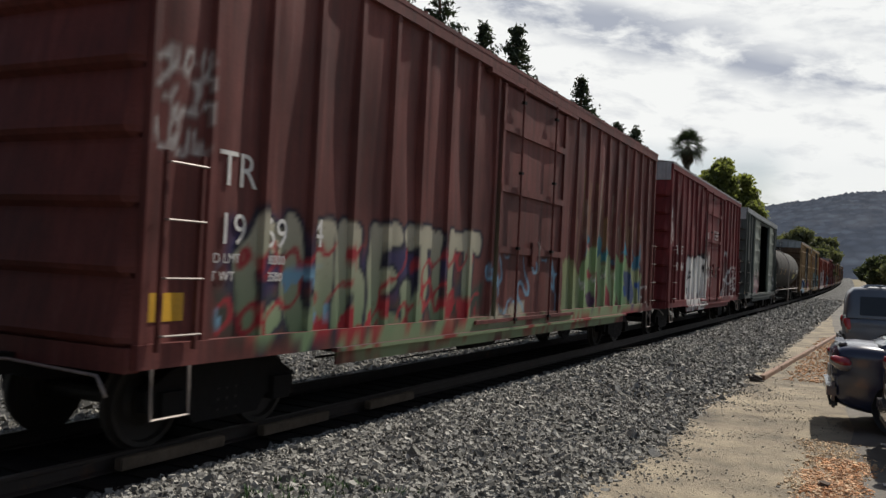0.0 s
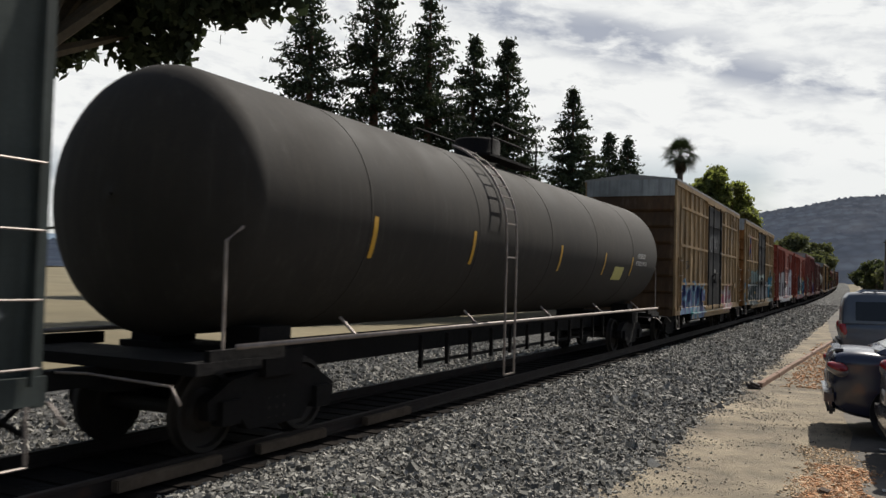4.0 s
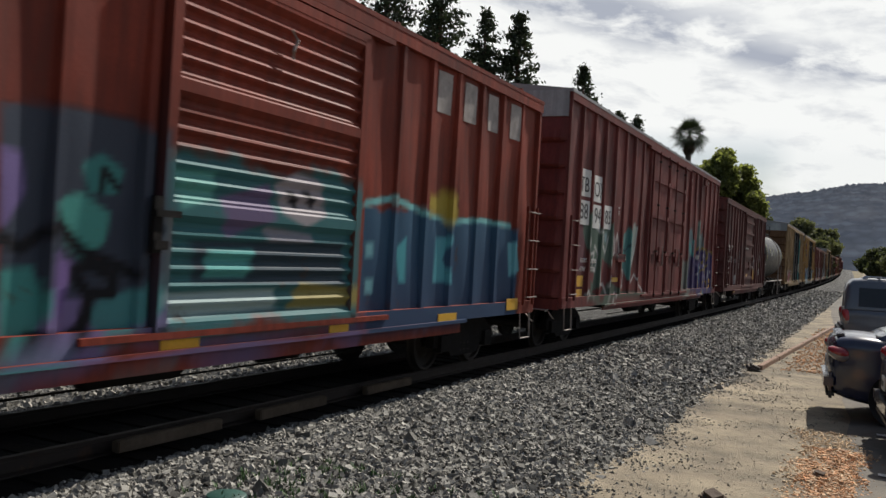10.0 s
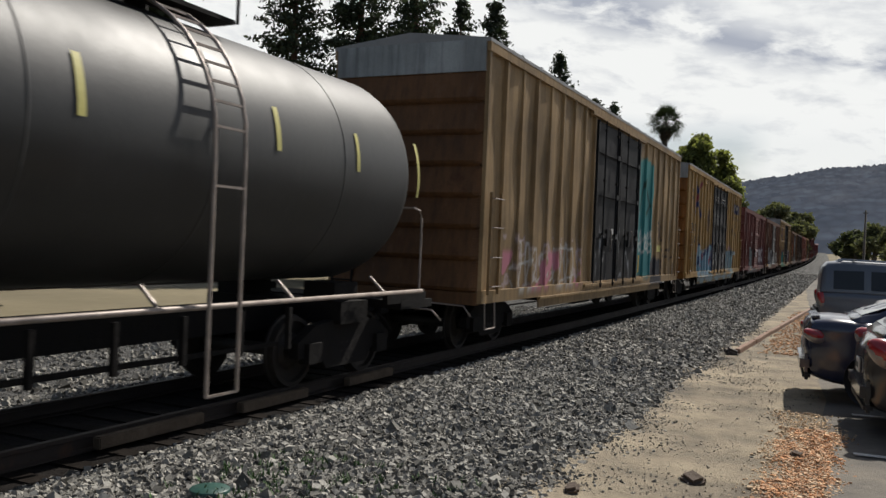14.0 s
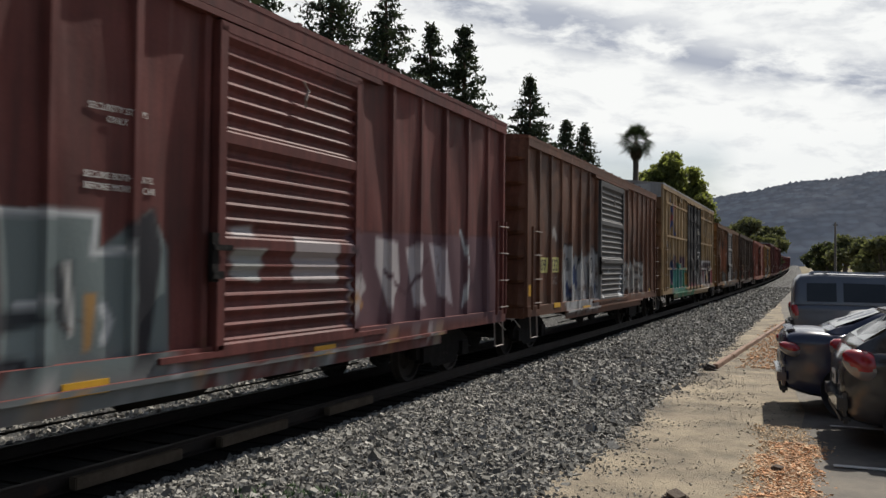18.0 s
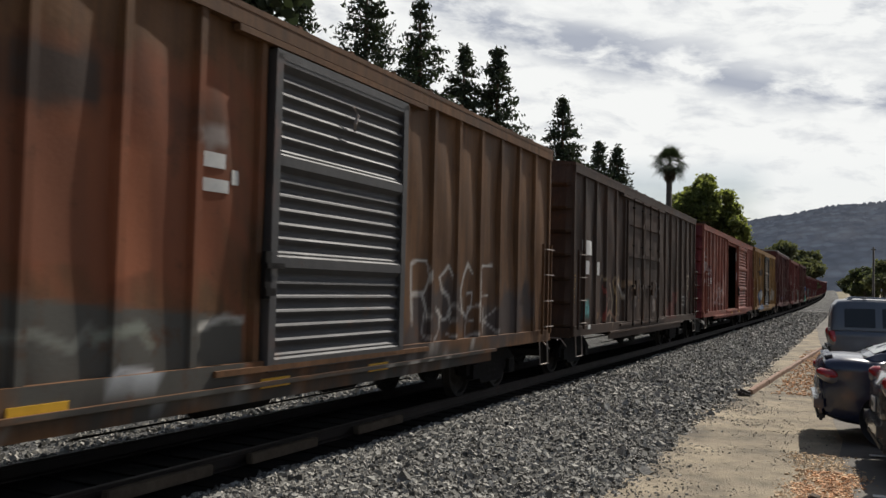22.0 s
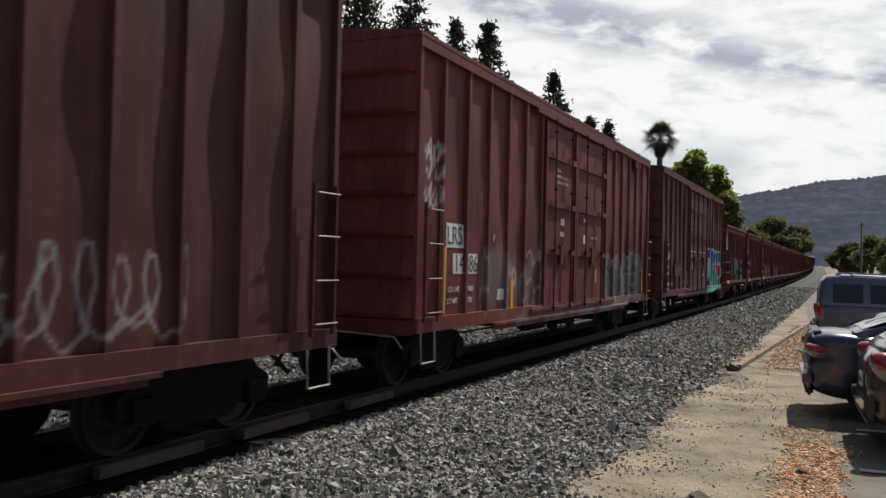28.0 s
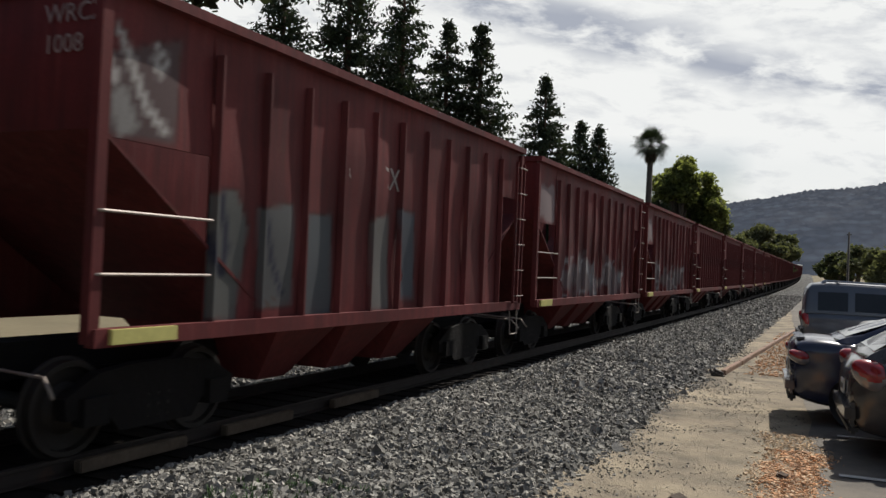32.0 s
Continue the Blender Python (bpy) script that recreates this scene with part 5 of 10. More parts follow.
def spray_2():
    s = Spray()
    figure_line(s, 0.25, 0.64, 2.95, 4.1, W, 8, 0.018)
    s.patch(2.9, 6.2, 0.85, 2.5, SIL, 0.35, 3, 0.08)
    s.letters("GNAS", 2.9, 1.0, 0.95, 1.5, 0.2, W, BLK, 0.07, seed=6, wob=0.1)
    s.patch(5.4, 6.95, 0.72, 2.75, W, 0.2, 15, 0.05)
    s.line([(5.5, 2.5), (5.75, 2.8), (6.4, 2.65), (6.9, 2.85), (7.05, 2.5), (6.7, 2.1), (6.45, 1.7), (6.8, 1.2), (6.6, 0.85)], 0.07, BLK)
    s.line([(5.7, 1.8), (5.55, 1.3), (5.8, 1.05), (6.1, 1.3), (6.0, 1.75), (5.85, 1.95), (5.7, 1.8)], 0.09, BLK)
    s.line([(5.8, 1.4), (5.85, 1.2)], 0.14, (0.32, 0.1, 0.1))
    s.line([(6.25, 2.3), (6.4, 2.0), (6.75, 2.35), (6.6, 2.6), (6.25, 2.3)], 0.06, BLK)
    scribble(s, 7.3, 8.0, 1.5, 2.3, W, 4, 0.016)
    scribble(s, 7.1, 7.5, 1.9, 2.9, W, 9, 0.016, 4)
    scribble(s, 9.9, 10.4, 1.6, 2.7, W, 5, 0.02, 6)
    s.patch(10.8, 13.2, 1.0, 2.6, (0.1, 0.05, 0.05), 0.25, 9, 0.2)
    s.patch(10.25, 10.7, 1.05, 1.9, (0.5, 0.28, 0.2), 0.12, 19, 0.15)
    s.line([(10.9, 1.1), (11.3, 2.6), (11.8, 3.05), (12.3, 2.5), (12.6, 1.2)], 0.06, SIL)
    s.line([(11.6, 1.2), (12.0, 2.2), (12.5, 1.9), (13.2, 2.6), (13.3, 1.2)], 0.06, SIL)
    s.line([(11.2, 1.9), (13.3, 1.6)], 0.05, SIL)
    s.swirl(12.9, 15.4, 1.05, 2.5, W, 0.025, 0.28, 4)
    return scribble(s, 13.5, 15.2, 1.3, 2.3, W, 7, 0.025, 6)


def spray_3():
    s = Spray()
    s.letters("RSEK", 3.5, 1.25, 0.62, 0.95, 0.07, PINK, None, seed=3, wob=0.12)
    s.swirl(3.4, 6.0, 1.1, 2.5, W, 0.025, 0.3, 6)
    s.blots(3.5, 5.8, 1.1, 1.7, RED, 0.2, 0.25, 3)
    s.swirl(10.7, 13.0, 1.1, 2.4, W, 0.025, 0.3, 7)
    return scribble(s, 13.4, 15.0, 1.2, 2.1, SIL, 8, 0.03)


def spray_5():
    s = Spray(0.8)
    s.patch(0.9, 6.0, 0.72, 1.9, (0.3, 0.33, 0.37), 0.06, 3, 0.06, low=(0.45, 0.46, 0.48))
    s.letters("SOYK", 0.9, 0.78, 1.2, 0.95, 0.2, NAVY, SKY_BLUE, 0.08, low=(0.16, 0.17, 0.3), seed=5, wob=0.2, lean=0.25)
    s.blots(1.0, 5.9, 0.8, 1.8, TEAL, 0.16, 0.4, 5)
    s.swirl(4.6, 5.9, 0.85, 1.8, NAVY, 0.02, 0.2, 6)
    scribble(s, 7.3, 9.0, 3.45, 4.0, SIL, 6, 0.02, 7)
    scribble(s, 6.7, 7.2, 3.2, 3.9, SIL, 9, 0.016, 3)
    s.patch(10.2, 13.3, 0.9, 1.8, (0.4, 0.37, 0.38), 0.15, 7, 0.1)
    s.letters("VOYA", 10.3, 0.95, 0.8, 0.85, 0.11, W, (0.35, 0.1, 0.14), 0.06, seed=8)
    return s.blots(10.2, 13.5, 0.85, 1.6, PINK, 0.2, 0.3, 9)


def spray_6():
    s = Spray(0.6)
    cross_logo(s, 2.1, 3.4, 3.35, 4.95, (0.07, 0.1, 0.3), (0.4, 0.08, 0.08))
    s.patch(0.06, 0.86, 0.9, 2.1, (0.05, 0.25, 0.42), 0.05, 3, 0.04)
    s.area([(0.89, 1.98), (1.75, 1.94), (2.88, 2.15), (6.21, 2.08), (6.46, 0.91), (4.66, 0.87), (3.38, 0.84), (0.94, 1)], (0.075, 0.1, 0.1))
    s.area([(0.96, 2.03), (0.97, 2.66), (1.14, 3.05), (1.36, 3.19), (1.53, 3), (1.67, 2.11)], (0.36, 0.36, 0.3))
    s.area([(1.88, 2.81), (2.01, 2.85), (2.25, 2.61), (2.41, 2.37), (2.28, 2.13), (1.9, 2.35)], (0.42, 0.4, 0.35))
    s.area([(2.8, 2.59), (3.4, 2.76), (4.57, 2.71), (5.65, 2.79), (7.37, 2.56), (9.84, 2.68), (9.86, 2.36), (6.21, 2.17), (2.88, 2.08)], (0.26, 0.34, 0.33))
    s.line([(0.97, 2.66), (1.14, 3.05), (1.36, 3.19), (1.53, 2.97), (1.66, 2.33)], 0.03, (0.05, 0.05, 0.05))
    s.line([(1.92, 2.81), (2.26, 2.55), (2.37, 2.19), (2.86, 2.53), (3.18, 2.58), (3.52, 2.77), (4.43, 2.7), (4.88, 2.28), (5.32, 2.73), (6.17, 2.83)], 0.04, (0.3, 0.5, 0.5))
    s.line([(1.19, 1.88), (1.32, 1.45)], 0.09, SIL)
    s.line([(1.85, 1.54), (2.12, 1.42), (2.24, 0.93)], 0.14, (0.55, 0.55, 0.53))
    s.line([(2.38, 1.89), (2.58, 1.89), (2.5, 1.46)], 0.08, SIL)
    s.line([(2.83, 1.89), (3.33, 1.9), (3.07, 1.44), (3.47, 1.36)], 0.07, SIL)
    s.line([(3.8, 1.97), (3.82, 1.69), (4.08, 1.48)], 0.08, SIL)
    s.area([(3.63, 1.1), (3.93, 0.79), (3.29, 0.81)], W)
    s.line([(3.84, 1.28), (4.23, 1.22)], 0.08, W)
    s.line([(4.61, 1.98), (4.86, 1.31), (4.66, 0.87)], 0.06, SIL)
    s.line([(5.53, 1.91), (6.23, 1.75), (6.07, 1.26)], 0.09, SIL)
    s.line([(5.32, 1.29), (5.83, 1.03)], 0.07, BLUE)
    s.line([(0.96, 2.09), (1.79, 1.94), (2.1, 2)], 0.05, SKY_BLUE)
    s.line([(0.9, 1.93), (0.85, 1.36)], 0.05, W)
    s.patch(6.5, 9.8, 1.05, 1.9, (0.13, 0.15, 0.17), 0.25, 9, 0.2)
    s.blots(6.5, 9.9, 1.05, 2.2, SIL, 0.2, 0.35, 10)
    s.patch(10.0, 12.6, 1.0, 2.3, (0.3, 0.32, 0.33), 0.15, 23, 0.12)
    s.letters("SOT", 10.0, 1.1, 0.9, 1.0, 0.14, SIL, BLK, 0.07, seed=17, wob=0.1)
    s.patch(12.7, 15.2, 0.85, 2.55, (0.05, 0.3, 0.48), 0.12, 24, 0.06)
    s.patch(12.8, 14.9, 0.85, 2.1, (0.055, 0.07, 0.05), 0.3, 25, 0.08)
    s.line([(13.3, 2.1), (13.75, 2.75), (14.3, 2.5), (14.6, 2.1), (14.4, 1.5), (14.7, 1.1), (14.2, 0.95)], 0.2, (0.1, 0.12, 0.08))
    s.line([(13.0, 2.3), (13.4, 2.2), (13.75, 2.95), (14.45, 2.65), (14.72, 2.2), (14.55, 1.6), (14.9, 1.1)], 0.05, W)
    s.line([(13.0, 2.24), (13.4, 2.14), (13.75, 2.87), (14.4, 2.6), (14.66, 2.2), (14.5, 1.6)], 0.04, BLK)
    s.swirl(12.7, 14.8, 0.85, 2.2, AQUA, 0.04, 0.3, 26)
    s.swirl(12.9, 15.0, 0.85, 2.0, W, 0.022, 0.25, 27)
    return s.line([(14.7, 1.95), (15.25, 1.95), (15.25, 1.2)], 0.06, YEL)


def spray_7():
    s = Spray()
    s.patch(1.8, 6.3, 1.0, 2.5, (0.2, 0.19, 0.2), 0.3, 3, 0.2)
    s.letters("SHEN", 1.9, 1.05, 1.12, 1.75, 0.26, SIL, (0.06, 0.03, 0.04), 0.07, low=(0.5, 0.5, 0.5), seed=4, wob=0.1)
    s.blots(2.0, 6.2, 1.0, 2.3, (0.1, 0.06, 0.08), 0.2, 0.35, 7)
    s.patch(6.5, 9.7, 1.05, 2.0, (0.32, 0.31, 0.33), 0.25, 8, 0.3)
    s.line([(6.6, 1.9), (7.4, 2.3), (8.2, 1.7), (9.4, 2.1)], 0.1, SIL)
    scribble(s, 7.0, 9.0, 2.3, 3.0, W, 5, 0.02, 6)
    s.blots(6.5, 9.7, 1.0, 1.8, (0.22, 0.08, 0.1), 0.1, 0.3, 9)
    s.patch(9.75, 14.6, 1.05, 2.0, (0.18, 0.14, 0.15), 0.2, 10, 0.15)
    s.letters("DYRF", 9.82, 1.15, 1.2, 1.95, 0.26, (0.46, 0.48, 0.52), (0.05, 0.03, 0.05), 0.06, low=(0.5, 0.5, 0.53), seed=14, wob=0.07)
    s.blots(9.8, 14.4, 1.2, 2.0, (0.17, 0.06, 0.08), 0.12, 0.25, 12)
    s.line([(13.35, 1.85), (13.5, 1.95), (13.55, 1.8)], 0.07, (0.08, 0.4, 0.1))
    s.line([(14.2, 1.1), (14.4, 1.9)], 0.16, SIL)
    s.patch(2.6, 14.6, 0.66, 1.16, (0.5, 0.5, 0.51), 0.05, 13, 0.05)
    s.blots(2.6, 14.6, 0.66, 1.16, (0.12, 0.1, 0.11), 0.18, 0.3, 16)
    scribble(s, 0.2, 0.6, 3.2, 3.9, (0.3, 0.25, 0.24), 4, 0.016, 3)
    scribble(s, 15.1, 15.5, 2.9, 3.9, (0.3, 0.25, 0.24), 6, 0.016, 3)
    return scribble(s, 15.1, 15.6, 1.5, 2.2, SIL, 11, 0.02, 4)


def spray_8():
    s = Spray(0.85)
    s.patch(6.45, 9.8, 1.0, 2.8, (0.05, 0.16, 0.17), 0.15, 9, 0.15)
    s.patch(9.85, 15.2, 0.75, 2.5, (0.04, 0.1, 0.17), 0.1, 14, 0.05, low=(0.035, 0.06, 0.12))
    s.line([(9.9, 2.5), (10.6, 2.62), (11.6, 2.5), (12.4, 2.42), (13.4, 2.5), (14.8, 2.48)], 0.05, AQUA)
    s.patch(11.6, 12.6, 2.45, 2.85, (0.4, 0.3, 0.05), 0.15, 20, 0.15)
    s.area([(4.91, 2.86), (5.49, 2.92), (6.05, 2.95), (6.51, 2.85), (6.55, 2.4), (6.59, 1.02), (5.04, 0.87)], (0.05, 0.06, 0.085))
    s.area([(5.01, 1.38), (6.56, 1.43), (6.58, 1.18), (5.85, 0.88), (5.04, 0.83)], (0.22, 0.17, 0.34))
    s.area([(5.41, 2.18), (5.7, 2.27), (6, 2.11), (5.95, 1.87), (5.74, 1.71), (5.51, 1.9)], (0.09, 0.34, 0.3))
    s.area([(4.99, 1.63), (5.27, 1.67), (5.44, 1.36), (5.31, 1.11), (5.03, 1.04)], (0.07, 0.28, 0.26))
    s.area([(5.68, 2.5), (5.87, 2.61), (6.12, 2.5), (6.07, 2.28), (5.78, 2.26)], (0.06, 0.24, 0.23))
    s.area([(4.93, 2.55), (5.12, 2.52), (5.18, 2.23), (5.01, 1.96), (4.97, 1.96)], (0.18, 0.13, 0.3))
    s.area([(5.41, 1.8), (5.68, 1.68), (5.56, 1.27), (5.46, 1.27)], (0.2, 0.13, 0.32))
    s.area([(5.76, 1.35), (6.48, 1.53), (6.54, 1.23), (5.96, 1.02)], (0.08, 0.26, 0.27))
    s.line([(5.69, 1.63), (5.82, 1.68), (6.06, 1.58), (6.05, 1.44), (5.81, 1.44), (5.69, 1.58)], 0.06, BLK)
    s.line([(5.45, 2.03), (5.73, 1.79), (6.28, 1.61)], 0.06, BLK)
    s.line([(5.26, 1.11), (5.57, 1.03), (5.78, 1.17), (5.83, 1.4)], 0.07, BLK)
    s.line([(5.89, 2.29), (5.91, 2.48), (6.07, 2.33)], 0.04, BLK)
    s.line([(4.97, 1.87), (5.16, 1.8), (5.45, 1.98)], 0.06, BLK)
    s.area([(6.6, 2.56), (7.15, 2.59), (7.13, 2.34), (6.67, 2.2)], (0.12, 0.36, 0.32))
    s.area([(7.21, 2.35), (7.97, 2.56), (8.05, 2.18), (7.33, 1.97)], (0.16, 0.12, 0.22))
    s.area([(8.06, 2.57), (8.44, 2.73), (8.87, 2.68), (9, 2.3), (8.6, 2.14), (8.19, 2.25)], (0.36, 0.32, 0.34))
    s.area([(7.92, 2.11), (8.77, 2.06), (8.73, 1.84), (8.04, 1.76)], (0.3, 0.29, 0.33))
    s.area([(6.87, 1.93), (9.4, 1.99), (9.46, 1.48), (6.9, 1.53)], (0.035, 0.06, 0.08))
    s.area([(7.1, 1.85), (7.76, 1.87), (7.7, 1.58), (7.05, 1.58)], (0.1, 0.36, 0.34))
    s.area([(6.56, 1.43), (8.16, 1.46), (8.18, 1.25), (6.64, 1.21)], (0.36, 0.46, 0.45))
    s.area([(8.56, 1.52), (9.77, 1.44), (9.73, 1.23), (8.38, 1.24)], (0.3, 0.25, 0.08))
    s.line([(8.31, 2.47), (8.42, 2.39)], 0.06, BLK)
    s.line([(8.62, 2.5), (8.73, 2.41)], 0.06, BLK)
    s.area([(10.04, 2.01), (10.2, 2.02), (10.22, 1.84), (10.06, 1.83)], (0.2, 0.45, 0.5))
    s.area([(10.09, 1.55), (10.26, 1.55), (10.28, 1.36), (10.11, 1.37)], (0.2, 0.45, 0.5))
    s.area([(10.79, 1.96), (11.05, 2.13), (11.09, 1.5), (10.94, 1.51)], (0.1, 0.4, 0.45))
    s.area([(11.98, 2.16), (12.45, 2.18), (12.21, 1.84), (12.54, 1.5), (11.94, 1.5)], (0.1, 0.36, 0.42))
    s.area([(14.71, 2.18), (15.11, 2.19), (15.27, 1.68), (14.8, 1.58)], (0.15, 0.4, 0.46))
    s.patch(3.2, 9.9, 0.7, 0.95, (0.14, 0.1, 0.2), 0.06, 21, 0.06)
    s.blots(3.2, 9.9, 0.7, 0.95, TEAL, 0.3, 0.4, 22)
    return s.letters("DILEKEGIN", 10.1, 0.74, 0.21, 0.16, 0.015, W, seed=3, wob=0.0)


def spray_9():
    s = Spray(0.8)
    s.area([(1.05, 2.65), (1.37, 2.73), (1.59, 2.32), (1.57, 1.71), (1.1, 1.63)], (0.15, 0.06, 0.07))
    s.area([(1.39, 2.78), (1.76, 3), (1.92, 3.09), (2.17, 2.84), (2.74, 2.72), (2.88, 2.69), (2.9, 1.76), (2.75, 1.3), (2.25, 1.23), (1.99, 1.75), (1.92, 2.07), (1.59, 2.32), (1.43, 2.52)], (0.085, 0.13, 0.1))
    s.area([(2.88, 2.74), (3.72, 2.89), (3.77, 2.05), (3.62, 1.82), (2.92, 2.02)], (0.1, 0.15, 0.12))
    s.area([(3.87, 2.57), (4.46, 2.62), (4.59, 2.08), (3.9, 2.05)], (0.16, 0.09, 0.09))
    s.area([(4.71, 2.64), (5.18, 2.75), (5.4, 2.9), (5.66, 2.66), (5.66, 1.71), (5.5, 1.44), (5.08, 1.77), (4.8, 1.71)], (0.08, 0.22, 0.21))
    s.area([(5.64, 2.86), (5.88, 3.02), (6.28, 2.91), (6.13, 2.27), (5.84, 1.78), (5.65, 1.91)], (0.3, 0.35, 0.32))
    s.area([(1.6, 1), (1.9, 1.34), (2.97, 1.08), (3.72, 1.48), (4.96, 1.2), (7.29, 1.16), (6.7, 1.04), (4.97, 1.01), (2.98, 0.87)], (0.09, 0.12, 0.09))
    s.area([(1.94, 1.71), (2.41, 1.66), (2.36, 1.42), (2, 1.52)], (0.17, 0.05, 0.05))
    s.area([(2.99, 2.02), (3.61, 1.88), (3.49, 1.27), (3.01, 1.66)], (0.17, 0.05, 0.05))
    s.area([(3.1, 2.61), (3.33, 2.62), (3.36, 2.41), (3.13, 2.4)], (0.2, 0.3, 0.32))
    s.line([(1.87, 2.44), (1.97, 2.08), (2.26, 2.14), (2.16, 1.76), (2.47, 1.71), (2.64, 2.11), (2.25, 2.28)], 0.034, W)
    s.line([(2.05, 2.87), (2.29, 2.74), (2.75, 2.62)], 0.05, (0.4, 0.42, 0.4))
    s.line([(3.03, 2.7), (3.01, 2.34), (3.28, 2.14), (3.49, 2.53)], 0.036, W)
    s.line([(3.8, 2.85), (4.02, 2.17), (3.69, 1.99), (3.79, 1.71), (3.64, 1.37)], 0.036, W)
    s.line([(2.86, 1.91), (2.82, 1.4), (3.32, 1.38), (3.57, 1.15), (3.35, 0.84)], 0.038, W)
    s.line([(4.82, 1.77), (5.09, 1.71), (5.01, 1.32), (4.8, 1.27), (4.73, 1.58), (4.87, 1.77)], 0.034, W)
    s.line([(6.28, 2.91), (6.06, 2.27), (5.72, 1.71)], 0.036, W)
    s.line([(5.87, 1.43), (6.11, 1.64), (6.53, 1.41), (7.29, 1.13)], 0.034, W)
    s.line([(1.8, 1.17), (1.96, 1.34), (2.38, 0.98)], 0.034, W)
    s.line([(3.92, 0.9), (4.27, 1.17), (4.37, 0.98)], 0.034, W)
    s.line([(4.09, 2.47), (4.17, 2.65), (4.38, 2.43), (4.49, 2.2)], 0.036, W)
    s.line([(4.86, 2.66), (4.78, 2.27), (5.22, 2.23), (5.55, 2.45)], 0.03, (0.03, 0.05, 0.07))
    s.area([(13.32, 3.17), (14.01, 3.28), (14.45, 2.66), (14.18, 1.82), (13.47, 1.82)], (0.12, 0.18, 0.2))
    s.area([(15.19, 3.07), (16.24, 3.2), (16.47, 1.44), (15.39, 1.45)], (0.16, 0.2, 0.2))
    s.area([(17.03, 2.51), (18.58, 2.42), (18.77, 1.12), (17.21, 1.16)], (0.14, 0.14, 0.16))
    s.patch(12.3, 14.4, 0.95, 2.5, (0.16, 0.17, 0.15), 0.4, 22, 0.25)
    s.blots(12.3, 15.0, 1.0, 2.9, TEAL, 0.18, 0.4, 23)
    s.patch(13.9, 18.4, 0.8, 2.25, (0.045, 0.032, 0.1), 0.2, 8, 0.1)
    s.area([(15.09, 2.39), (15.36, 2.63), (15.51, 2.56), (15.89, 2.61), (16.18, 2.62), (16.44, 2.43), (16.76, 2.62), (17.05, 2.65), (17.37, 2.52), (17.77, 2.67), (18.34, 2.49), (18.51, 1.57), (18.36, 1.03), (17.65, 0.96), (15.88, 0.86), (15.18, 0.84)], (0.055, 0.04, 0.125))
    s.line([(15.09, 2.43), (15.36, 2.65), (15.49, 2.52), (15.51, 2.21), (15.7, 2.09), (15.86, 2.19), (15.92, 2.52)], 0.035, (0.33, 0.25, 0.05))
    s.line([(15.95, 2.52), (16.3, 2.64), (16.5, 2.49), (16.39, 2.23), (16.05, 1.87)], 0.035, (0.33, 0.25, 0.05))
    s.line([(16.51, 2.44), (16.76, 2.62), (17.2, 2.61), (17.3, 2.35), (17.03, 1.85), (17.22, 1.37), (17.56, 1.02)], 0.035, (0.33, 0.25, 0.05))
    s.line([(15.94, 1.69), (16.48, 1.89), (17.04, 1.8), (17.55, 2.2), (17.78, 2.56), (18.24, 2.54), (18.47, 2.07)], 0.03, (0.3, 0.23, 0.05))
    s.line([(15.89, 1.59), (15.82, 0.95)], 0.04, (0.33, 0.25, 0.05))
    s.line([(16.39, 1.34), (16.85, 1.35), (16.84, 1.53)], 0.03, (0.3, 0.23, 0.05))
    s.line([(15.28, 2.28), (15.3, 2.27)], 0.07, W)
    s.line([(15.38, 2.31), (15.39, 2.3)], 0.05, W)
    s.line([(16.32, 2.35), (16.4, 2.35)], 0.05, W)
    s.line([(16.93, 2.32), (16.94, 2.3)], 0.06, SIL)
    s.line([(16.89, 2), (16.95, 1.98)], 0.05, W)
    s.line([(16.05, 1.9), (16.08, 1.89)], 0.05, W)
    s.line([(16.52, 1.76), (16.54, 1.75)], 0.06, W)
    s.line([(15.34, 1.68), (15.38, 1.68)], 0.06, W)
    s.line([(17.43, 2.27), (17.47, 2.26)], 0.05, W)
    s.line([(18.16, 1.76), (18.19, 1.73)], 0.05, W)
    s.line([(16.09, 2.14), (16.19, 1.95), (16.37, 1.98)], 0.07, (0.2, 0.17, 0.3))
    s.line([(15.47, 1.68), (15.58, 1.55), (15.68, 1.59)], 0.07, (0.3, 0.28, 0.34))
    s.line([(15.25, 2.02), (15.4, 1.94), (15.55, 2.04)], 0.07, (0.2, 0.17, 0.3))
    s.line([(16.4, 1.59), (16.5, 1.49), (16.63, 1.56)], 0.07, (0.25, 0.22, 0.34))
    s.line([(16.98, 1.59), (17.17, 1.5)], 0.07, (0.25, 0.22, 0.34))
    s.line([(17.84, 1.75), (17.82, 1.52)], 0.06, SIL)
    s.line([(15.92, 2.01), (15.94, 1.36)], 0.05, (0.08, 0.22, 0.34))
    s.area([(15.91, 0.85), (16.15, 1.14), (16.23, 0.92)], (0.5, 0.3, 0.05))
    s.area([(16.22, 1.06), (16.51, 0.97), (16.26, 0.84)], (0.06, 0.3, 0.4))
    s.area([(18.36, 2.18), (18.62, 2.07), (18.66, 0.95), (18.46, 0.96)], (0.08, 0.13, 0.15))
    s.patch(15.05, 15.85, 2.95, 3.65, (0.22, 0.28, 0.24), 0.12, 13, 0.1)
    return s.letters("OKZO", 15.1, 3.15, 0.18, 0.28, 0.025, INK, seed=3)


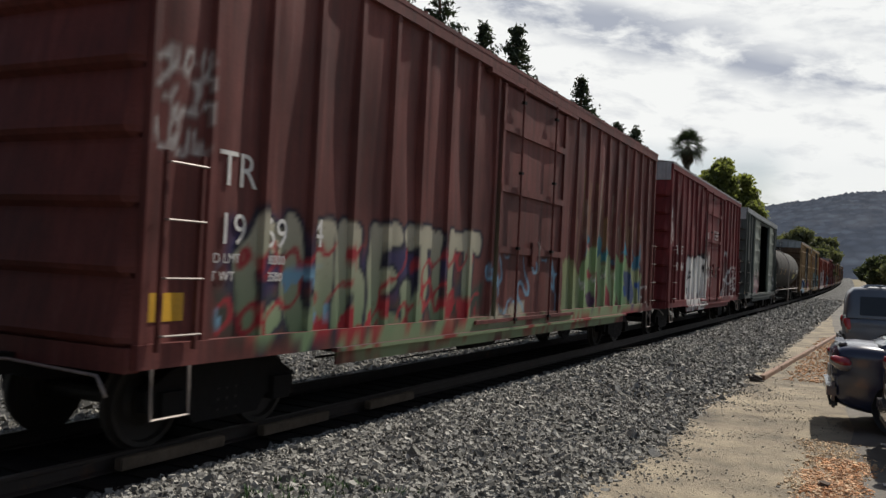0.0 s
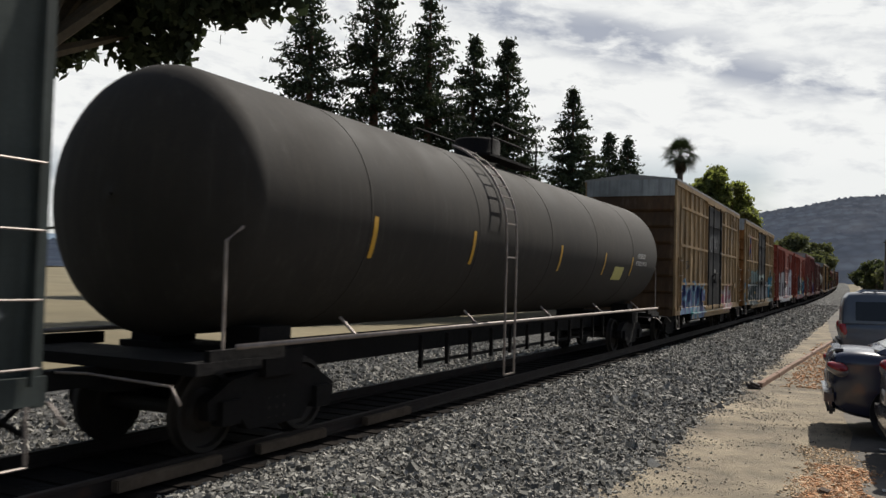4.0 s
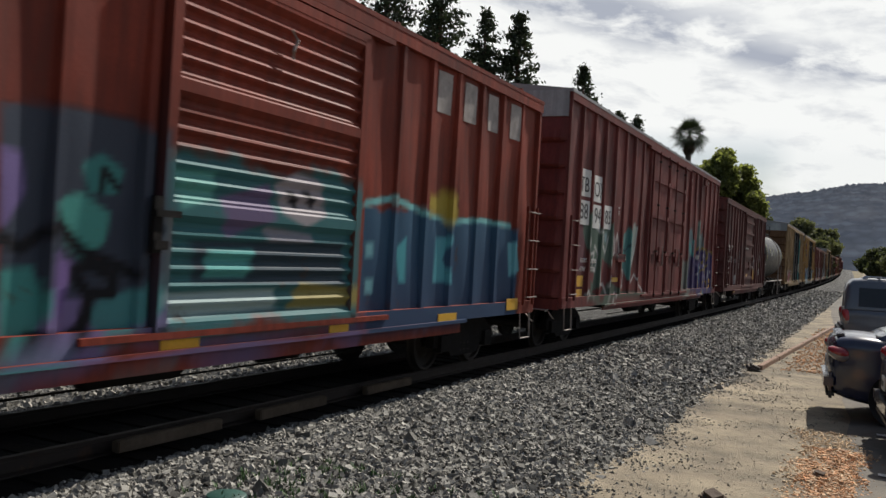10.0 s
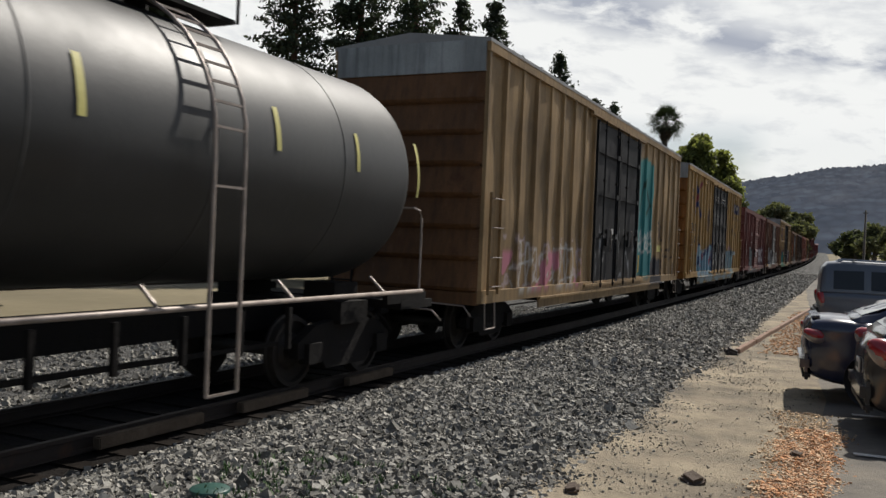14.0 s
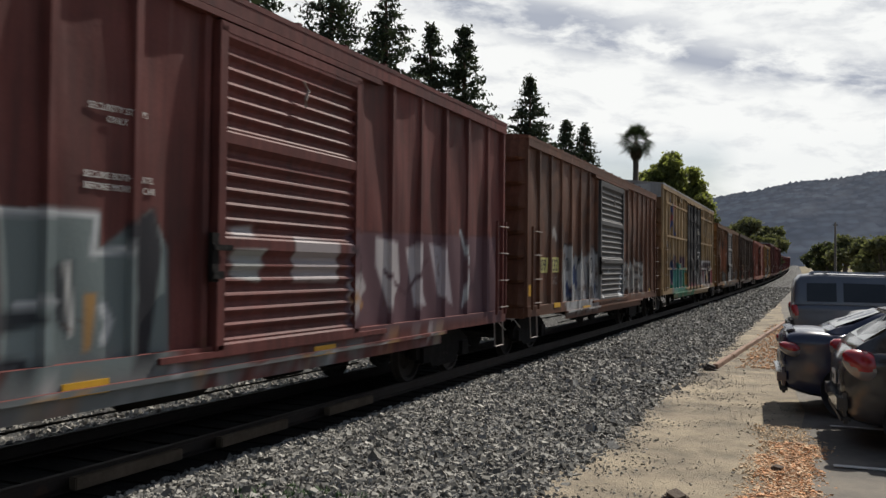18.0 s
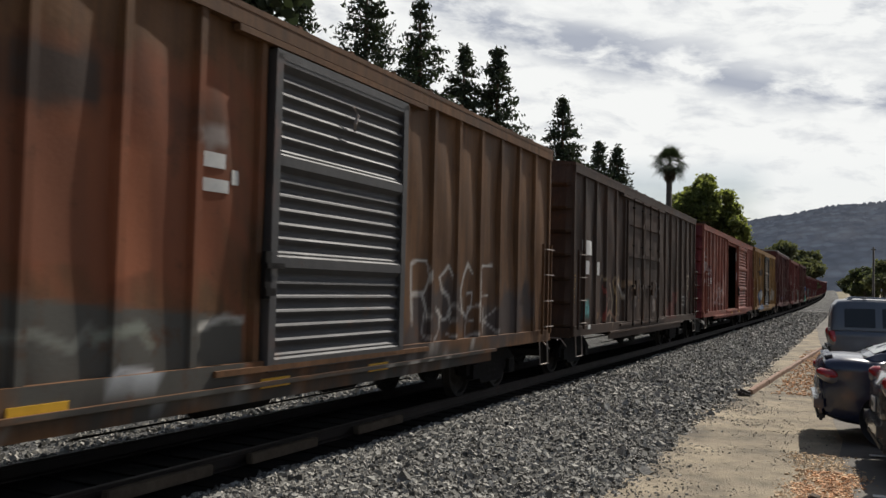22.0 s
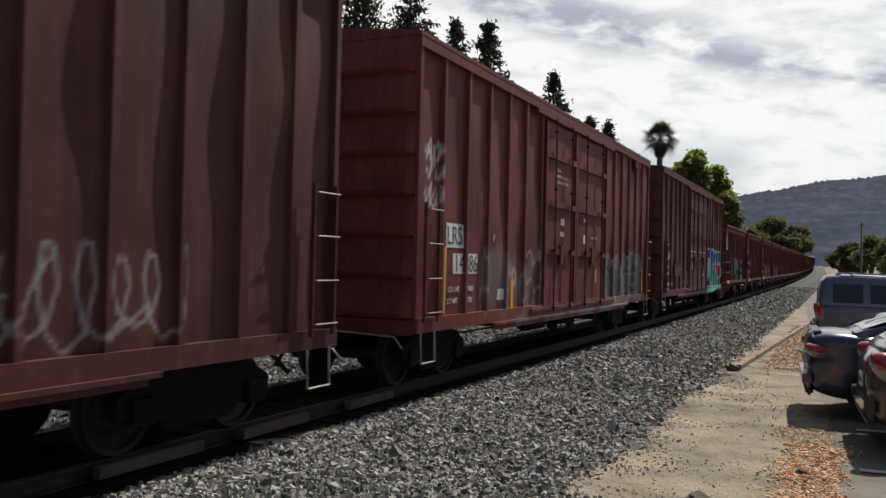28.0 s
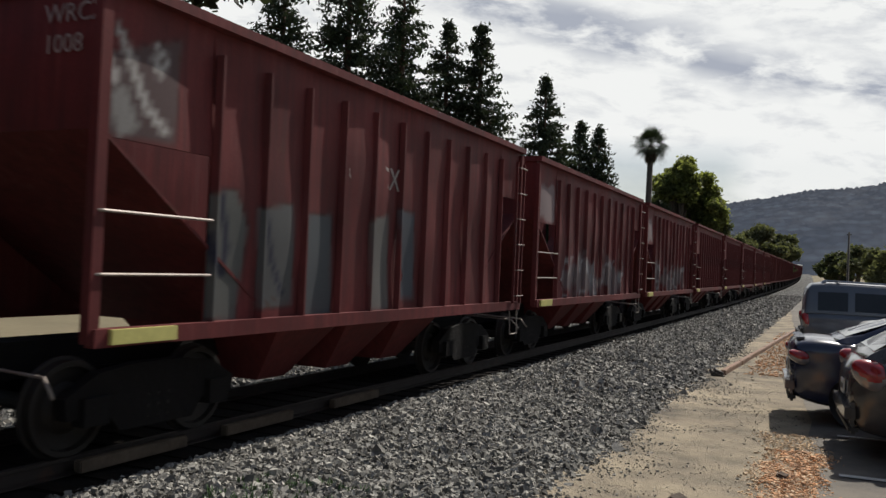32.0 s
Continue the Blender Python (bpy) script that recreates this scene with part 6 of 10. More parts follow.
def spray_10():
    s = Spray()
    scribble(s, 3.2, 4.2, 1.2, 2.3, SIL, 4, 0.02, 5)
    scribble(s, 4.6, 5.4, 1.9, 2.8, SIL, 7, 0.018, 4)
    s.line([(10.2, 2.2), (10.35, 2.85), (10.75, 2.6), (10.6, 2.0), (10.2, 2.2), (10.3, 1.4)], 0.034, SIL)
    s.line([(10.8, 2.4), (10.7, 2.0), (10.95, 1.9), (11.0, 2.4), (10.8, 2.4)], 0.02, SIL)
    scribble(s, 9.7, 10.1, 1.6, 2.4, (0.4, 0.33, 0.32), 12, 0.018, 2)
    scribble(s, 11.3, 12.2, 2.0, 2.6, (0.2, 0.1, 0.1), 13, 0.025, 3)
    scribble(s, 13.2, 13.6, 2.3, 2.9, SIL, 15, 0.014, 4)
    s.letters("SEK", 13.85, 2.1, 0.14, 0.25, 0.02, W, seed=3)
    s.letters("OBN", 13.85, 1.75, 0.14, 0.25, 0.02, W, seed=4)
    return s.patch(13.1, 13.4, 2.05, 2.3, (0.1, 0.2, 0.06), 0.03, 3, 0.03)


def spray_12():
    s = Spray(0.8)
    s.swirl(1.0, 6.4, 1.05, 2.2, (0.45, 0.36, 0.36), 0.03, 0.3, 3)
    scribble(s, 1.4, 6.0, 1.1, 2.0, W, 5, 0.03, 9)
    s.blots(1.0, 6.2, 1.0, 1.9, PINK, 0.2, 0.35, 6)
    s.swirl(7.2, 12.0, 1.1, 2.6, SIL, 0.02, 0.35, 7)
    s.patch(12.2, 14.4, 1.15, 4.75, TEAL, 0.12, 8, 0.06, low=(0.04, 0.2, 0.22))
    scribble(s, 12.4, 14.2, 1.9, 2.55, W, 9, 0.035, 5)
    s.line([(12.5, 3.2), (13.1, 4.2), (13.9, 3.4), (13.2, 2.9)], 0.06, DEEP)
    s.patch(14.0, 15.8, 0.8, 1.7, (0.04, 0.04, 0.05), 0.15, 10, 0.1)
    scribble(s, 15.1, 16.1, 2.25, 2.9, INK, 12, 0.03, 4)
    return s.swirl(15.8, 18.5, 1.05, 2.2, INK, 0.025, 0.3, 14)


def spray_13():
    s = Spray(0.8)
    cross_logo(s, 1.93, 3.6, 3.45, 5.2, NAVY, (0.22, 0.04, 0.06))
    s.patch(0.95, 2.6, 1.05, 2.0, (0.3, 0.2, 0.08), 0.2, 30, 0.2)
    scribble(s, 1.1, 2.8, 1.3, 1.9, (0.14, 0.09, 0.04), 5, 0.02, 6)
    s.patch(2.85, 7.0, 0.95, 2.1, (0.1, 0.2, 0.28), 0.15, 3, 0.06)
    s.letters("OHAN", 2.9, 1.0, 1.05, 1.15, 0.2, (0.3, 0.44, 0.52), NAVY, 0.06, low=(0.15, 0.3, 0.42), seed=6, wob=0.08)
    s.swirl(2.9, 7.1, 0.9, 2.2, (0.55, 0.5, 0.48), 0.02, 0.35, 7)
    s.blots(2.9, 7.0, 1.3, 2.2, (0.25, 0.05, 0.08), 0.1, 0.25, 8)
    scribble(s, 5.6, 6.1, 2.8, 3.9, INK, 9, 0.022, 5)
    s.letters("SYDNA", 7.3, 3.35, 0.4, 0.5, 0.03, SIL, seed=11)
    scribble(s, 7.5, 9.2, 1.3, 2.4, SIL, 14, 0.03, 4)
    s.letters("ROSH", 9.8, 3.3, 0.45, 0.45, 0.03, SIL, seed=12)
    scribble(s, 9.9, 11.8, 1.2, 2.4, SIL, 17, 0.03, 4)
    s.area([(12.42, 2.06), (14.96, 2.16), (16.01, 2.03), (16.02, 1.4), (14.98, 0.88), (12.43, 1.01)], (0.06, 0.09, 0.12))
    s.area([(12.63, 2.05), (13.03, 2.08), (13.04, 1.55), (12.94, 1.09), (12.49, 1.04), (12.4, 1.29), (12.67, 1.37)], (0.34, 0.46, 0.52))
    s.area([(13.12, 2.08), (13.67, 2.13), (13.76, 1.73), (13.6, 1.57), (13.76, 1.29), (13.53, 1.03), (13.08, 1.03)], (0.34, 0.46, 0.52))
    s.area([(13.29, 1.85), (13.55, 1.85), (13.52, 1.63), (13.29, 1.61)], (0.04, 0.06, 0.09))
    s.area([(13.22, 1.33), (13.48, 1.36), (13.41, 1.15), (13.22, 1.17)], (0.04, 0.06, 0.09))
    s.area([(14.05, 2.13), (14.56, 2.14), (14.97, 1.96), (14.92, 1.01), (14.57, 0.99), (14.47, 1.36), (14.28, 1.37), (14.15, 1.03), (14.02, 1.04)], (0.3, 0.42, 0.48))
    s.area([(14.3, 1.84), (14.51, 1.84), (14.52, 1.56), (14.3, 1.57)], (0.04, 0.06, 0.09))
    s.area([(15.07, 1.83), (15.89, 1.82), (15.89, 1.61), (15.41, 1.56), (15.65, 1.42), (15.42, 1.17), (15.77, 1.07), (15.65, 0.81), (15.03, 0.88)], (0.26, 0.38, 0.4))
    s.area([(15.29, 2.08), (15.95, 2.08), (15.95, 1.85), (15.29, 1.85)], (0.45, 0.55, 0.58))
    s.area([(12.67, 1.86), (12.81, 1.87), (12.8, 1.36), (12.69, 1.34)], (0.34, 0.21, 0.09))
    s.line([(12.65, 2.01), (12.48, 1.57), (12.46, 1.38)], 0.04, (0.05, 0.07, 0.1))
    s.line([(13.69, 2.1), (13.89, 1.28)], 0.03, BLK)
    s.patch(12.3, 15.4, 2.1, 2.35, (0.35, 0.2, 0.28), 0.15, 23, 0.2)
    s.patch(3.0, 16.0, 0.6, 0.9, (0.3, 0.38, 0.4), 0.2, 24, 0.06)
    scribble(s, 15.1, 15.65, 2.75, 3.6, INK, 25, 0.022, 4)
    s.patch(15.46, 18.05, 4.2, 4.78, (0.05, 0.05, 0.1), 0.02, 26, 0.03)
    for k, u in enumerate((15.8, 16.9)):
        s.line([(u, 4.38), (u + 0.25, 4.65), (u + 0.7, 4.4)], 0.06, (0.4, 0.36, 0.3))
    return s


def spray_14():
    s = Spray()
    s.area([(4.25, 2.36), (5.26, 2.41), (5.26, 2.11), (5.87, 2.49), (6.11, 2.13), (6.14, 0.98), (4.29, 0.87)], (0.15, 0.18, 0.18))
    s.area([(5.54, 2.32), (5.91, 2.5), (6.03, 2.12), (5.85, 0.96), (5.59, 1.04), (5.68, 1.7)], (0.03, 0.03, 0.035))
    s.area([(4.73, 1.96), (4.96, 2), (4.95, 1.34), (4.77, 1.54)], (0.05, 0.055, 0.06))
    s.line([(4.25, 2.38), (5.22, 2.4), (5.17, 2.06), (5.6, 2.11)], 0.036, SIL)
    s.area([(4.27, 1.59), (4.57, 1.62), (4.69, 1.53), (4.58, 1.46), (4.27, 1.43)], (0.04, 0.045, 0.05))
    s.line([(4.28, 1.17), (4.48, 1.2), (4.48, 1.02), (4.28, 1)], 0.05, (0.04, 0.045, 0.05))
    s.area([(5.09, 1.72), (5.22, 1.71), (5.17, 1.23), (5.1, 1.23)], (0.36, 0.2, 0.07))
    s.area([(5.01, 0.95), (5.52, 0.96), (5.52, 0.84), (5.02, 0.84)], (0.36, 0.2, 0.07))
    s.line([(5.29, 1.59), (5.38, 1.46), (5.31, 1.31)], 0.05, SIL)
    s.line([(4.42, 1.64), (4.79, 1.64)], 0.036, SIL)
    s.line([(4.9, 1.96), (4.97, 1.39)], 0.03, W)
    s.area([(4.27, 1.39), (4.74, 1.47), (4.75, 1.26), (4.59, 1.19), (4.28, 1.26)], (0.2, 0.24, 0.24))
    s.area([(6.96, 2.14), (7.56, 2.16), (7.46, 1.78), (6.97, 1.85)], (0.3, 0.3, 0.29))
    s.area([(8.11, 2.31), (9.13, 2.27), (9.15, 1.76), (8.12, 1.78)], (0.32, 0.28, 0.28))
    s.area([(6.96, 2.37), (7.35, 2.41), (7.35, 2.28), (6.96, 2.28)], (0.33, 0.3, 0.3))
    s.area([(9.34, 2.43), (15.25, 2.57), (15.29, 0.91), (9.37, 1.17)], (0.11, 0.06, 0.07))
    s.area([(9.43, 1.76), (9.88, 1.92), (10.05, 1.67), (9.52, 1.29)], (0.36, 0.32, 0.32))
    s.area([(10.28, 2.39), (10.99, 2.33), (11.1, 1.74), (10.74, 1.31), (10.29, 1.99)], (0.42, 0.38, 0.38))
    s.area([(11.27, 2.25), (11.92, 2.36), (11.72, 1.91), (12.05, 1.36), (11.59, 1.36)], (0.4, 0.36, 0.37))
    s.area([(12.14, 2.36), (12.78, 2.29), (13.09, 1.33), (12.45, 1.53)], (0.32, 0.28, 0.3))
    s.line([(9.45, 2.21), (9.88, 1.99), (9.66, 1.6)], 0.03, BLK)
    s.line([(10.55, 1.91), (11.29, 1.56), (12.1, 2.09)], 0.04, (0.08, 0.04, 0.05))
    s.line([(13.39, 2.6), (13.8, 2.01), (13.55, 1.31)], 0.05, SIL)
    s.line([(9.51, 1.53), (9.9, 1.44)], 0.05, (0.36, 0.18, 0.06))
    s.patch(3.1, 12.5, 0.7, 0.95, (0.15, 0.16, 0.16), 0.1, 13, 0.06)
    s.blots(3.1, 12.5, 0.7, 0.95, (0.35, 0.2, 0.08), 0.2, 0.3, 14)
    return s.swirl(3.1, 12.5, 0.7, 1.0, SIL, 0.02, 0.25, 15)


def spray_15():
    s = Spray(0.9)
    s.patch(2.8, 6.5, 0.85, 2.3, (0.26, 0.26, 0.26), 0.2, 3, 0.08)
    s.letters("BAR", 3.0, 0.98, 1.2, 1.45, 0.17, (0.3, 0.3, 0.3), BLK, 0.05, low=(0.4, 0.4, 0.4), seed=5, wob=0.05)
    s.blots(3.0, 6.3, 1.2, 2.2, (0.03, 0.05, 0.12), 0.12, 0.35, 6)
    s.line([(2.0, 2.75), (2.2, 2.85), (2.4, 2.7)], 0.1, W)
    s.letters("DRUGS", 1.93, 1.61, 0.14, 0.2, 0.022, (0.42, 0.4, 0.38), seed=2)
    s.blots(0.9, 6.4, 2.3, 4.6, (0.06, 0.035, 0.028), 0.3, 0.5, 21, 0.6)
    s.blots(9.8, 13.2, 2.0, 4.5, (0.06, 0.035, 0.028), 0.3, 0.5, 22, 0.6)
    s.blots(6.5, 9.6, 1.0, 2.0, SIL, 0.22, 0.4, 8)
    s.patch(9.8, 13.4, 1.2, 2.1, (0.26, 0.22, 0.19), 0.3, 10, 0.2)
    s.letters("GOES", 9.9, 1.25, 0.9, 0.9, 0.1, (0.4, 0.38, 0.35), (0.06, 0.05, 0.05), 0.05, seed=11, wob=0.12)
    return s.blots(0.9, 15.0, 1.0, 1.5, (0.1, 0.06, 0.04), 0.3, 0.5, 12, 0.6)


def spray_16():
    s = Spray(0.55)
    cross_logo(s, 2.16, 3.48, 3.5, 5.0, (0.1, 0.13, 0.3), (0.4, 0.09, 0.1))
    s.patch(2.4, 7.2, 0.75, 2.0, TEAL, 0.12, 3, 0.06, low=(0.05, 0.22, 0.1))
    s.blots(2.6, 7.2, 1.9, 2.6, (0.13, 0.07, 0.1), 0.35, 0.4, 7)
    s.patch(3.2, 9.6, 0.66, 0.92, (0.05, 0.25, 0.13), 0.1, 10, 0.06)
    s.blots(7.4, 12.2, 1.05, 2.2, SIL, 0.1, 0.3, 11)
    s.patch(7.4, 12.4, 1.0, 1.3, (0.35, 0.08, 0.12), 0.15, 12, 0.15, alpha=0.8)
    s.patch(12.4, 17.6, 2.0, 2.5, (0.1, 0.04, 0.06), 0.35, 13, 0.35, alpha=0.85)
    s.patch(17.0, 18.3, 1.2, 2.0, (0.45, 0.16, 0.12), 0.12, 19, 0.12)
    s.area([(2.23, 2.13), (2.51, 2.32), (2.96, 2.36), (3.29, 1.99), (2.96, 1.22), (2.46, 1.4)], (0.03, 0.05, 0.12))
    s.area([(3.12, 1.99), (3.8, 1.83), (4, 1), (3.31, 1.05)], (0.08, 0.32, 0.3))
    s.area([(3.88, 2.24), (4.63, 2.26), (4.95, 1.83), (4.77, 0.95), (4, 1)], (0.06, 0.28, 0.25))
    s.area([(4.95, 1.83), (5.72, 1.91), (5.75, 0.98), (4.98, 1.02)], (0.08, 0.22, 0.24))
    s.area([(5.96, 2.01), (6.71, 2.02), (6.73, 1.12), (5.98, 1.1)], (0.06, 0.3, 0.22))
    s.area([(6.71, 1.82), (7.4, 1.81), (7.42, 1.19), (6.81, 1.21)], (0.4, 0.22, 0.06))
    s.area([(4.94, 2.18), (5.15, 2.37), (5.49, 2.19), (5.42, 2.01)], (0.14, 0.08, 0.12))
    s.area([(5.83, 2.2), (6.06, 2.44), (6.44, 2.21), (6.37, 2.01)], (0.14, 0.08, 0.12))
    s.line([(2.46, 1.55), (2.92, 1.07), (2.7, 0.94)], 0.04, (0.5, 0.25, 0.4))
    s.line([(3.16, 0.9), (3.48, 1.04), (4.01, 0.83)], 0.04, (0.6, 0.6, 0.55))
    s.area([(12.56, 2.23), (13.18, 2.41), (17.05, 2.44), (17.06, 0.95), (12.8, 1.06)], (0.1, 0.07, 0.08))
    s.area([(12.18, 2.02), (12.53, 1.97), (12.74, 1.12), (12.17, 1.12)], (0.6, 0.14, 0.17))
    s.area([(17.05, 1.96), (17.85, 1.9), (17.85, 1.06), (17.06, 1.03)], (0.6, 0.2, 0.2))
    s.area([(13.27, 1.8), (13.53, 1.86), (13.54, 1.33), (13.27, 1.41)], (0.06, 0.16, 0.1))
    s.area([(13.71, 1.86), (14.04, 1.88), (14, 1.24), (13.77, 1.2)], (0.3, 0.06, 0.08))
    s.line([(12.82, 1.97), (12.95, 1.32), (13.11, 1.08)], 0.06, (0.9, 0.88, 0.86))
    s.line([(13.18, 2.37), (13.1, 1.97), (13.2, 1.08)], 0.05, (0.9, 0.88, 0.86))
    s.line([(13.57, 1.97), (13.65, 1.03)], 0.09, (0.9, 0.88, 0.86))
    s.line([(14.19, 1.97), (14.15, 1.23), (13.91, 1.01)], 0.06, (0.9, 0.88, 0.86))
    s.line([(14.73, 1.91), (14.31, 0.97)], 0.06, (0.9, 0.88, 0.86))
    s.line([(15.14, 2.04), (15.08, 1.71), (15.33, 1.15), (15.03, 0.9)], 0.07, (0.9, 0.88, 0.86))
    s.line([(15.78, 1.91), (15.79, 0.97)], 0.09, (0.8, 0.78, 0.78))
    s.line([(16.06, 1.1), (16, 0.81)], 0.08, (0.9, 0.88, 0.86))
    s.line([(13.18, 2.38), (17.05, 2.38)], 0.05, (0.8, 0.78, 0.78))
    s.line([(16.97, 2.37), (17.06, 1.03)], 0.06, (0.9, 0.88, 0.86))
    s.line([(12.8, 1.09), (16.58, 1.05)], 0.04, (0.8, 0.78, 0.78))
    s.line([(12.36, 1.77), (12.5, 1.56), (12.33, 1.36)], 0.03, (0.1, 0.03, 0.05))
    s.line([(18.03, 2.67), (18.33, 2.07)], 0.05, (0.8, 0.78, 0.76))
    return scribble(s, 17.1, 17.7, 2.2, 2.9, SIL, 20, 0.02, 4)


def spray_17():
    s = Spray()
    s.patch(2.0, 6.6, 1.5, 4.2, (0.22, 0.07, 0.035), 0.5, 13, 0.5, alpha=0.7)
    s.patch(0.9, 6.0, 3.2, 4.0, (0.05, 0.035, 0.025), 0.4, 14, 0.4, alpha=0.7)
    s.area([(3.57, 1.84), (4.52, 1.75), (6.36, 1.62), (6.41, 0.68), (3.61, 0.9)], (0.085, 0.08, 0.07))
    s.area([(3.56, 3.79), (4.41, 3.84), (4.43, 3.41), (3.58, 3.33)], (0.06, 0.042, 0.034))
    s.area([(4.56, 3.2), (5.02, 3.17), (5.08, 2.05), (4.6, 1.94)], (0.25, 0.09, 0.045))
    s.area([(3.54, 3.23), (4.33, 3.15), (4.38, 2.08), (3.6, 2.1)], (0.17, 0.065, 0.035))
    s.line([(4.58, 1.03), (4.7, 1.17), (5.09, 1.14), (5.17, 0.93)], 0.036, SIL)
    s.line([(5.69, 1.51), (6.09, 1.61), (6.36, 1.58)], 0.04, (0.42, 0.4, 0.36))
    s.line([(3.58, 1.51), (3.87, 1.54), (4.25, 1.39), (4.41, 1.56)], 0.05, (0.16, 0.16, 0.14))
    s.line([(4.47, 1.47), (4.97, 1.55), (5.11, 1.39)], 0.06, (0.18, 0.19, 0.16))
    s.area([(5.55, 3.42), (5.99, 3.55), (6.04, 3.36), (5.76, 3.26)], (0.24, 0.2, 0.18))
    s.patch(6.7, 9.7, 0.9, 2.2, (0.035, 0.033, 0.035), 0.4, 5, 0.4, alpha=0.8)
    s.patch(9.8, 15.5, 0.95, 2.0, (0.06, 0.045, 0.04), 0.5, 6, 0.4)
    s.letters("RSGF", 10.0, 1.45, 0.8, 0.9, 0.04, (0.45, 0.42, 0.38), seed=7, wob=0.1)
    s.letters("USEK", 10.4, 1.15, 0.75, 0.5, 0.03, (0.4, 0.37, 0.34), seed=9, wob=0.1)
    s.patch(3.2, 12.5, 0.7, 0.95, (0.05, 0.045, 0.04), 0.1, 10, 0.06)
    return s.blots(3.2, 12.5, 0.7, 0.95, (0.35, 0.33, 0.3), 0.14, 0.25, 11)


def spray_18():
    s = Spray()
    s.patch(0.86, 1.5, 1.28, 1.8, (0.03, 0.1, 0.09), 0.06, 3, 0.08)
    scribble(s, 0.9, 1.45, 1.35, 1.75, AQUA, 4, 0.012, 5)
    s.blots(1.9, 6.6, 1.0, 2.3, (0.16, 0.1, 0.06), 0.22, 0.4, 5)
    s.swirl(2.4, 4.8, 1.0, 2.4, (0.3, 0.22, 0.14), 0.022, 0.35, 6)
    s.blots(4.9, 9.2, 1.1, 2.0, (0.2, 0.17, 0.15), 0.16, 0.3, 7)
    s.blots(9.5, 15.2, 1.0, 2.0, (0.13, 0.05, 0.04), 0.3, 0.5, 8)
    s.line([(14.48, 2.57), (14.87, 2.58), (14.55, 2.21), (14.85, 2.2), (14.6, 1.9), (14.76, 1.75), (14.61, 1.36)], 0.03, (0.42, 0.34, 0.26))
    s.line([(14.42, 2.52), (14.49, 2.14), (14.44, 1.85)], 0.02, (0.3, 0.2, 0.14))
    s.line([(13.68, 1.79), (14.11, 1.8), (14.12, 1.48), (13.69, 1.5)], 0.02, W)
    s.line([(13.68, 1.63), (14.11, 1.63)], 0.012, W)
    s.line([(13.89, 1.79), (13.9, 1.63)], 0.012, W)
    s.line([(3.63, 2.21), (3.86, 1.81), (3.97, 1.4)], 0.05, (0.3, 0.2, 0.1))
    s.line([(2.68, 2.07), (2.97, 1.76), (2.77, 1.22)], 0.05, (0.22, 0.05, 0.04))
    s.line([(3.4, 2.14), (3.62, 1.68), (3.45, 1.17)], 0.04, (0.36, 0.28, 0.2))
    s.line([(4.23, 2.15), (4.63, 1.93), (4.76, 1.79)], 0.05, (0.36, 0.32, 0.28))
    s.area([(1.96, 1.73), (2.13, 1.67), (2.05, 1.39), (1.92, 1.46)], (0.26, 0.08, 0.06))
    s.area([(3.8, 1.81), (3.95, 1.8), (3.91, 1.33), (3.82, 1.37)], (0.4, 0.26, 0.06))
    s.line([(7.2, 2.17), (7.29, 1.73), (7.18, 1.3)], 0.05, (0.34, 0.3, 0.27))
    s.line([(2.97, 1.2), (3.39, 1.43), (3.85, 1.2)], 0.05, (0.3, 0.18, 0.12))
    return s


def spray_19():
    s = Spray()
    figure_line(s, 0.4, 0.92, 2.2, 3.85, W, 4, 0.018)
    s.patch(1.45, 2.75, 2.2, 3.15, (0.13, 0.04, 0.035), 0.03, 30, 0.04)
    s.blots(2.6, 7.6, 1.2, 4.2, (0.36, 0.2, 0.16), 0.2, 0.5, 31, 0.5)
    s.blots(1.0, 7.8, 1.0, 1.8, (0.14, 0.06, 0.045), 0.3, 0.5, 32, 0.7)
    scribble(s, 2.8, 6.8, 1.3, 2.2, (0.5, 0.42, 0.4), 6, 0.02, 7)
    s.letters("LOOAA", 10.4, 0.8, 0.26, 0.2, 0.018, SIL, seed=4)
    s.blots(11.6, 15.6, 1.05, 1.6, (0.4, 0.2, 0.16), 0.25, 0.4, 7)
    s.blots(11.6, 15.6, 1.2, 3.6, (0.09, 0.045, 0.04), 0.2, 0.4, 8, 0.7)
    return s.patch(15.5, 16.2, 1.0, 2.6, (0.13, 0.08, 0.06), 0.3, 9, 0.3, alpha=0.6)


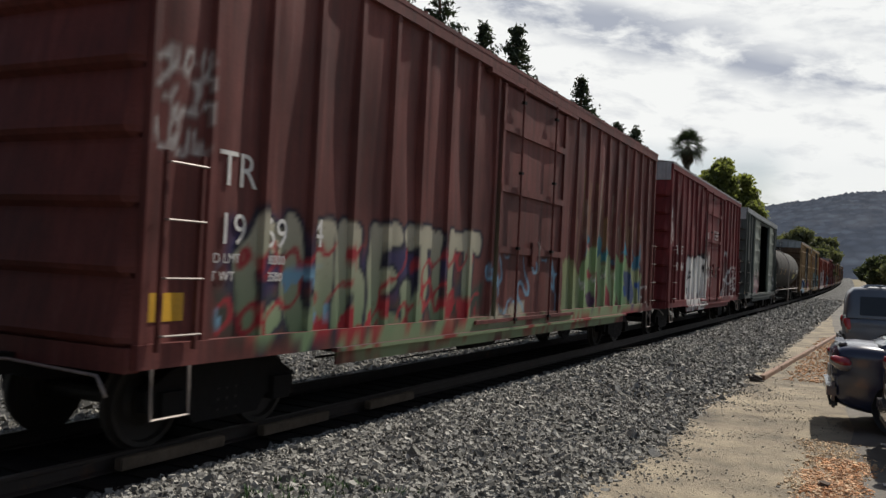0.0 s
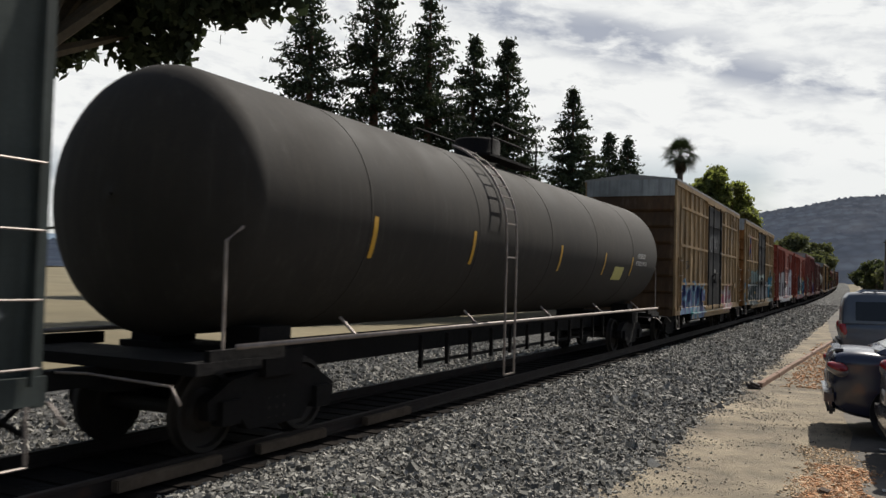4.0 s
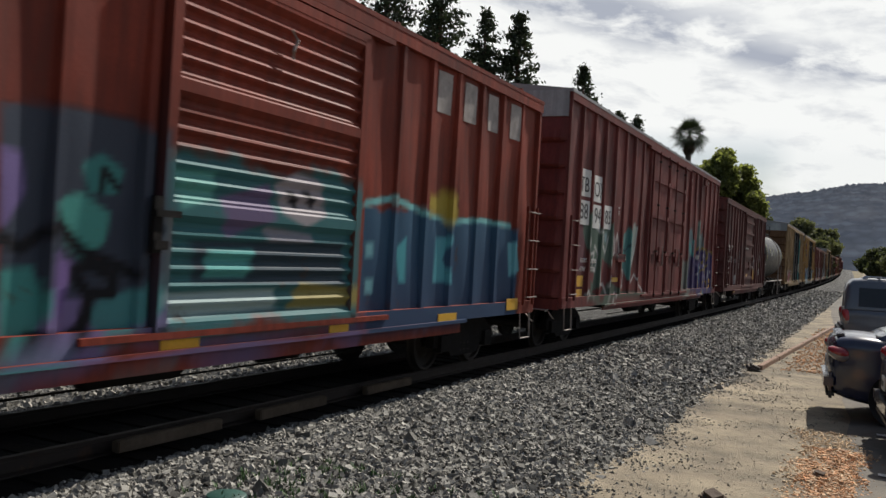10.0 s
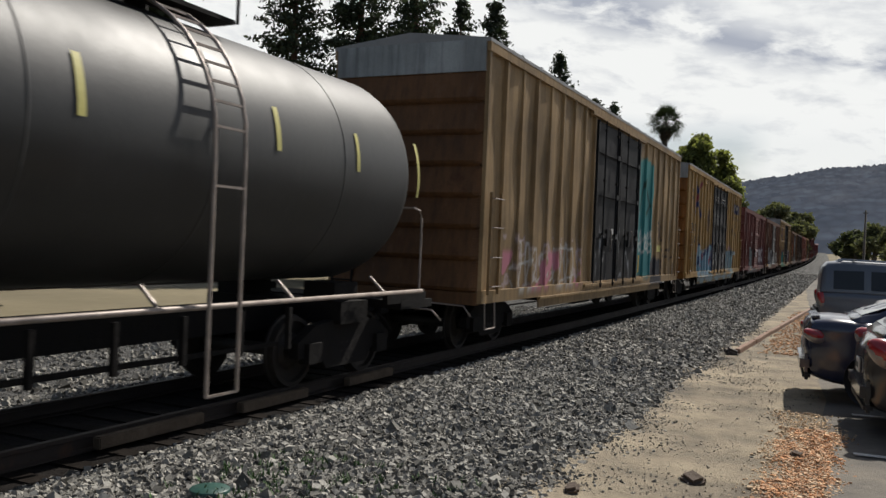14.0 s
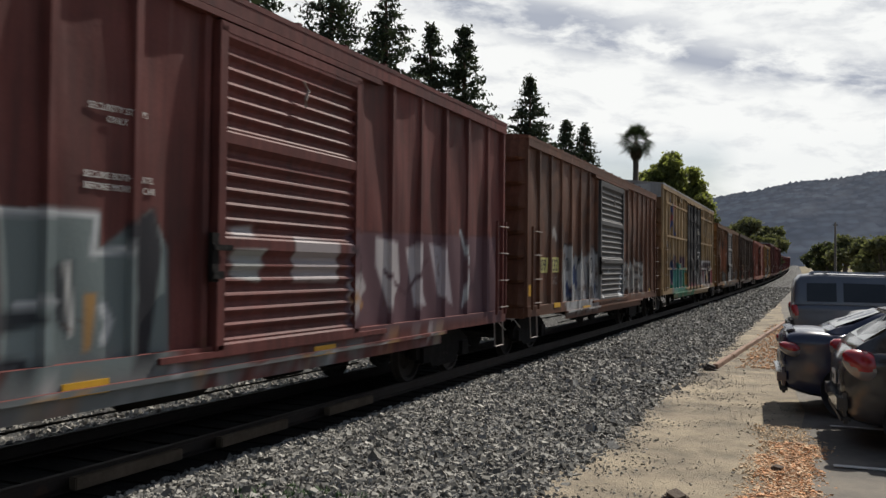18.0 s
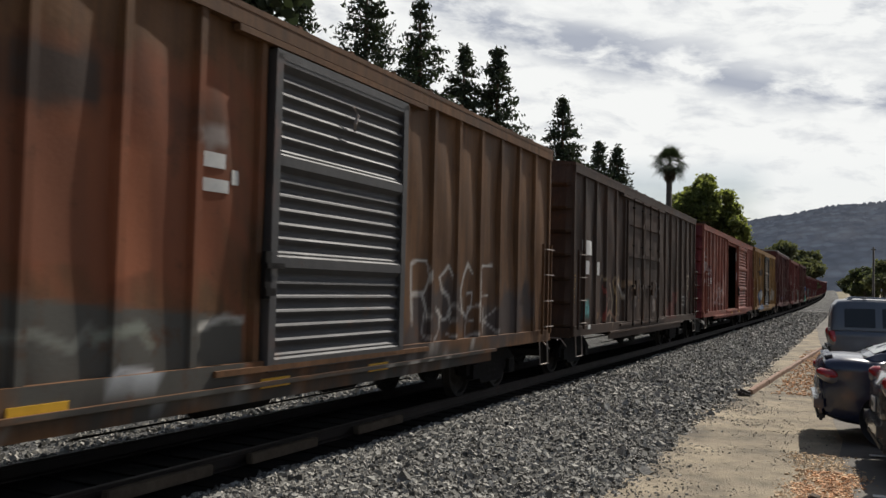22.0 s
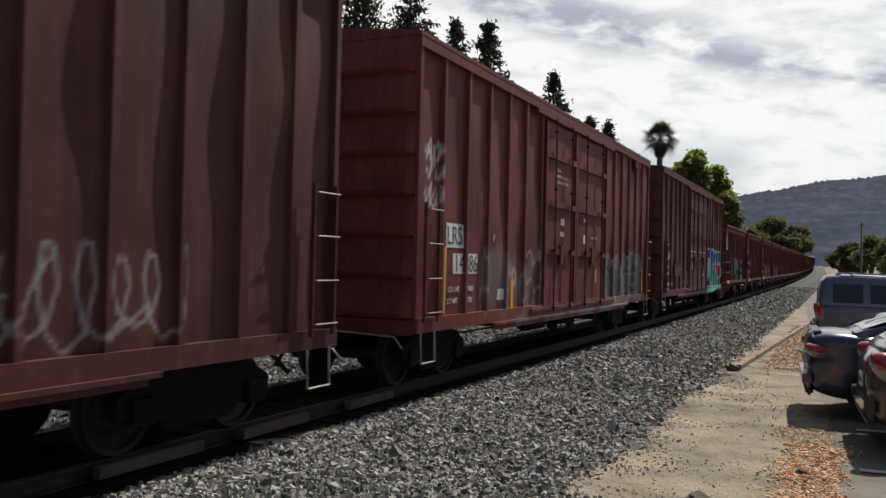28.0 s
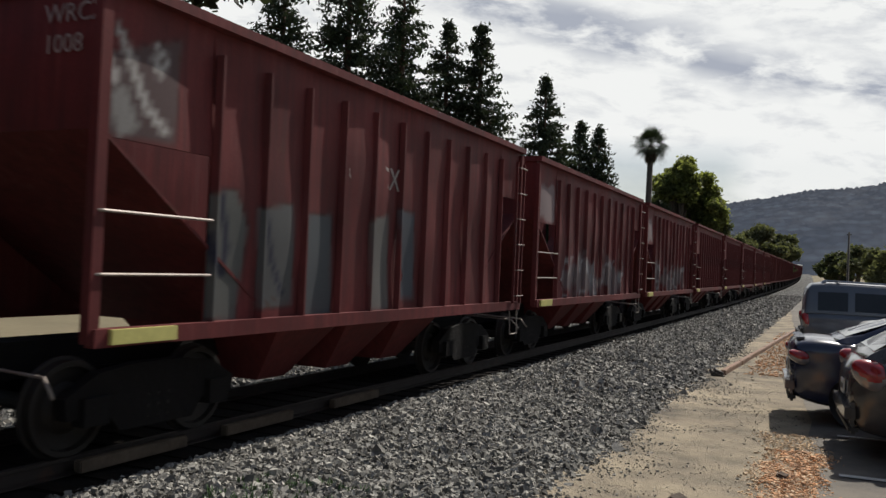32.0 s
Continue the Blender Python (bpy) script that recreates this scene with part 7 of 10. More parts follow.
def spray_20():
    s = Spray(0.85)
    s.blots(0.8, 15.4, 1.0, 4.4, (0.2, 0.12, 0.05), 0.24, 0.8, 11, 0.5)
    s.area([(1.96, 0.95), (2.74, 1.14), (2.81, 0.95), (3.17, 1.11), (3.8, 1.17), (4.7, 1.17), (5.93, 1.26), (6.07, 0.89), (3.89, 0.84), (2.01, 0.86)], (0.08, 0.15, 0.27))
    s.area([(2.38, 1.03), (2.71, 1.13), (2.86, 1.04), (2.7, 0.86), (2.42, 0.9)], (0.5, 0.5, 0.5))
    s.area([(3.21, 1.1), (3.58, 1.16), (3.81, 1.01), (3.59, 0.84), (3.25, 0.9)], (0.5, 0.5, 0.5))
    s.area([(1.96, 1.03), (2.15, 1.01), (2.06, 0.85)], (0.45, 0.46, 0.48))
    s.area([(4.2, 1.03), (4.71, 1.05), (4.72, 0.87), (4.25, 0.86)], (0.34, 0.4, 0.45))
    s.area([(2.68, 1.89), (2.88, 1.99), (2.89, 1.71), (3.33, 1.91), (3.46, 2.12), (3.75, 2.07), (3.86, 1.06), (3.73, 1), (3.63, 1.55), (3.15, 1.55), (2.84, 1.59), (2.69, 1.52)], (0.08, 0.16, 0.3))
    s.area([(3.42, 2.1), (3.79, 2.02), (3.77, 1.6), (3.48, 1.65), (3.33, 1.86)], (0.52, 0.52, 0.5))
    s.area([(4.06, 1.98), (4.3, 2.14), (4.65, 2.11), (4.8, 1.88), (4.78, 1.46), (4.34, 1.47), (4.04, 1.59)], (0.5, 0.5, 0.48))
    s.line([(4.01, 1.54), (4.02, 1.98), (4.3, 2.18), (4.64, 2.17), (4.82, 1.94), (4.8, 1.04)], 0.06, (0.06, 0.12, 0.26))
    s.line([(2.92, 1.66), (3.14, 1.75), (3.38, 1.65)], 0.05, (0.5, 0.52, 0.54))
    s.area([(2.96, 1.61), (3.49, 1.54), (3.43, 1.4), (3, 1.45)], (0.55, 0.3, 0.05))
    s.area([(3.94, 1.35), (4.22, 1.34), (4.2, 1.03), (3.99, 1.05)], (0.04, 0.03, 0.03))
    s.line([(5.7, 1.3), (5.78, 0.91)], 0.06, (0.4, 0.44, 0.5))
    s.line([(1.99, 1.37), (2.14, 1.23), (2.24, 1.45)], 0.04, (0.5, 0.45, 0.36))
    s.line([(3.1, 1.31), (3.22, 1.46), (3.3, 1.25)], 0.03, (0.5, 0.48, 0.42))
    s.area([(3.38, 3.49), (3.82, 3.52), (3.84, 3.14), (3.37, 3.13)], (0.085, 0.07, 0.06))
    s.area([(3.89, 3.59), (4.65, 3.63), (4.68, 3.15), (3.92, 3.11)], (0.085, 0.07, 0.06))
    s.area([(4.22, 3.46), (4.39, 3.48), (4.4, 3.35), (4.23, 3.34)], (0.3, 0.2, 0.09))
    s.area([(4.79, 3.6), (5.6, 3.62), (5.58, 3.15), (4.77, 3.12)], (0.085, 0.07, 0.06))
    s.line([(5.78, 3.42), (6.3, 3.59)], 0.09, (0.085, 0.07, 0.06))
    s.line([(5.83, 3.53), (6.2, 3.25)], 0.09, (0.085, 0.07, 0.06))
    s.line([(3.63, 4.22), (3.48, 3.61)], 0.16, (0.085, 0.07, 0.06))
    s.line([(2.05, 3.32), (2.09, 3.53), (2.45, 3.64), (2.41, 3.42), (2.9, 3.37), (3.25, 3.49), (3.2, 3.8), (2.88, 3.75)], 0.05, (0.085, 0.07, 0.06))
    s.area([(10.15, 2.31), (10.47, 2.51), (10.67, 2.05), (10.56, 1.48), (10.22, 1.58)], (0.42, 0.41, 0.38))
    s.area([(10.98, 2.15), (11.47, 2.26), (11.7, 1.36), (11.17, 1.47)], (0.4, 0.39, 0.36))
    s.area([(11.9, 1.97), (12.46, 2.08), (12.59, 1.45), (12.01, 1.46)], (0.45, 0.44, 0.4))
    s.area([(12.89, 2.3), (13.52, 2.32), (13.62, 1.43), (13.04, 1.44)], (0.36, 0.33, 0.28))
    s.line([(14.23, 2.11), (14.13, 1.42)], 0.08, (0.4, 0.38, 0.34))
    s.line([(15.16, 2.13), (15.05, 1.4)], 0.06, (0.38, 0.35, 0.3))
    s.patch(6.6, 9.8, 1.05, 1.7, (0.08, 0.08, 0.09), 0.3, 8, 0.2)
    return s


def spray_21():
    s = Spray()
    s.blots(3.2, 10.0, 1.0, 1.8, (0.13, 0.14, 0.2), 0.15, 0.3, 4)
    s.letters("KETS", 2.9, 1.15, 0.6, 0.65, 0.03, (0.22, 0.25, 0.34), seed=5, wob=0.1)
    return scribble(s, 11.2, 13.4, 1.2, 2.1, (0.3, 0.28, 0.27), 7, 0.022, 5)


def spray_22():
    s = Spray()
    figure_line(s, 0.34, 0.9, 2.8, 3.85, W, 7, 0.018)
    s.patch(2.5, 5.7, 1.05, 2.2, (0.16, 0.13, 0.12), 0.35, 3, 0.3, alpha=0.8)
    s.swirl(2.5, 6.0, 1.05, 2.3, (0.35, 0.32, 0.3), 0.025, 0.4, 4)
    s.patch(10.9, 15.6, 0.95, 2.15, (0.09, 0.08, 0.07), 0.3, 6, 0.12)
    s.letters("SOGES", 10.95, 1.05, 0.95, 1.15, 0.13, (0.14, 0.135, 0.12), (0.35, 0.32, 0.3), 0.03, seed=8, wob=0.1)
    s.swirl(10.9, 15.8, 1.0, 2.3, (0.3, 0.28, 0.26), 0.018, 0.35, 9)
    s.patch(3.2, 13.0, 0.76, 0.95, (0.2, 0.17, 0.15), 0.12, 10, 0.08)
    return s


def spray_23():
    s = Spray()
    s.patch(10.95, 15.9, 0.95, 2.75, (0.3, 0.08, 0.1), 0.15, 3, 0.12, low=(0.05, 0.25, 0.15))
    s.letters("JUSTO", 10.95, 1.05, 1.0, 1.6, 0.2, (0.035, 0.08, 0.3), W, 0.07, low=(0.08, 0.42, 0.28), seed=4, wob=0.05, shade=(0.03, 0.06, 0.16))
    s.blots(11.0, 15.6, 1.2, 2.2, RED, 0.12, 0.3, 5)
    s.line([(13.9, 2.0), (14.4, 2.1), (14.8, 1.9)], 0.06, ROSE)
    s.line([(11.0, 2.8), (11.15, 3.4), (11.25, 2.9)], 0.04, SIL)
    s.patch(10.75, 14.6, 0.66, 1.08, (0.1, 0.4, 0.26), 0.03, 6, 0.04)
    s.line([(15.85, 1.3), (15.9, 2.6)], 0.1, ROSE)
    scribble(s, 16.05, 16.4, 1.5, 2.0, W, 9, 0.015, 4)
    return s


def spray_24():
    s = Spray()
    s.patch(0.06, 1.5, 2.95, 3.75, (0.06, 0.09, 0.11), 0.1, 3, 0.1)
    s.letters("SZD", 0.1, 3.05, 0.42, 0.55, 0.07, (0.2, 0.36, 0.42), (0.03, 0.05, 0.09), 0.04, seed=4)
    s.line([(1.1, 3.75), (1.2, 3.65), (1.3, 3.78)], 0.07, SIL)
    s.patch(2.9, 8.6, 1.3, 2.5, (0.075, 0.065, 0.07), 0.3, 5, 0.15)
    s.letters("PASHE", 3.3, 1.35, 1.0, 1.05, 0.16, (0.25, 0.26, 0.27), (0.06, 0.05, 0.06), 0.06, seed=6, wob=0.1)
    s.blots(1.7, 4.4, 1.25, 2.2, (0.3, 0.22, 0.2), 0.16, 0.25, 7)
    return s.line([(7.6, 1.9), (7.9, 1.6), (8.1, 1.35)], 0.05, W)


def spray_25():
    s = Spray()
    for pts, tone in (([(1.5, 2.58), (1.96, 2.66), (2.18, 2.28), (2.06, 1.25), (1.5, 1.28)], (0.17, 0.17, 0.16)),
                      ([(2.31, 2.48), (3, 2.6), (3.09, 1.41), (2.39, 1.36)], (0.15, 0.15, 0.15)),
                      ([(3.24, 2.48), (3.87, 2.53), (3.98, 1.24), (3.34, 1.26)], (0.13, 0.14, 0.15)),
                      ([(4.82, 2.52), (5.38, 2.63), (5.5, 1.26), (4.85, 1.28)], (0.2, 0.19, 0.18)),
                      ([(5.63, 2.73), (6.19, 2.69), (6.31, 1.41), (5.75, 1.42)], (0.13, 0.14, 0.16)),
                      ([(0.05, 3.65), (1.08, 4.02), (1, 2.97), (0.05, 2.95)], (0.15, 0.1, 0.1)),
                      ([(0.17, 3.34), (0.36, 3.43), (0.55, 3.06), (0.29, 2.94)], (0.42, 0.4, 0.38))):
        s.area(pts, tuple(0.62 * c for c in tone))
    for pts, width in (([(1.73, 2.58), (1.86, 2.03), (1.79, 1.79)], 0.05), ([(1.55, 2.13), (1.61, 1.85), (1.83, 1.79)], 0.04), ([(2.47, 2.43), (2.61, 1.93), (2.86, 1.54)], 0.04)):
        s.line(pts, width, INK)
    for pts, width in (([(0.05, 3.57), (0.12, 3.72), (0.2, 3.45), (0.05, 3.56)], 0.04), ([(0.26, 3.91), (0.41, 3.65), (0.61, 3.28), (0.88, 3.09)], 0.05),
                       ([(0.71, 3.87), (0.87, 3.75), (0.77, 3.62), (0.69, 3.76)], 0.04), ([(0.23, 3.5), (0.24, 3.49)], 0.07)):
        s.line(pts, width, (0.4, 0.38, 0.36))
    return s


def spray_hopper(seed):
    s = Spray()
    s.patch(0.05, 1.45, 2.98, 3.9, (0.24, 0.2, 0.2), 0.15, seed, 0.12, alpha=0.8)
    s.patch(2.0, 8.5, 1.25, 2.2, (0.18, 0.17, 0.17), 0.45, seed + 3, 0.25, alpha=0.7)
    return s.swirl(2.0, 8.8, 1.25, 2.3, (0.3, 0.29, 0.29), 0.03, 0.4, seed + 5)


SPRAYS = {1: spray_1(), 2: spray_2(), 3: spray_3(), 5: spray_5(), 6: spray_6(), 7: spray_7(), 8: spray_8(), 9: spray_9(), 10: spray_10(), 12: spray_12(), 13: spray_13(), 14: spray_14(), 15: spray_15(),
          16: spray_16(), 17: spray_17(), 18: spray_18(), 19: spray_19(), 20: spray_20(), 21: spray_21(), 22: spray_22(), 23: spray_23(), 24: spray_24(), 25: spray_25(), 26: spray_hopper(40), 27: spray_hopper(50)}

# ---- other kinds of cars ----
def tank_car(label, lead, back, radius, centre, body, belly, marks, texts, bands, dome_u, ladder_u, long):
    """A tank on a rail frame: shell, heads, bands, dome, walkway, ladder, hand rails, running gear."""
    length = back - lead
    root = thing("tank_car", label, "freight car", group="cars of the train")
    half, h = long / 2, 0.7
    prof = [(-half, 0.02)] + [(-half + h * (1 - math.cos(a)), radius * math.sin(a)) for a in np.linspace(0.12, math.pi / 2, 9)]
    prof += [(half - h * (1 - math.cos(a)), radius * math.sin(a)) for a in np.linspace(math.pi / 2, 0.12, 9)] + [(half, 0.02)]
    shell = lathe("shell", prof, body, 64, "y")
    for q in shell.polygons:
        q.material_index = 0
    shell.materials.append(belly)
    zs = np.array([v.co.z for v in shell.vertices])
    for q in shell.polygons:
        if np.mean([zs[k] for k in q.vertices]) < 0.12:
            q.material_index = 1
    tank = part("shell", shell, root, "riveted round tank shell with domed heads", (0, 0, centre))
    for b in bands:
        part("weld_seam", shared(("band", radius, body.name), lambda: lathe("weld_seam", [(-0.012, radius - 0.01), (-0.012, radius + 0.005), (0.012, radius + 0.005), (0.012, radius - 0.01)], body, 64, "y")), tank, at=(0, b - length / 2, 0))
    for s in (-1, 1):
        y = s * (length / 2 - 1.8)
        part("saddle", shared(("saddle", radius), lambda: boxes("saddle", [(0, 0, 0.95, 2.3, 0.7, 0.3), (0.75, 0, 1.15, 0.5, 0.6, 0.4), (-0.75, 0, 1.15, 0.5, 0.6, 0.4)], GEAR)), root, at=(0, y, 0))
        part("end_platform", shared("end_platform", lambda: boxes("end_platform", [(0, 0, 1.02, 2.9, 1.0, 0.12), (1.4, -0.3, 1.12, 0.08, 1.2, 0.14), (-1.4, -0.3, 1.12, 0.08, 1.2, 0.14)], GEAR)), root,
             "end platform plate", pose(0, s * (length / 2 - 0.5), 0, 0, 0, 0 if s > 0 else 180))
        rail = [(1.42, 0.35, 1.1), (1.42, 0.35, 2.3), (1.42, 0.28, 2.42), (1.42, 0.1, 2.45), (0.5, 0.05, 2.45), (-0.5, 0.05, 2.45), (-1.42, 0.1, 2.45), (-1.42, 0.35, 2.3), (-1.42, 0.35, 1.1)]
        part("end_handrail", shared("end_handrail", lambda: tube("end_handrail", rail, 0.018, GRAB, 6)), root, at=pose(0, s * (length / 2 - 0.75), 0, 0, 0, 0 if s > 0 else 180))
        part("side_handrail", shared(("side_rail", round(length, 1)), lambda: tube("side_handrail", [(0, -length / 2 + 0.5, 1.22), (0, length / 2 - 0.5, 1.22)], 0.03, GRAB, 8)), root, "long side rail along the tank", (s * 1.52, 0, 0))
        for k in range(5):
            part("rail_bracket", shared("bracket", lambda: tube("rail_bracket", [(0, 0, 0), (-0.25, 0, 0.22)], 0.02, GRAB, 6)), root, at=pose(s * 1.5, (k - 2) * length / 5.5, 1.22, 0, 0, 0 if s > 0 else 180))
    dome = part("dome", shared("dome", lambda: lathe("dome", [(-0.1, 0.48), (0.45, 0.48), (0.5, 0.44), (0.52, 0.1)], GEAR, 24, "z")), root, "valve housing on the tank top", (0, dome_u - length / 2, centre + radius))
    part("walkway", boxes("walkway", [(s * 0.62, dome_u - length / 2, centre + radius + 0.02, 0.4, 2.4, 0.05) for s in (-1, 1)], GEAR), root)
    top = centre + radius + 0.9
    for s in (-1, 1):
        part("dome_handrail", shared(("dome_rail", radius), lambda: tube("dome_handrail", [(0, -1.2, 0), (0, -1.2, 0.55), (0, -1.1, 0.62), (0, 1.1, 0.62), (0, 1.2, 0.55), (0, 1.2, 0)], 0.02, GEAR, 6)), root,
             at=(s * 0.85, dome_u - length / 2, top - 0.9))
        part("dome_handrail", shared(("dome_rail2", radius), lambda: tube("dome_handrail", [(0, -1.2, 0.34), (0, 1.2, 0.34)], 0.018, GEAR, 6)), root, at=(s * 0.85, dome_u - length / 2, top - 0.9))
    # a ladder that climbs the shell
    lad_pts = [(radius + 0.16, 0.35), (radius + 0.16, centre - 0.2)] + [((radius + 0.16) * math.cos(a), centre + (radius + 0.12) * math.sin(a)) for a in np.linspace(0.15, 1.2, 8)]
    lad = part("ladder", tube("ladder", [(x, -0.23, z) for x, z in lad_pts], 0.022, GRAB, 6), root, "ladder up the tank side", (0, ladder_u - length / 2, 0))
    part("ladder_stile", tube("ladder_stile", [(x, 0.23, z) for x, z in lad_pts], 0.022, GRAB, 6), lad)
    for k in range(11):
        f = k / 10 * (len(lad_pts) - 1)
        i = min(int(f), len(lad_pts) - 2)
        x = lad_pts[i][0] + (lad_pts[i + 1][0] - lad_pts[i][0]) * (f - i)
        z = lad_pts[i][1] + (lad_pts[i + 1][1] - lad_pts[i][1]) * (f - i)
        part("rung", shared("tank_rung", lambda: boxes("rung", [(0, 0, 0, 0.025, 0.46, 0.025)], GRAB)), lad, at=(x, 0, z))
    for u, a, w, h, tint in marks:
        def curved(w=w, h=h, tint=tint, a=a):
            n = 8
            verts = [((radius + 0.012) * math.cos(a + (k / n - 0.5) * h / radius), y, (radius + 0.012) * math.sin(a + (k / n - 0.5) * h / radius)) for k in range(n + 1) for y in (-w / 2, w / 2)]
            return solid("plate", verts, [(2 * k, 2 * k + 1, 2 * k + 3, 2 * k + 2) for k in range(n)], PLATES[tint])
        part("plate", shared(("curved", u, w, h, tint, radius), curved), tank, at=(0, u - length / 2, 0))
    for text, u, a, size, tone in texts:
        lean = Matrix.Rotation(-a, 4, "Y")
        part("lettering", words(text, size, tone), tank, at=Matrix.Translation((0, u - length / 2, 0)) @ lean @ Matrix.Translation((radius + 0.02, 0, 0)))
    part("pipe_run", boxes("pipe_run", [(0.9, 0, 0.62, 0.05, length * 0.45, 0.05), (0.6, 0.5, 0.55, 0.05, length * 0.35, 0.05)] + [(1.2, y, 0.85, 0.06, 0.06, 0.5) for y in np.arange(-length / 4, length / 4, 0.9)], GEAR), root)
    gear(root, length, spread=False)
    CARS.append((root, (lead + back) / 2))
    return root


def hopper_car(label, lead, back, spray=None, texts=(), plates=(), mark=""):
    """An open-top hopper: ribbed sides, sloping end sheets behind open end bays, hopper bottoms."""
    length, top, low = back - lead, 4.34, 1.2
    mat = CAR["hopper"]
    root = thing("hopper_car", label, "freight car", group="hopper cars")
    a, b = 1.55, length - 1.1
    wall = join([sheet(a, b, low, top - 0.1, SKIN, 0.03, 0.07 if spray else 1.0, length), sheet(0.04, a, 2.95, top - 0.1, SKIN, 0.03, 0.07 if spray else 1.0, length),
                 sheet(b, length - 0.04, 3.3, top - 0.1, SKIN, 0.03, 1.0, length)])
    part("side_wall", painted(solid("side_wall", *wall, mat), spray, length), root, "ribbed side sheets")
    part("side_wall", shared(("hop_far", round(length, 2)), lambda: boxes("side_wall", [(-SKIN + 0.02, 0, (low + top) / 2, 0.04, length - 1.6, top - low)], mat)), root)
    n = 11
    for k in range(n):
        u = a + 0.06 + (b - a - 0.12) * k / (n - 1)
        if spray:
            part("rib", painted(solid("rib", *hat(u, low + 0.05, top - 0.35, length, 0.09, 0.035, SKIN, SKIN + 0.075, spray=spray), mat), spray, length), root)
        else:
            part("rib", shared("rib", lambda: solid("rib", *hat(0, low + 0.05, top - 0.35, 0, 0.09, 0.035, SKIN, SKIN + 0.075), mat)), root, at=(0, u - length / 2, 0))
        part("rib", shared("rib", lambda: solid("rib", *hat(0, low + 0.05, top - 0.35, 0, 0.09, 0.035, SKIN, SKIN + 0.075), mat)), root, at=pose(0, length / 2 - u, 0, 0, 0, 180))
    part("top_chord", shared(("hop_chord", round(length, 2)), lambda: boxes("top_chord", [(s * (SKIN + 0.03), 0, top - 0.05, 0.16, length, 0.1) for s in (-1, 1)] + [(0, s * (length / 2 - 0.06), top - 0.05, 2 * SKIN, 0.12, 0.1) for s in (-1, 1)], mat)), root)
    for s in (-1, 1):
        part("side_sill", shared(("hop_sill", round(length, 2)), lambda: boxes("side_sill", [(0, 0, low, 0.12, length - 0.1, 0.16)], mat)), root, at=(s * (SIDE - 0.05), 0, 0))

    def slope():
        y0, y1 = length / 2 - 0.1, length / 2 - 2.9
        v = np.array([(-SKIN, y0, 3.0), (SKIN, y0, 3.0), (SKIN, y1, 1.1), (-SKIN, y1, 1.1), (-SKIN, y0, 3.04), (SKIN, y0, 3.04), (SKIN, y1, 1.14), (-SKIN, y1, 1.14)])
        return solid("slope_sheet", v, CUBE_F.tolist(), mat)
    for s in (-1, 1):
        part("slope_sheet", shared(("slope", round(length, 2)), slope), root, "sloping end sheet", pose(0, 0, 0, 0, 0, 0 if s > 0 else 180))
        part("end_wall", shared("hop_end", lambda: boxes("end_wall", [(0, 0, (3.0 + top) / 2, 2 * SKIN, 0.03, top - 3.0)], mat)), root, "upper end wall", (0, s * (length / 2 - 0.1), 0))
    for y in (-1.6, 0, 1.6):
        part("hopper_bottom", shared("hop_bottom", lambda: solid("hopper_bottom", [(-1.3, -0.7, 1.15), (1.3, -0.7, 1.15), (1.3, 0.7, 1.15), (-1.3, 0.7, 1.15), (-0.7, -0.3, 0.4), (0.7, -0.3, 0.4), (0.7, 0.3, 0.4), (-0.7, 0.3, 0.4)], CUBE_F.tolist(), mat)), root, at=(0, y, 0))
    if mark:
        for k, word in enumerate(mark.split()):
            part("lettering", words(word, 0.24, "dim"), root, at=pose(0.8, -length / 2 + 0.07, 3.95 - 0.27 * k, 0, 0, -90))
    for u in (0.07, length - 0.07):
        for s in (-1, 1):
            part("corner_post", shared("corner_post", lambda: boxes("corner_post", [(0, 0, (low + top) / 2 - 0.1, 0.1, 0.12, top - low - 0.1)], mat)), root, at=(s * (SKIN + 0.02), u - length / 2, 0))
    for z in (1.75, 2.3):
        part("grab_rung", shared("grab_rung", lambda: tube("grab_rung", [(0, 0.05, 0), (0.03, 0.1, 0), (0.03, 1.5, 0), (0, 1.55, 0)], 0.016, GRAB, 6)), root, at=(SKIN + 0.05, -length / 2, z))
    part("step_plate", shared("step_plate", lambda: boxes("step_plate", [(0, 0, 0, 0.05, 0.8, 0.13)], SIGN_LEMON)), root, "faded yellow step plate", (SIDE + 0.03, 0.6 - length / 2, low + 0.01))
    ladder(root, length - 0.35, length, (1.4, 1.9, 2.4, 2.9, 3.4, 3.9), mat, 0.4)
    gear(root, length, 1.45, False)
    for text, u, z, size, tone in texts:
        part("lettering", words(text, size, tone), root, at=(SKIN + 0.012, u - length / 2, z))
    for u, z, w, h, tint in plates:
        part("plate", shared(("plate", w, h, tint), lambda: solid("plate", *sheet(-w / 2, w / 2, -h / 2, h / 2, 0.006, 0.012, 0.12, 0), PLATES[tint])), root, at=(SKIN + 0.01, u - length / 2, z))
    CARS.append((root, (lead + back) / 2))
    return root


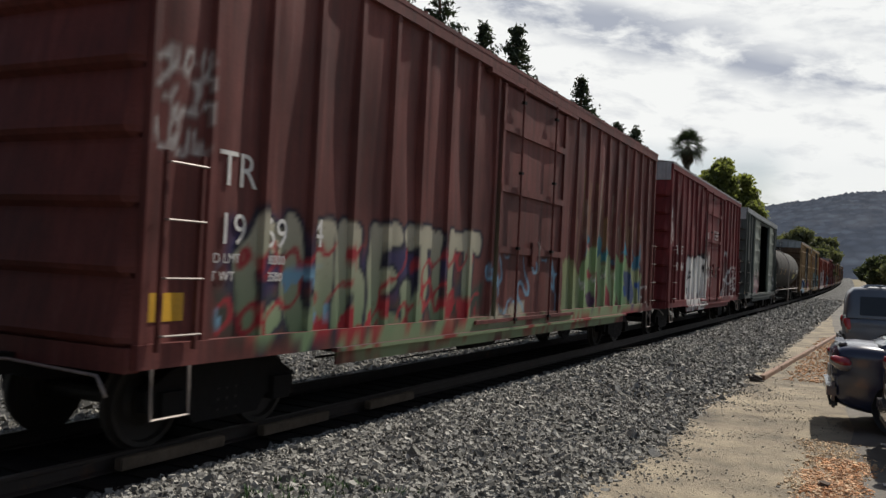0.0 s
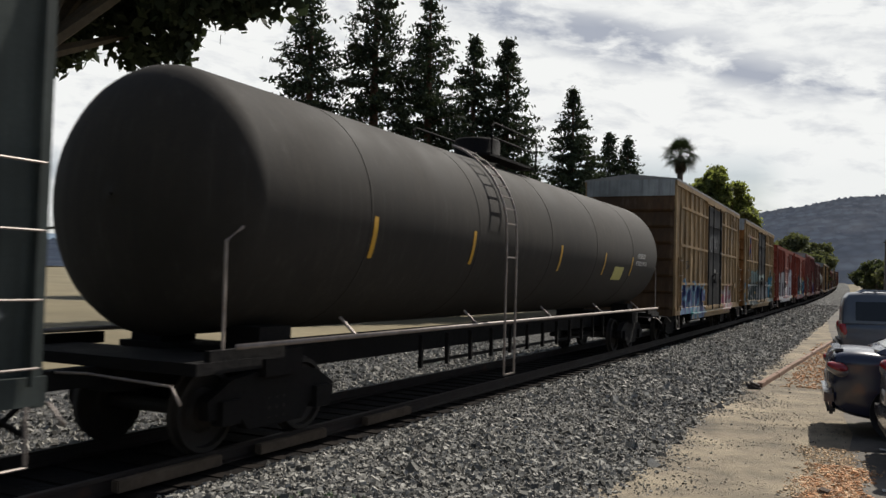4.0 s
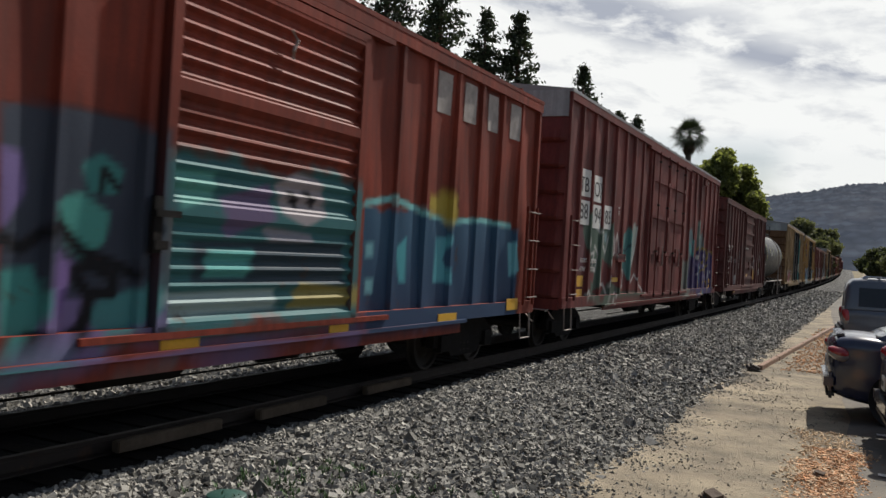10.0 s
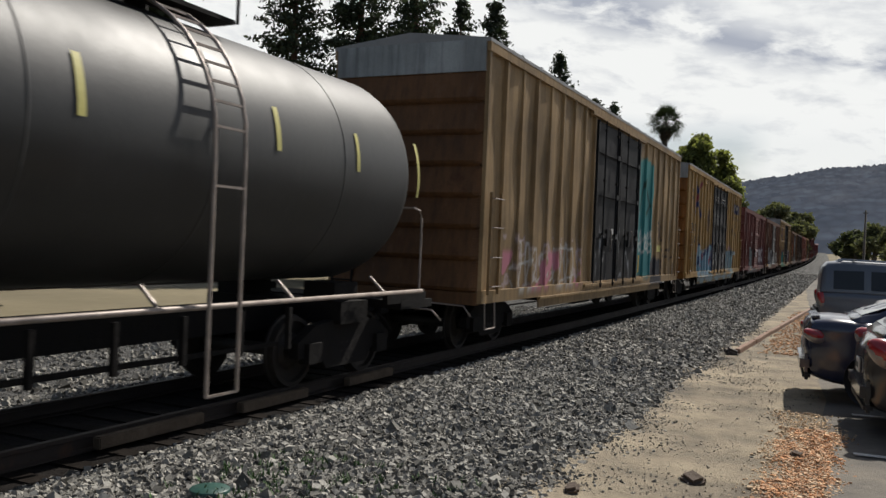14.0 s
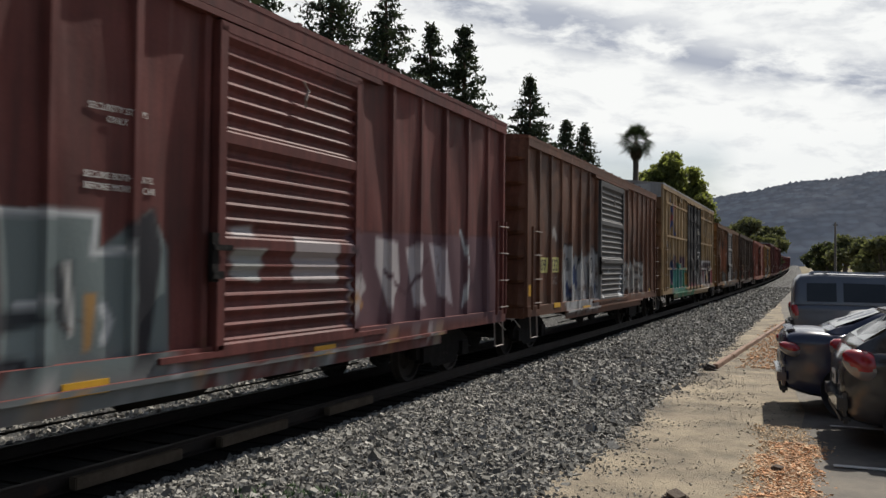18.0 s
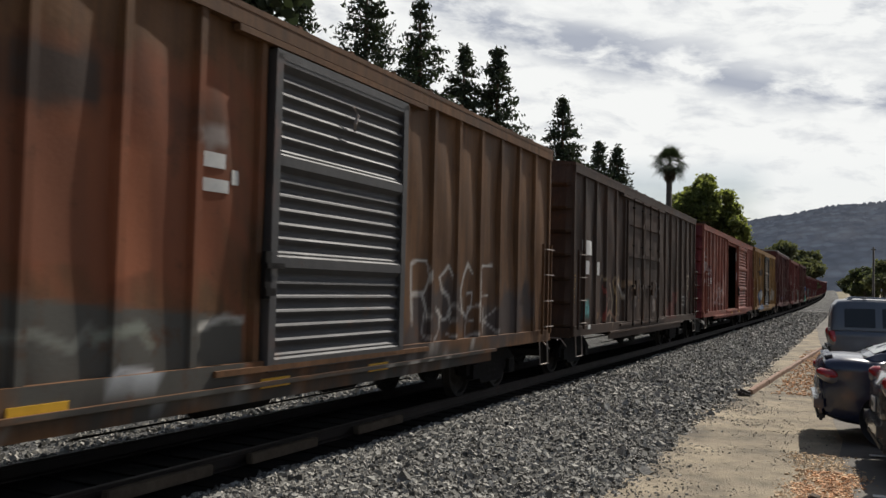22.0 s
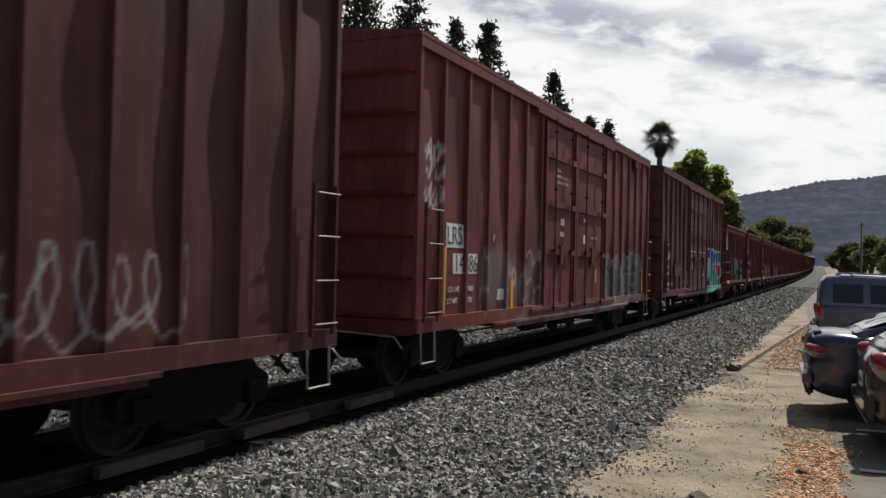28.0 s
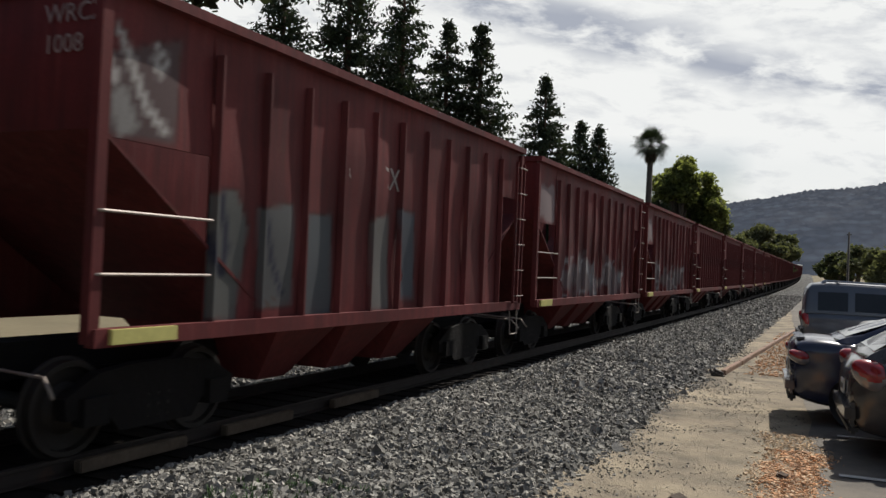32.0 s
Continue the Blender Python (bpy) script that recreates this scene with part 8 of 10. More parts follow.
def far_hopper(lead, back, pale=False):
    """A hopper that stays far off: side walls with ribs, ends, gear, in few parts."""
    length, top, low = back - lead, 4.34 if not pale else 4.7, 1.2
    mat = CAR["pale" if pale else "hopper"]
    root = thing("covered_hopper_car" if pale else "hopper_car", "pale covered hopper car at the end of the line" if pale else "red-brown open hopper car far down the train", "freight car",
                 group="hopper cars")
    key = "pale" if pale else "far"
    part("body", shared(("far_body", key), lambda: boxes("body", [(0, 0, (low + top) / 2, 3.0, length - 0.1, top - low), (SKIN + 0.03, 0, top - 0.05, 0.16, length, 0.1)] + [(SKIN + 0.06, -length / 2 + 1.1 + k * (length - 2) / 10, (low + top) / 2, 0.1, 0.06, top - low - 0.3) for k in range(11)], mat)),
         root, "ribbed body")
    part("underframe", shared(("far_gear", key), lambda: boxes("underframe", [(0, 0, 0.85, 0.5, length + 1.2, 0.3)] + [(0, s * (length / 2 - 1.45), 0.46, 2.2, 2.3, 0.6) for s in (-1, 1)] + [(0, 0, 0.8, 1.6, 3.0, 0.7)], GEAR)), root)
    CARS.append((root, (lead + back) / 2))
    return root

# ---- the cars in order, from the head of the clip to its end; places in metres along the track at t = 16 s ----
K = 1.185


def place(lead, back):
    return lead * K, back * K


boxcar("brown boxcar just ahead of the first lettered car", *place(-200.0, -185.0), 5.4, "brown", [(7.0, 10.2, "plug", "brown")])
boxcar("brown ribbed boxcar with a big green and red sprayed piece", *place(-183.2, -166.95), 5.42, "brown", [(7.75, 11.1, "plug", "brown")], bay=0.8, first=0.85, skirt=0.72, spray=SPRAYS.get(1),
       texts=[("TR", 0.97, 2.65, 0.5, "white"), ("19", 1.0, 2.07, 0.45, "white"), ("69", 1.7, 2.06, 0.46, "white"), ("4", 2.58, 2.1, 0.46, "white"), ("LD LMT", 0.89, 1.88, 0.14, "white"), ("LT WT", 0.86, 1.7, 0.14, "white"), ("200300", 1.7, 1.88, 0.14, "white"), ("73500", 1.72, 1.7, 0.14, "white")],
       plates=[(0.38, 1.46, 0.48, 0.26, "yellow")])
boxcar("dark red boxcar with white tags and a sliding door", *place(-165.05, -151.8), 5.5, "maroon", [(6.45, 9.9, "plug", "maroon")], skirt=0.72, cap="grey", mark="CRLE 119664", spray=SPRAYS.get(2),
       texts=[("CR", 1.1, 2.67, 0.4, "white"), ("LE", 1.95, 2.67, 0.4, "white"), ("119", 1.1, 2.12, 0.4, "white"), ("664", 1.95, 2.12, 0.4, "white"), ("CLOSE AND LOCK", 8.42, 3.72, 0.11, "white"), ("DOORS BEFORE", 8.5, 3.58, 0.11, "white"), ("MOVING CAR", 8.58, 3.44, 0.11, "white"), ("2013", 5.85, 0.78, 0.3, "dark")],
       plates=[(7.0, 3.5, 0.1, 0.3, "white"), (6.35, 3.45, 0.12, 0.3, "white"), (8.1, 2.1, 0.16, 0.3, "white")])
boxcar("grey-green boxcar with an open doorway", *place(-149.7, -136.7), 5.5, "green", [(3.3, 5.7, "ribbed", "leaf"), (5.7, 10.65, "open", "green"), (10.65, 13.1, "ribbed", "leaf")], skirt=0.72, cap="grey", chord="grey",
       spray=SPRAYS.get(3),
       texts=[("SS", 1.27, 2.47, 0.4, "white"), ("W", 2.05, 2.47, 0.4, "white"), ("67", 1.27, 2.08, 0.4, "white")],
       plates=[(0.64, 1.19, 0.51, 0.22, "yellow")])
TANK_GREY = surface("tank_grey_paint", (0.04, 0.035, 0.03), 0.8, vary=0.35, scale=0.7, bump=0.08, bscale=20, streak=0.5, spec=0.2)
TANK_BLACK = surface("tank_black_paint", (0.03, 0.03, 0.03), 0.5, vary=0.3, scale=0.7, bump=0.06, bscale=20, streak=0.3)
tank_car("long tank car, dusty grey above and black below", *place(-135.2, -118.0), 1.55, 2.78, TANK_GREY, TANK_GREY,
         [(3.1, -0.2, 0.1, 0.55, "yellow"), (6.2, -0.2, 0.1, 0.55, "yellow"), (10.6, -0.22, 0.1, 0.55, "yellow"), (13.95, -0.24, 0.1, 0.55, "yellow"), (16.6, -0.24, 0.1, 0.5, "yellow"), (15.4, -0.38, 0.9, 0.36, "lemon")],
         [("LIQUEFIED", 17.05, -0.08, 0.19, "white"), ("PETROLEUM GAS", 16.95, -0.21, 0.17, "white")], (3.0, 6.4, 10.0, 13.2, 16.6), 9.6, 7.4, 20.0)
boxcar("tan boxcar with belt rails and a black plug door", *place(-116.4, -103.1), 5.46, "tan", [(6.5, 9.85, "plug", "black")], skirt=0.7, cap="grey", end="end_shade", belts=(1.98, 3.3, 4.62), mark="FBOX 502572", spray=SPRAYS.get(5), cards=((5.15, 1.56, 0.7, 0.5), (13.8, 1.96, 0.6, 0.22), (13.4, 5.1, 0.6, 0.25)),
       texts=[("502572", 1.7, 2.5, 0.42, "dark"), ("Railcar", 11.4, 4.0, 0.36, "faint"), ("Pooling", 12.6, 4.0, 0.36, "faint"), ("Experts", 12.2, 3.55, 0.36, "faint")],
       plates=[(7.85, 1.79, 0.1, 0.82, "yellow"), (8.35, 2.35, 0.14, 0.5, "white"), (10.7, 1.5, 0.4, 0.1, "yellow")])
boxcar("tan boxcar with belt rails, black door and teal sprayed piece", *place(-101.1, -87.85), 5.42, "tan", [(6.3, 10.0, "plug", "black")], skirt=0.7, cap="grey", end="orange", belts=(1.98, 3.3, 4.62), spray=SPRAYS.get(6),
       texts=[("B", 1.42, 2.65, 0.5, "dark"), ("OX", 2.02, 2.65, 0.46, "dark"), ("50", 1.05, 2.17, 0.5, "dark"), ("60", 2.02, 2.18, 0.5, "dark"), ("85", 2.92, 2.2, 0.48, "dark"), ("next", 1.05, 4.45, 0.3, "faint"), ("load", 1.05, 4.1, 0.3, "faint"), ("Rolling", 12.6, 3.72, 0.42, "faint"), ("Experts", 14.0, 3.66, 0.42, "faint")],
       plates=[(0.47, 1.68, 0.47, 0.19, "yellow"), (5.3, 1.55, 0.4, 0.16, "yellow"), (15.0, 2.27, 0.5, 0.45, "dark")])
boxcar("bright red boxcar with louvered door and silver sprayed letters", *place(-85.65, -72.35), 4.86, "red", [(6.45, 9.7, "louver", "red")], skirt=0.72, mark="BKTY 151515", spray=SPRAYS.get(7),
       texts=[("BKTY", 0.98, 2.6, 0.34, "white"), ("1515", 0.98, 2.15, 0.36, "white")],
       plates=[(1.15, 1.32, 0.46, 0.21, "yellow"), (8.84, 0.95, 0.51, 0.14, "yellow"), (11.96, 0.96, 0.51, 0.12, "yellow"), (14.81, 1.05, 0.54, 0.19, "yellow"), (11.88, 4.29, 0.43, 0.6, "dim"), (12.84, 4.29, 0.43, 0.6, "dim"), (13.74, 4.29, 0.38, 0.6, "dim"), (14.7, 4.29, 0.43, 0.6, "dim")])
boxcar("faded red boxcar with louvered door, blue and purple sprayed base", *place(-70.78, -57.35), 4.86, "red", [(6.45, 9.7, "louver", "red")], skirt=0.72, mark="BKTY 152123", spray=SPRAYS.get(8),
       texts=[("BK", 1.05, 2.85, 0.38, "white"), ("TY", 2.0, 2.85, 0.38, "white"), ("152", 1.05, 2.35, 0.38, "white"), ("123", 2.0, 2.35, 0.38, "white")],
       plates=[(1.15, 1.15, 0.5, 0.3, "yellow"), (6.79, 0.97, 0.49, 0.13, "yellow"), (9.4, 0.97, 0.4, 0.13, "yellow"), (12.3, 0.97, 0.6, 0.13, "yellow"), (14.85, 1.1, 0.5, 0.2, "yellow"), (11.98, 4.29, 0.41, 0.6, "dim"), (12.86, 4.29, 0.42, 0.6, "dim"), (13.79, 4.29, 0.37, 0.6, "dim"), (14.74, 4.29, 0.48, 0.6, "dim")])
boxcar("long red-brown boxcar with double doors and white number panels", *place(-55.93, -39.7), 5.45, "oxide", [(7.45, 9.8, "plug", "oxide"), (9.8, 12.25, "plug", "oxide")], skirt=0.78, mark="LRS 1486", spray=SPRAYS.get(9), cap="grey", cards=((15.8, 5.05, 0.6, 0.22), (4.3, 2.05, 0.7, 0.2)),
       texts=[("TB", 1.12, 3.46, 0.48, "dark"), ("OX", 2.07, 3.42, 0.5, "dark"), ("88", 1.15, 2.86, 0.5, "dark"), ("94", 2.12, 2.82, 0.5, "dark"), ("85", 3.05, 2.84, 0.48, "dark"), ("LD LMT", 1.3, 1.9, 0.14, "white"), ("LT WT", 1.3, 1.7, 0.14, "white"), ("200300", 2.02, 1.89, 0.14, "white"), ("73700", 2.02, 1.7, 0.14, "white"), ("PLATE", 4.09, 3.28, 0.055, "white"), ("F", 4.13, 3.12, 0.15, "white")],
       plates=[(1.41, 3.66, 0.75, 0.6, "white"), (2.33, 3.6, 0.66, 0.6, "white"), (1.4, 3.0, 0.7, 0.54, "white"), (2.36, 2.96, 0.66, 0.54, "white"), (3.29, 3.0, 0.65, 0.56, "white"), (1.37, 1.48, 0.49, 0.24, "yellow"), (1.37, 1.16, 0.49, 0.28, "yellow"), (4.21, 1.5, 0.51, 0.11, "yellow"), (18.25, 1.4, 0.5, 0.16, "yellow"), (18.23, 1.14, 0.45, 0.23, "yellow"), (17.35, 1.4, 0.3, 0.1, "yellow")])
boxcar("maroon-brown boxcar with a ribbed plug door", *place(-37.75, -24.65), 4.96, "umber", [(6.5, 9.85, "ribbed", "umber")], skirt=0.72, mark="BKTY 150519", spray=SPRAYS.get(10),
       texts=[("BK", 1.45, 2.7, 0.4, "white"), ("TY", 2.35, 2.7, 0.4, "white"), ("150", 1.4, 2.2, 0.4, "white"), ("519", 2.35, 2.2, 0.4, "white"), ("LD LMT", 1.4, 1.9, 0.12, "white"), ("LT WT", 1.4, 1.7, 0.12, "white"), ("DOOR OPENING W 10-0 H 10-5", 6.75, 2.94, 0.1, "white")],
       plates=[(5.0, 2.2, 0.4, 0.5, "white"), (7.73, 1.59, 0.46, 0.18, "yellow"), (10.68, 1.65, 0.13, 0.55, "yellow"), (12.96, 1.64, 0.13, 0.52, "yellow"), (13.32, 1.79, 0.46, 0.35, "white"), (3.25, 0.87, 0.5, 0.1, "yellow")])
tank_car("short black tank car with yellow edge marks", *place(-23.2, -13.3), 1.5, 2.85, TANK_BLACK, TANK_BLACK,
         [(0.62, 0.1, 0.1, 1.0, "lemon"), (2.6, 0.25, 0.1, 0.55, "lemon"), (4.9, 0.2, 0.09, 0.55, "lemon"), (7.6, 0.2, 0.08, 0.5, "lemon"), (9.3, 0.15, 0.07, 0.5, "lemon"), (11.0, 0.1, 0.07, 0.8, "lemon")],
         [("4528", 2.9, 0.0, 0.34, "white")], (2.2, 4.4, 6.6, 9.0), 6.4, 6.6, 10.9)
boxcar("tan boxcar with dark doors, a teal painted figure and white tags", *place(-11.9, 3.95), 5.5, "tan", [(7.1, 9.5, "plug", "black"), (9.5, 11.95, "plug", "black")], skirt=0.7, cap="grey", end="ochre", spray=SPRAYS.get(12),
       plates=[(12.54, 1.54, 0.1, 0.53, "yellow"), (15.53, 2.04, 0.8, 0.21, "lemon"), (9.0, 2.35, 0.2, 0.3, "white")])
boxcar("faded yellow boxcar with black double doors and blue sprayed base", *place(5.68, 21.72), 5.45, "yellow", [(7.1, 9.56, "plug", "black"), (9.56, 12.1, "plug", "black")], skirt=0.62, cap="grey", end="orange", spray=SPRAYS.get(13), cards=((15.6, 1.98, 0.66, 0.25), (15.5, 5.06, 0.6, 0.22), (4.1, 5.06, 0.6, 0.22)),
       texts=[("TB", 1.12, 2.84, 0.46, "dark"), ("OX", 2.02, 2.84, 0.46, "dark"), ("66", 1.12, 2.34, 0.46, "dark"), ("08", 2.02, 2.34, 0.46, "dark"), ("03", 2.88, 2.34, 0.46, "dark"), ("next", 1.1, 4.42, 0.34, "faint"), ("load", 1.1, 4.12, 0.34, "faint"), ("Railcar", 15.15, 3.86, 0.42, "faint"), ("Pooling", 16.75, 3.82, 0.42, "faint"), ("Experts", 16.0, 3.36, 0.42, "faint"), ("CLOSE AND LOCK", 7.95, 4.6, 0.1, "white"), ("DOORS BEFORE", 7.98, 4.46, 0.1, "white"), ("MOVING CAR", 8.02, 4.32, 0.1, "white"), ("CLOSE AND LOCK", 10.3, 4.6, 0.1, "white"), ("DOORS BEFORE", 10.32, 4.46, 0.1, "white")],
       plates=[(16.83, 3.02, 1.55, 0.2, "dark"), (12.85, 1.6, 0.2, 0.5, "yellow"), (17.4, 1.9, 0.4, 0.3, "dark"), (1.3, 1.23, 0.5, 0.25, "lemon")])
boxcar("brown boxcar with a dented louvered door", *place(23.5, 36.65), 4.82, "brown", [(6.7, 9.65, "louver", "brown")], skirt=0.72, mark="BKTY 151052", spray=SPRAYS.get(14),
       texts=[("BK", 1.12, 2.36, 0.42, "white"), ("TY", 2.08, 2.38, 0.42, "white"), ("151", 1.06, 1.96, 0.4, "white"), ("052", 2.0, 1.96, 0.4, "white"), ("LD LMT", 1.06, 1.6, 0.12, "white"), ("LT WT", 1.06, 1.45, 0.12, "white"), ("SECURITY STRAPS", 5.1, 3.32, 0.085, "white"), ("ONLY", 5.3, 3.22, 0.085, "white"), ("SECURE BOTH PARTS", 5.05, 2.72, 0.085, "white"), ("BEFORE MOVING CAR", 5.05, 2.62, 0.085, "white")],
       plates=[(0.36, 1.4, 0.36, 0.3, "yellow"), (5.05, 0.92, 0.5, 0.12, "yellow"), (8.85, 0.92, 0.5, 0.12, "yellow")])
boxcar("rust-stained brown boxcar with grey louvered door", *place(37.84, 51.2), 4.8, "rusty", [(6.5, 9.65, "louver", "galvanised")], skirt=0.72, spray=SPRAYS.get(15),
       texts=[("09", 1.18, 1.9, 0.4, "dark"), ("432", 1.95, 1.91, 0.4, "dark")],
       plates=[(1.42, 2.04, 0.63, 0.35, "lemon"), (2.28, 2.05, 0.76, 0.36, "lemon"), (2.22, 1.1, 0.5, 0.11, "yellow"), (5.04, 0.93, 0.76, 0.1, "yellow"), (0.4, 1.48, 0.4, 0.25, "yellow"), (14.85, 1.18, 0.5, 0.15, "yellow")])
boxcar("tan boxcar with belt rails, black double doors and green sprayed base", *place(52.5, 68.35), 5.42, "tan", [(7.25, 9.57, "plug", "black"), (9.57, 12.2, "plug", "black")], skirt=0.7, end="ochre", cap="grey", belts=(1.98, 3.35, 4.72), spray=SPRAYS.get(16), cards=((15.57, 1.98, 0.7, 0.25), (15.57, 5.06, 0.62, 0.24), (4.4, 2.1, 0.7, 0.26), (4.5, 5.04, 0.5, 0.22)),
       texts=[("TB", 1.12, 2.82, 0.46, "dark"), ("OX", 2.05, 2.82, 0.46, "dark"), ("63", 1.15, 2.3, 0.46, "dark"), ("89", 2.05, 2.3, 0.46, "dark"), ("98", 2.95, 2.3, 0.46, "dark"), ("RAILCAR", 13.4, 3.82, 0.5, "faint"), ("POOLING", 15.35, 3.74, 0.5, "faint"), ("EXPERTS", 16.95, 3.7, 0.36, "faint"), ("OPENING", 11.0, 4.0, 0.1, "white"), ("MAIN W 8-0 H 11-2", 11.0, 3.88, 0.1, "white"), ("TOTAL W 16-0 H 11-2", 11.0, 3.76, 0.1, "white"), ("DO NOT LIFT DOORS", 11.1, 2.8, 0.08, "white"), ("LATCH", 11.5, 2.2, 0.1, "white"), ("CLOSE", 11.5, 2.08, 0.1, "white"), ("CLOSE", 10.5, 3.2, 0.1, "white"), ("CENTER", 10.55, 3.05, 0.1, "white")],
       plates=[(1.38, 1.22, 0.35, 0.2, "lemon"), (12.85, 1.55, 0.2, 0.6, "yellow"), (15.62, 1.6, 0.15, 0.5, "yellow"), (8.9, 2.35, 0.14, 0.3, "white"), (11.3, 2.6, 0.14, 0.14, "white"), (10.6, 1.75, 0.06, 0.2, "white")])
boxcar("rusty ochre boxcar with grey louvered door and orange end", *place(70.16, 83.7), 4.82, "ochre", [(6.65, 9.65, "louver", "galvanised")], skirt=0.72, end="orange", spray=SPRAYS.get(17),
       texts=[("RB", 1.16, 2.3, 0.38, "dark"), ("OX", 2.02, 2.3, 0.38, "dark"), ("327", 2.05, 1.88, 0.4, "dark")],
       plates=[(1.48, 2.42, 0.73, 0.35, "white"), (5.8, 3.17, 0.39, 0.15, "white"), (5.83, 2.92, 0.44, 0.13, "white"), (6.15, 3.03, 0.1, 0.15, "white"), (3.88, 0.94, 0.55, 0.11, "yellow"), (6.85, 0.9, 0.5, 0.1, "yellow"), (9.05, 0.9, 0.5, 0.1, "yellow"), (3.25, 1.98, 0.5, 0.25, "dark")])
boxcar("very dark grimy brown boxcar with double doors", *place(85.07, 98.7), 4.82, "dark", [(4.9, 7.0, "plug", "dark"), (7.0, 9.25, "plug", "dark")], skirt=0.72, spray=SPRAYS.get(18),
       plates=[(1.23, 2.97, 0.74, 0.34, "white"), (1.15, 2.5, 0.42, 0.32, "white"), (2.15, 2.5, 0.39, 0.32, "white"), (0.26, 1.79, 0.14, 1.05, "yellow"), (1.2, 1.1, 0.2, 0.1, "white")])
boxcar("faded pinkish red boxcar with open doorway and bent louvered door", *place(100.43, 116.5), 4.8, "faded", [(7.85, 11.5, "open", "faded"), (11.6, 15.6, "louver", "faded")], skirt=0.78, mark="LRS 1385", spray=SPRAYS.get(19), end="maroon",
       texts=[("LR", 1.56, 2.73, 0.4, "white"), ("S", 2.2, 2.75, 0.4, "white"), ("13", 1.6, 2.33, 0.4, "white"), ("85", 2.2, 2.34, 0.4, "white")],
       plates=[(17.8, 1.56, 0.47, 0.37, "dark"), (17.8, 1.56, 0.35, 0.25, "lemon"), (9.25, 0.93, 0.5, 0.14, "yellow"), (12.15, 0.93, 0.5, 0.14, "yellow"), (11.45, 3.9, 0.1, 0.45, "white"), (11.5, 2.85, 0.12, 0.4, "white")])
boxcar("dirty yellow boxcar with dark louvered door and blue bubble letters", *place(117.75, 131.33), 4.86, "stained", [(6.7, 9.9, "louver", "black")], skirt=0.72, end="ochre", spray=SPRAYS.get(20),
       texts=[("OX", 2.03, 2.23, 0.48, "dark"), ("859", 2.08, 1.84, 0.46, "dark"), ("nationwide", 10.9, 4.05, 0.46, "dark"), ("boxcar pool", 13.4, 4.05, 0.42, "dark"), ("free", 12.4, 3.5, 0.22, "dark"), ("load", 12.4, 3.28, 0.22, "faint"), ("C", 3.25, 2.1, 0.2, "dark")],
       plates=[(5.23, 1.88, 0.68, 0.47, "white"), (10.21, 1.46, 0.49, 0.12, "yellow"), (1.15, 1.2, 0.5, 0.2, "yellow"), (15.2, 1.6, 0.4, 0.2, "yellow")])
boxcar("dark plum boxcar with double doors", *place(132.9, 146.3), 5.45, "umber", [(5.85, 8.1, "plug", "umber"), (8.1, 10.45, "plug", "umber")], skirt=0.8, spray=SPRAYS.get(21), cap="umber",
       texts=[("W", 1.16, 2.78, 0.36, "white"), ("9278", 1.17, 2.2, 0.38, "white")],
       plates=[(1.45, 1.27, 0.5, 0.15, "yellow"), (2.28, 1.55, 0.15, 0.5, "yellow")])
boxcar("red-brown boxcar with double doors and white lettered panels", *place(148.1, 161.9), 5.35, "oxide", [(5.8, 8.1, "plug", "oxide"), (8.1, 10.9, "plug", "oxide")], skirt=0.78, spray=SPRAYS.get(22), cards=((14.3, 5.0, 0.6, 0.22),),
       texts=[("LRS", 1.12, 2.27, 0.42, "dark"), ("14", 1.42, 1.83, 0.42, "dark"), ("86", 2.03, 1.82, 0.42, "dark"), ("LD LMT", 1.21, 1.5, 0.13, "white"), ("LT WT", 1.19, 1.31, 0.13, "white"), ("189500", 1.9, 1.5, 0.13, "white"), ("73500", 1.9, 1.31, 0.13, "white"), ("F", 3.09, 2.36, 0.2, "white"), ("OPENING", 6.5, 4.0, 0.1, "white"), ("MAIN W 8-0 H 12-0", 6.5, 3.87, 0.1, "white"), ("TOTAL W 16-0 H 12-0", 6.5, 3.74, 0.1, "white"), ("OPEN   CLOSE", 9.45, 2.62, 0.09, "white")],
       plates=[(1.46, 2.41, 0.73, 0.39, "white"), (1.59, 1.96, 0.41, 0.33, "white"), (2.21, 1.96, 0.43, 0.34, "white"), (1.09, 1.69, 0.09, 1.05, "yellow"), (4.13, 1.4, 0.12, 0.53, "yellow"), (3.62, 1.41, 0.47, 0.2, "white"), (10.04, 1.85, 0.12, 0.6, "yellow"), (15.81, 1.55, 0.12, 0.7, "yellow"), (7.12, 2.92, 0.25, 0.15, "white"), (7.12, 2.65, 0.25, 0.1, "white"), (8.97, 3.05, 0.25, 0.1, "white"), (8.97, 2.6, 0.25, 0.2, "white")])
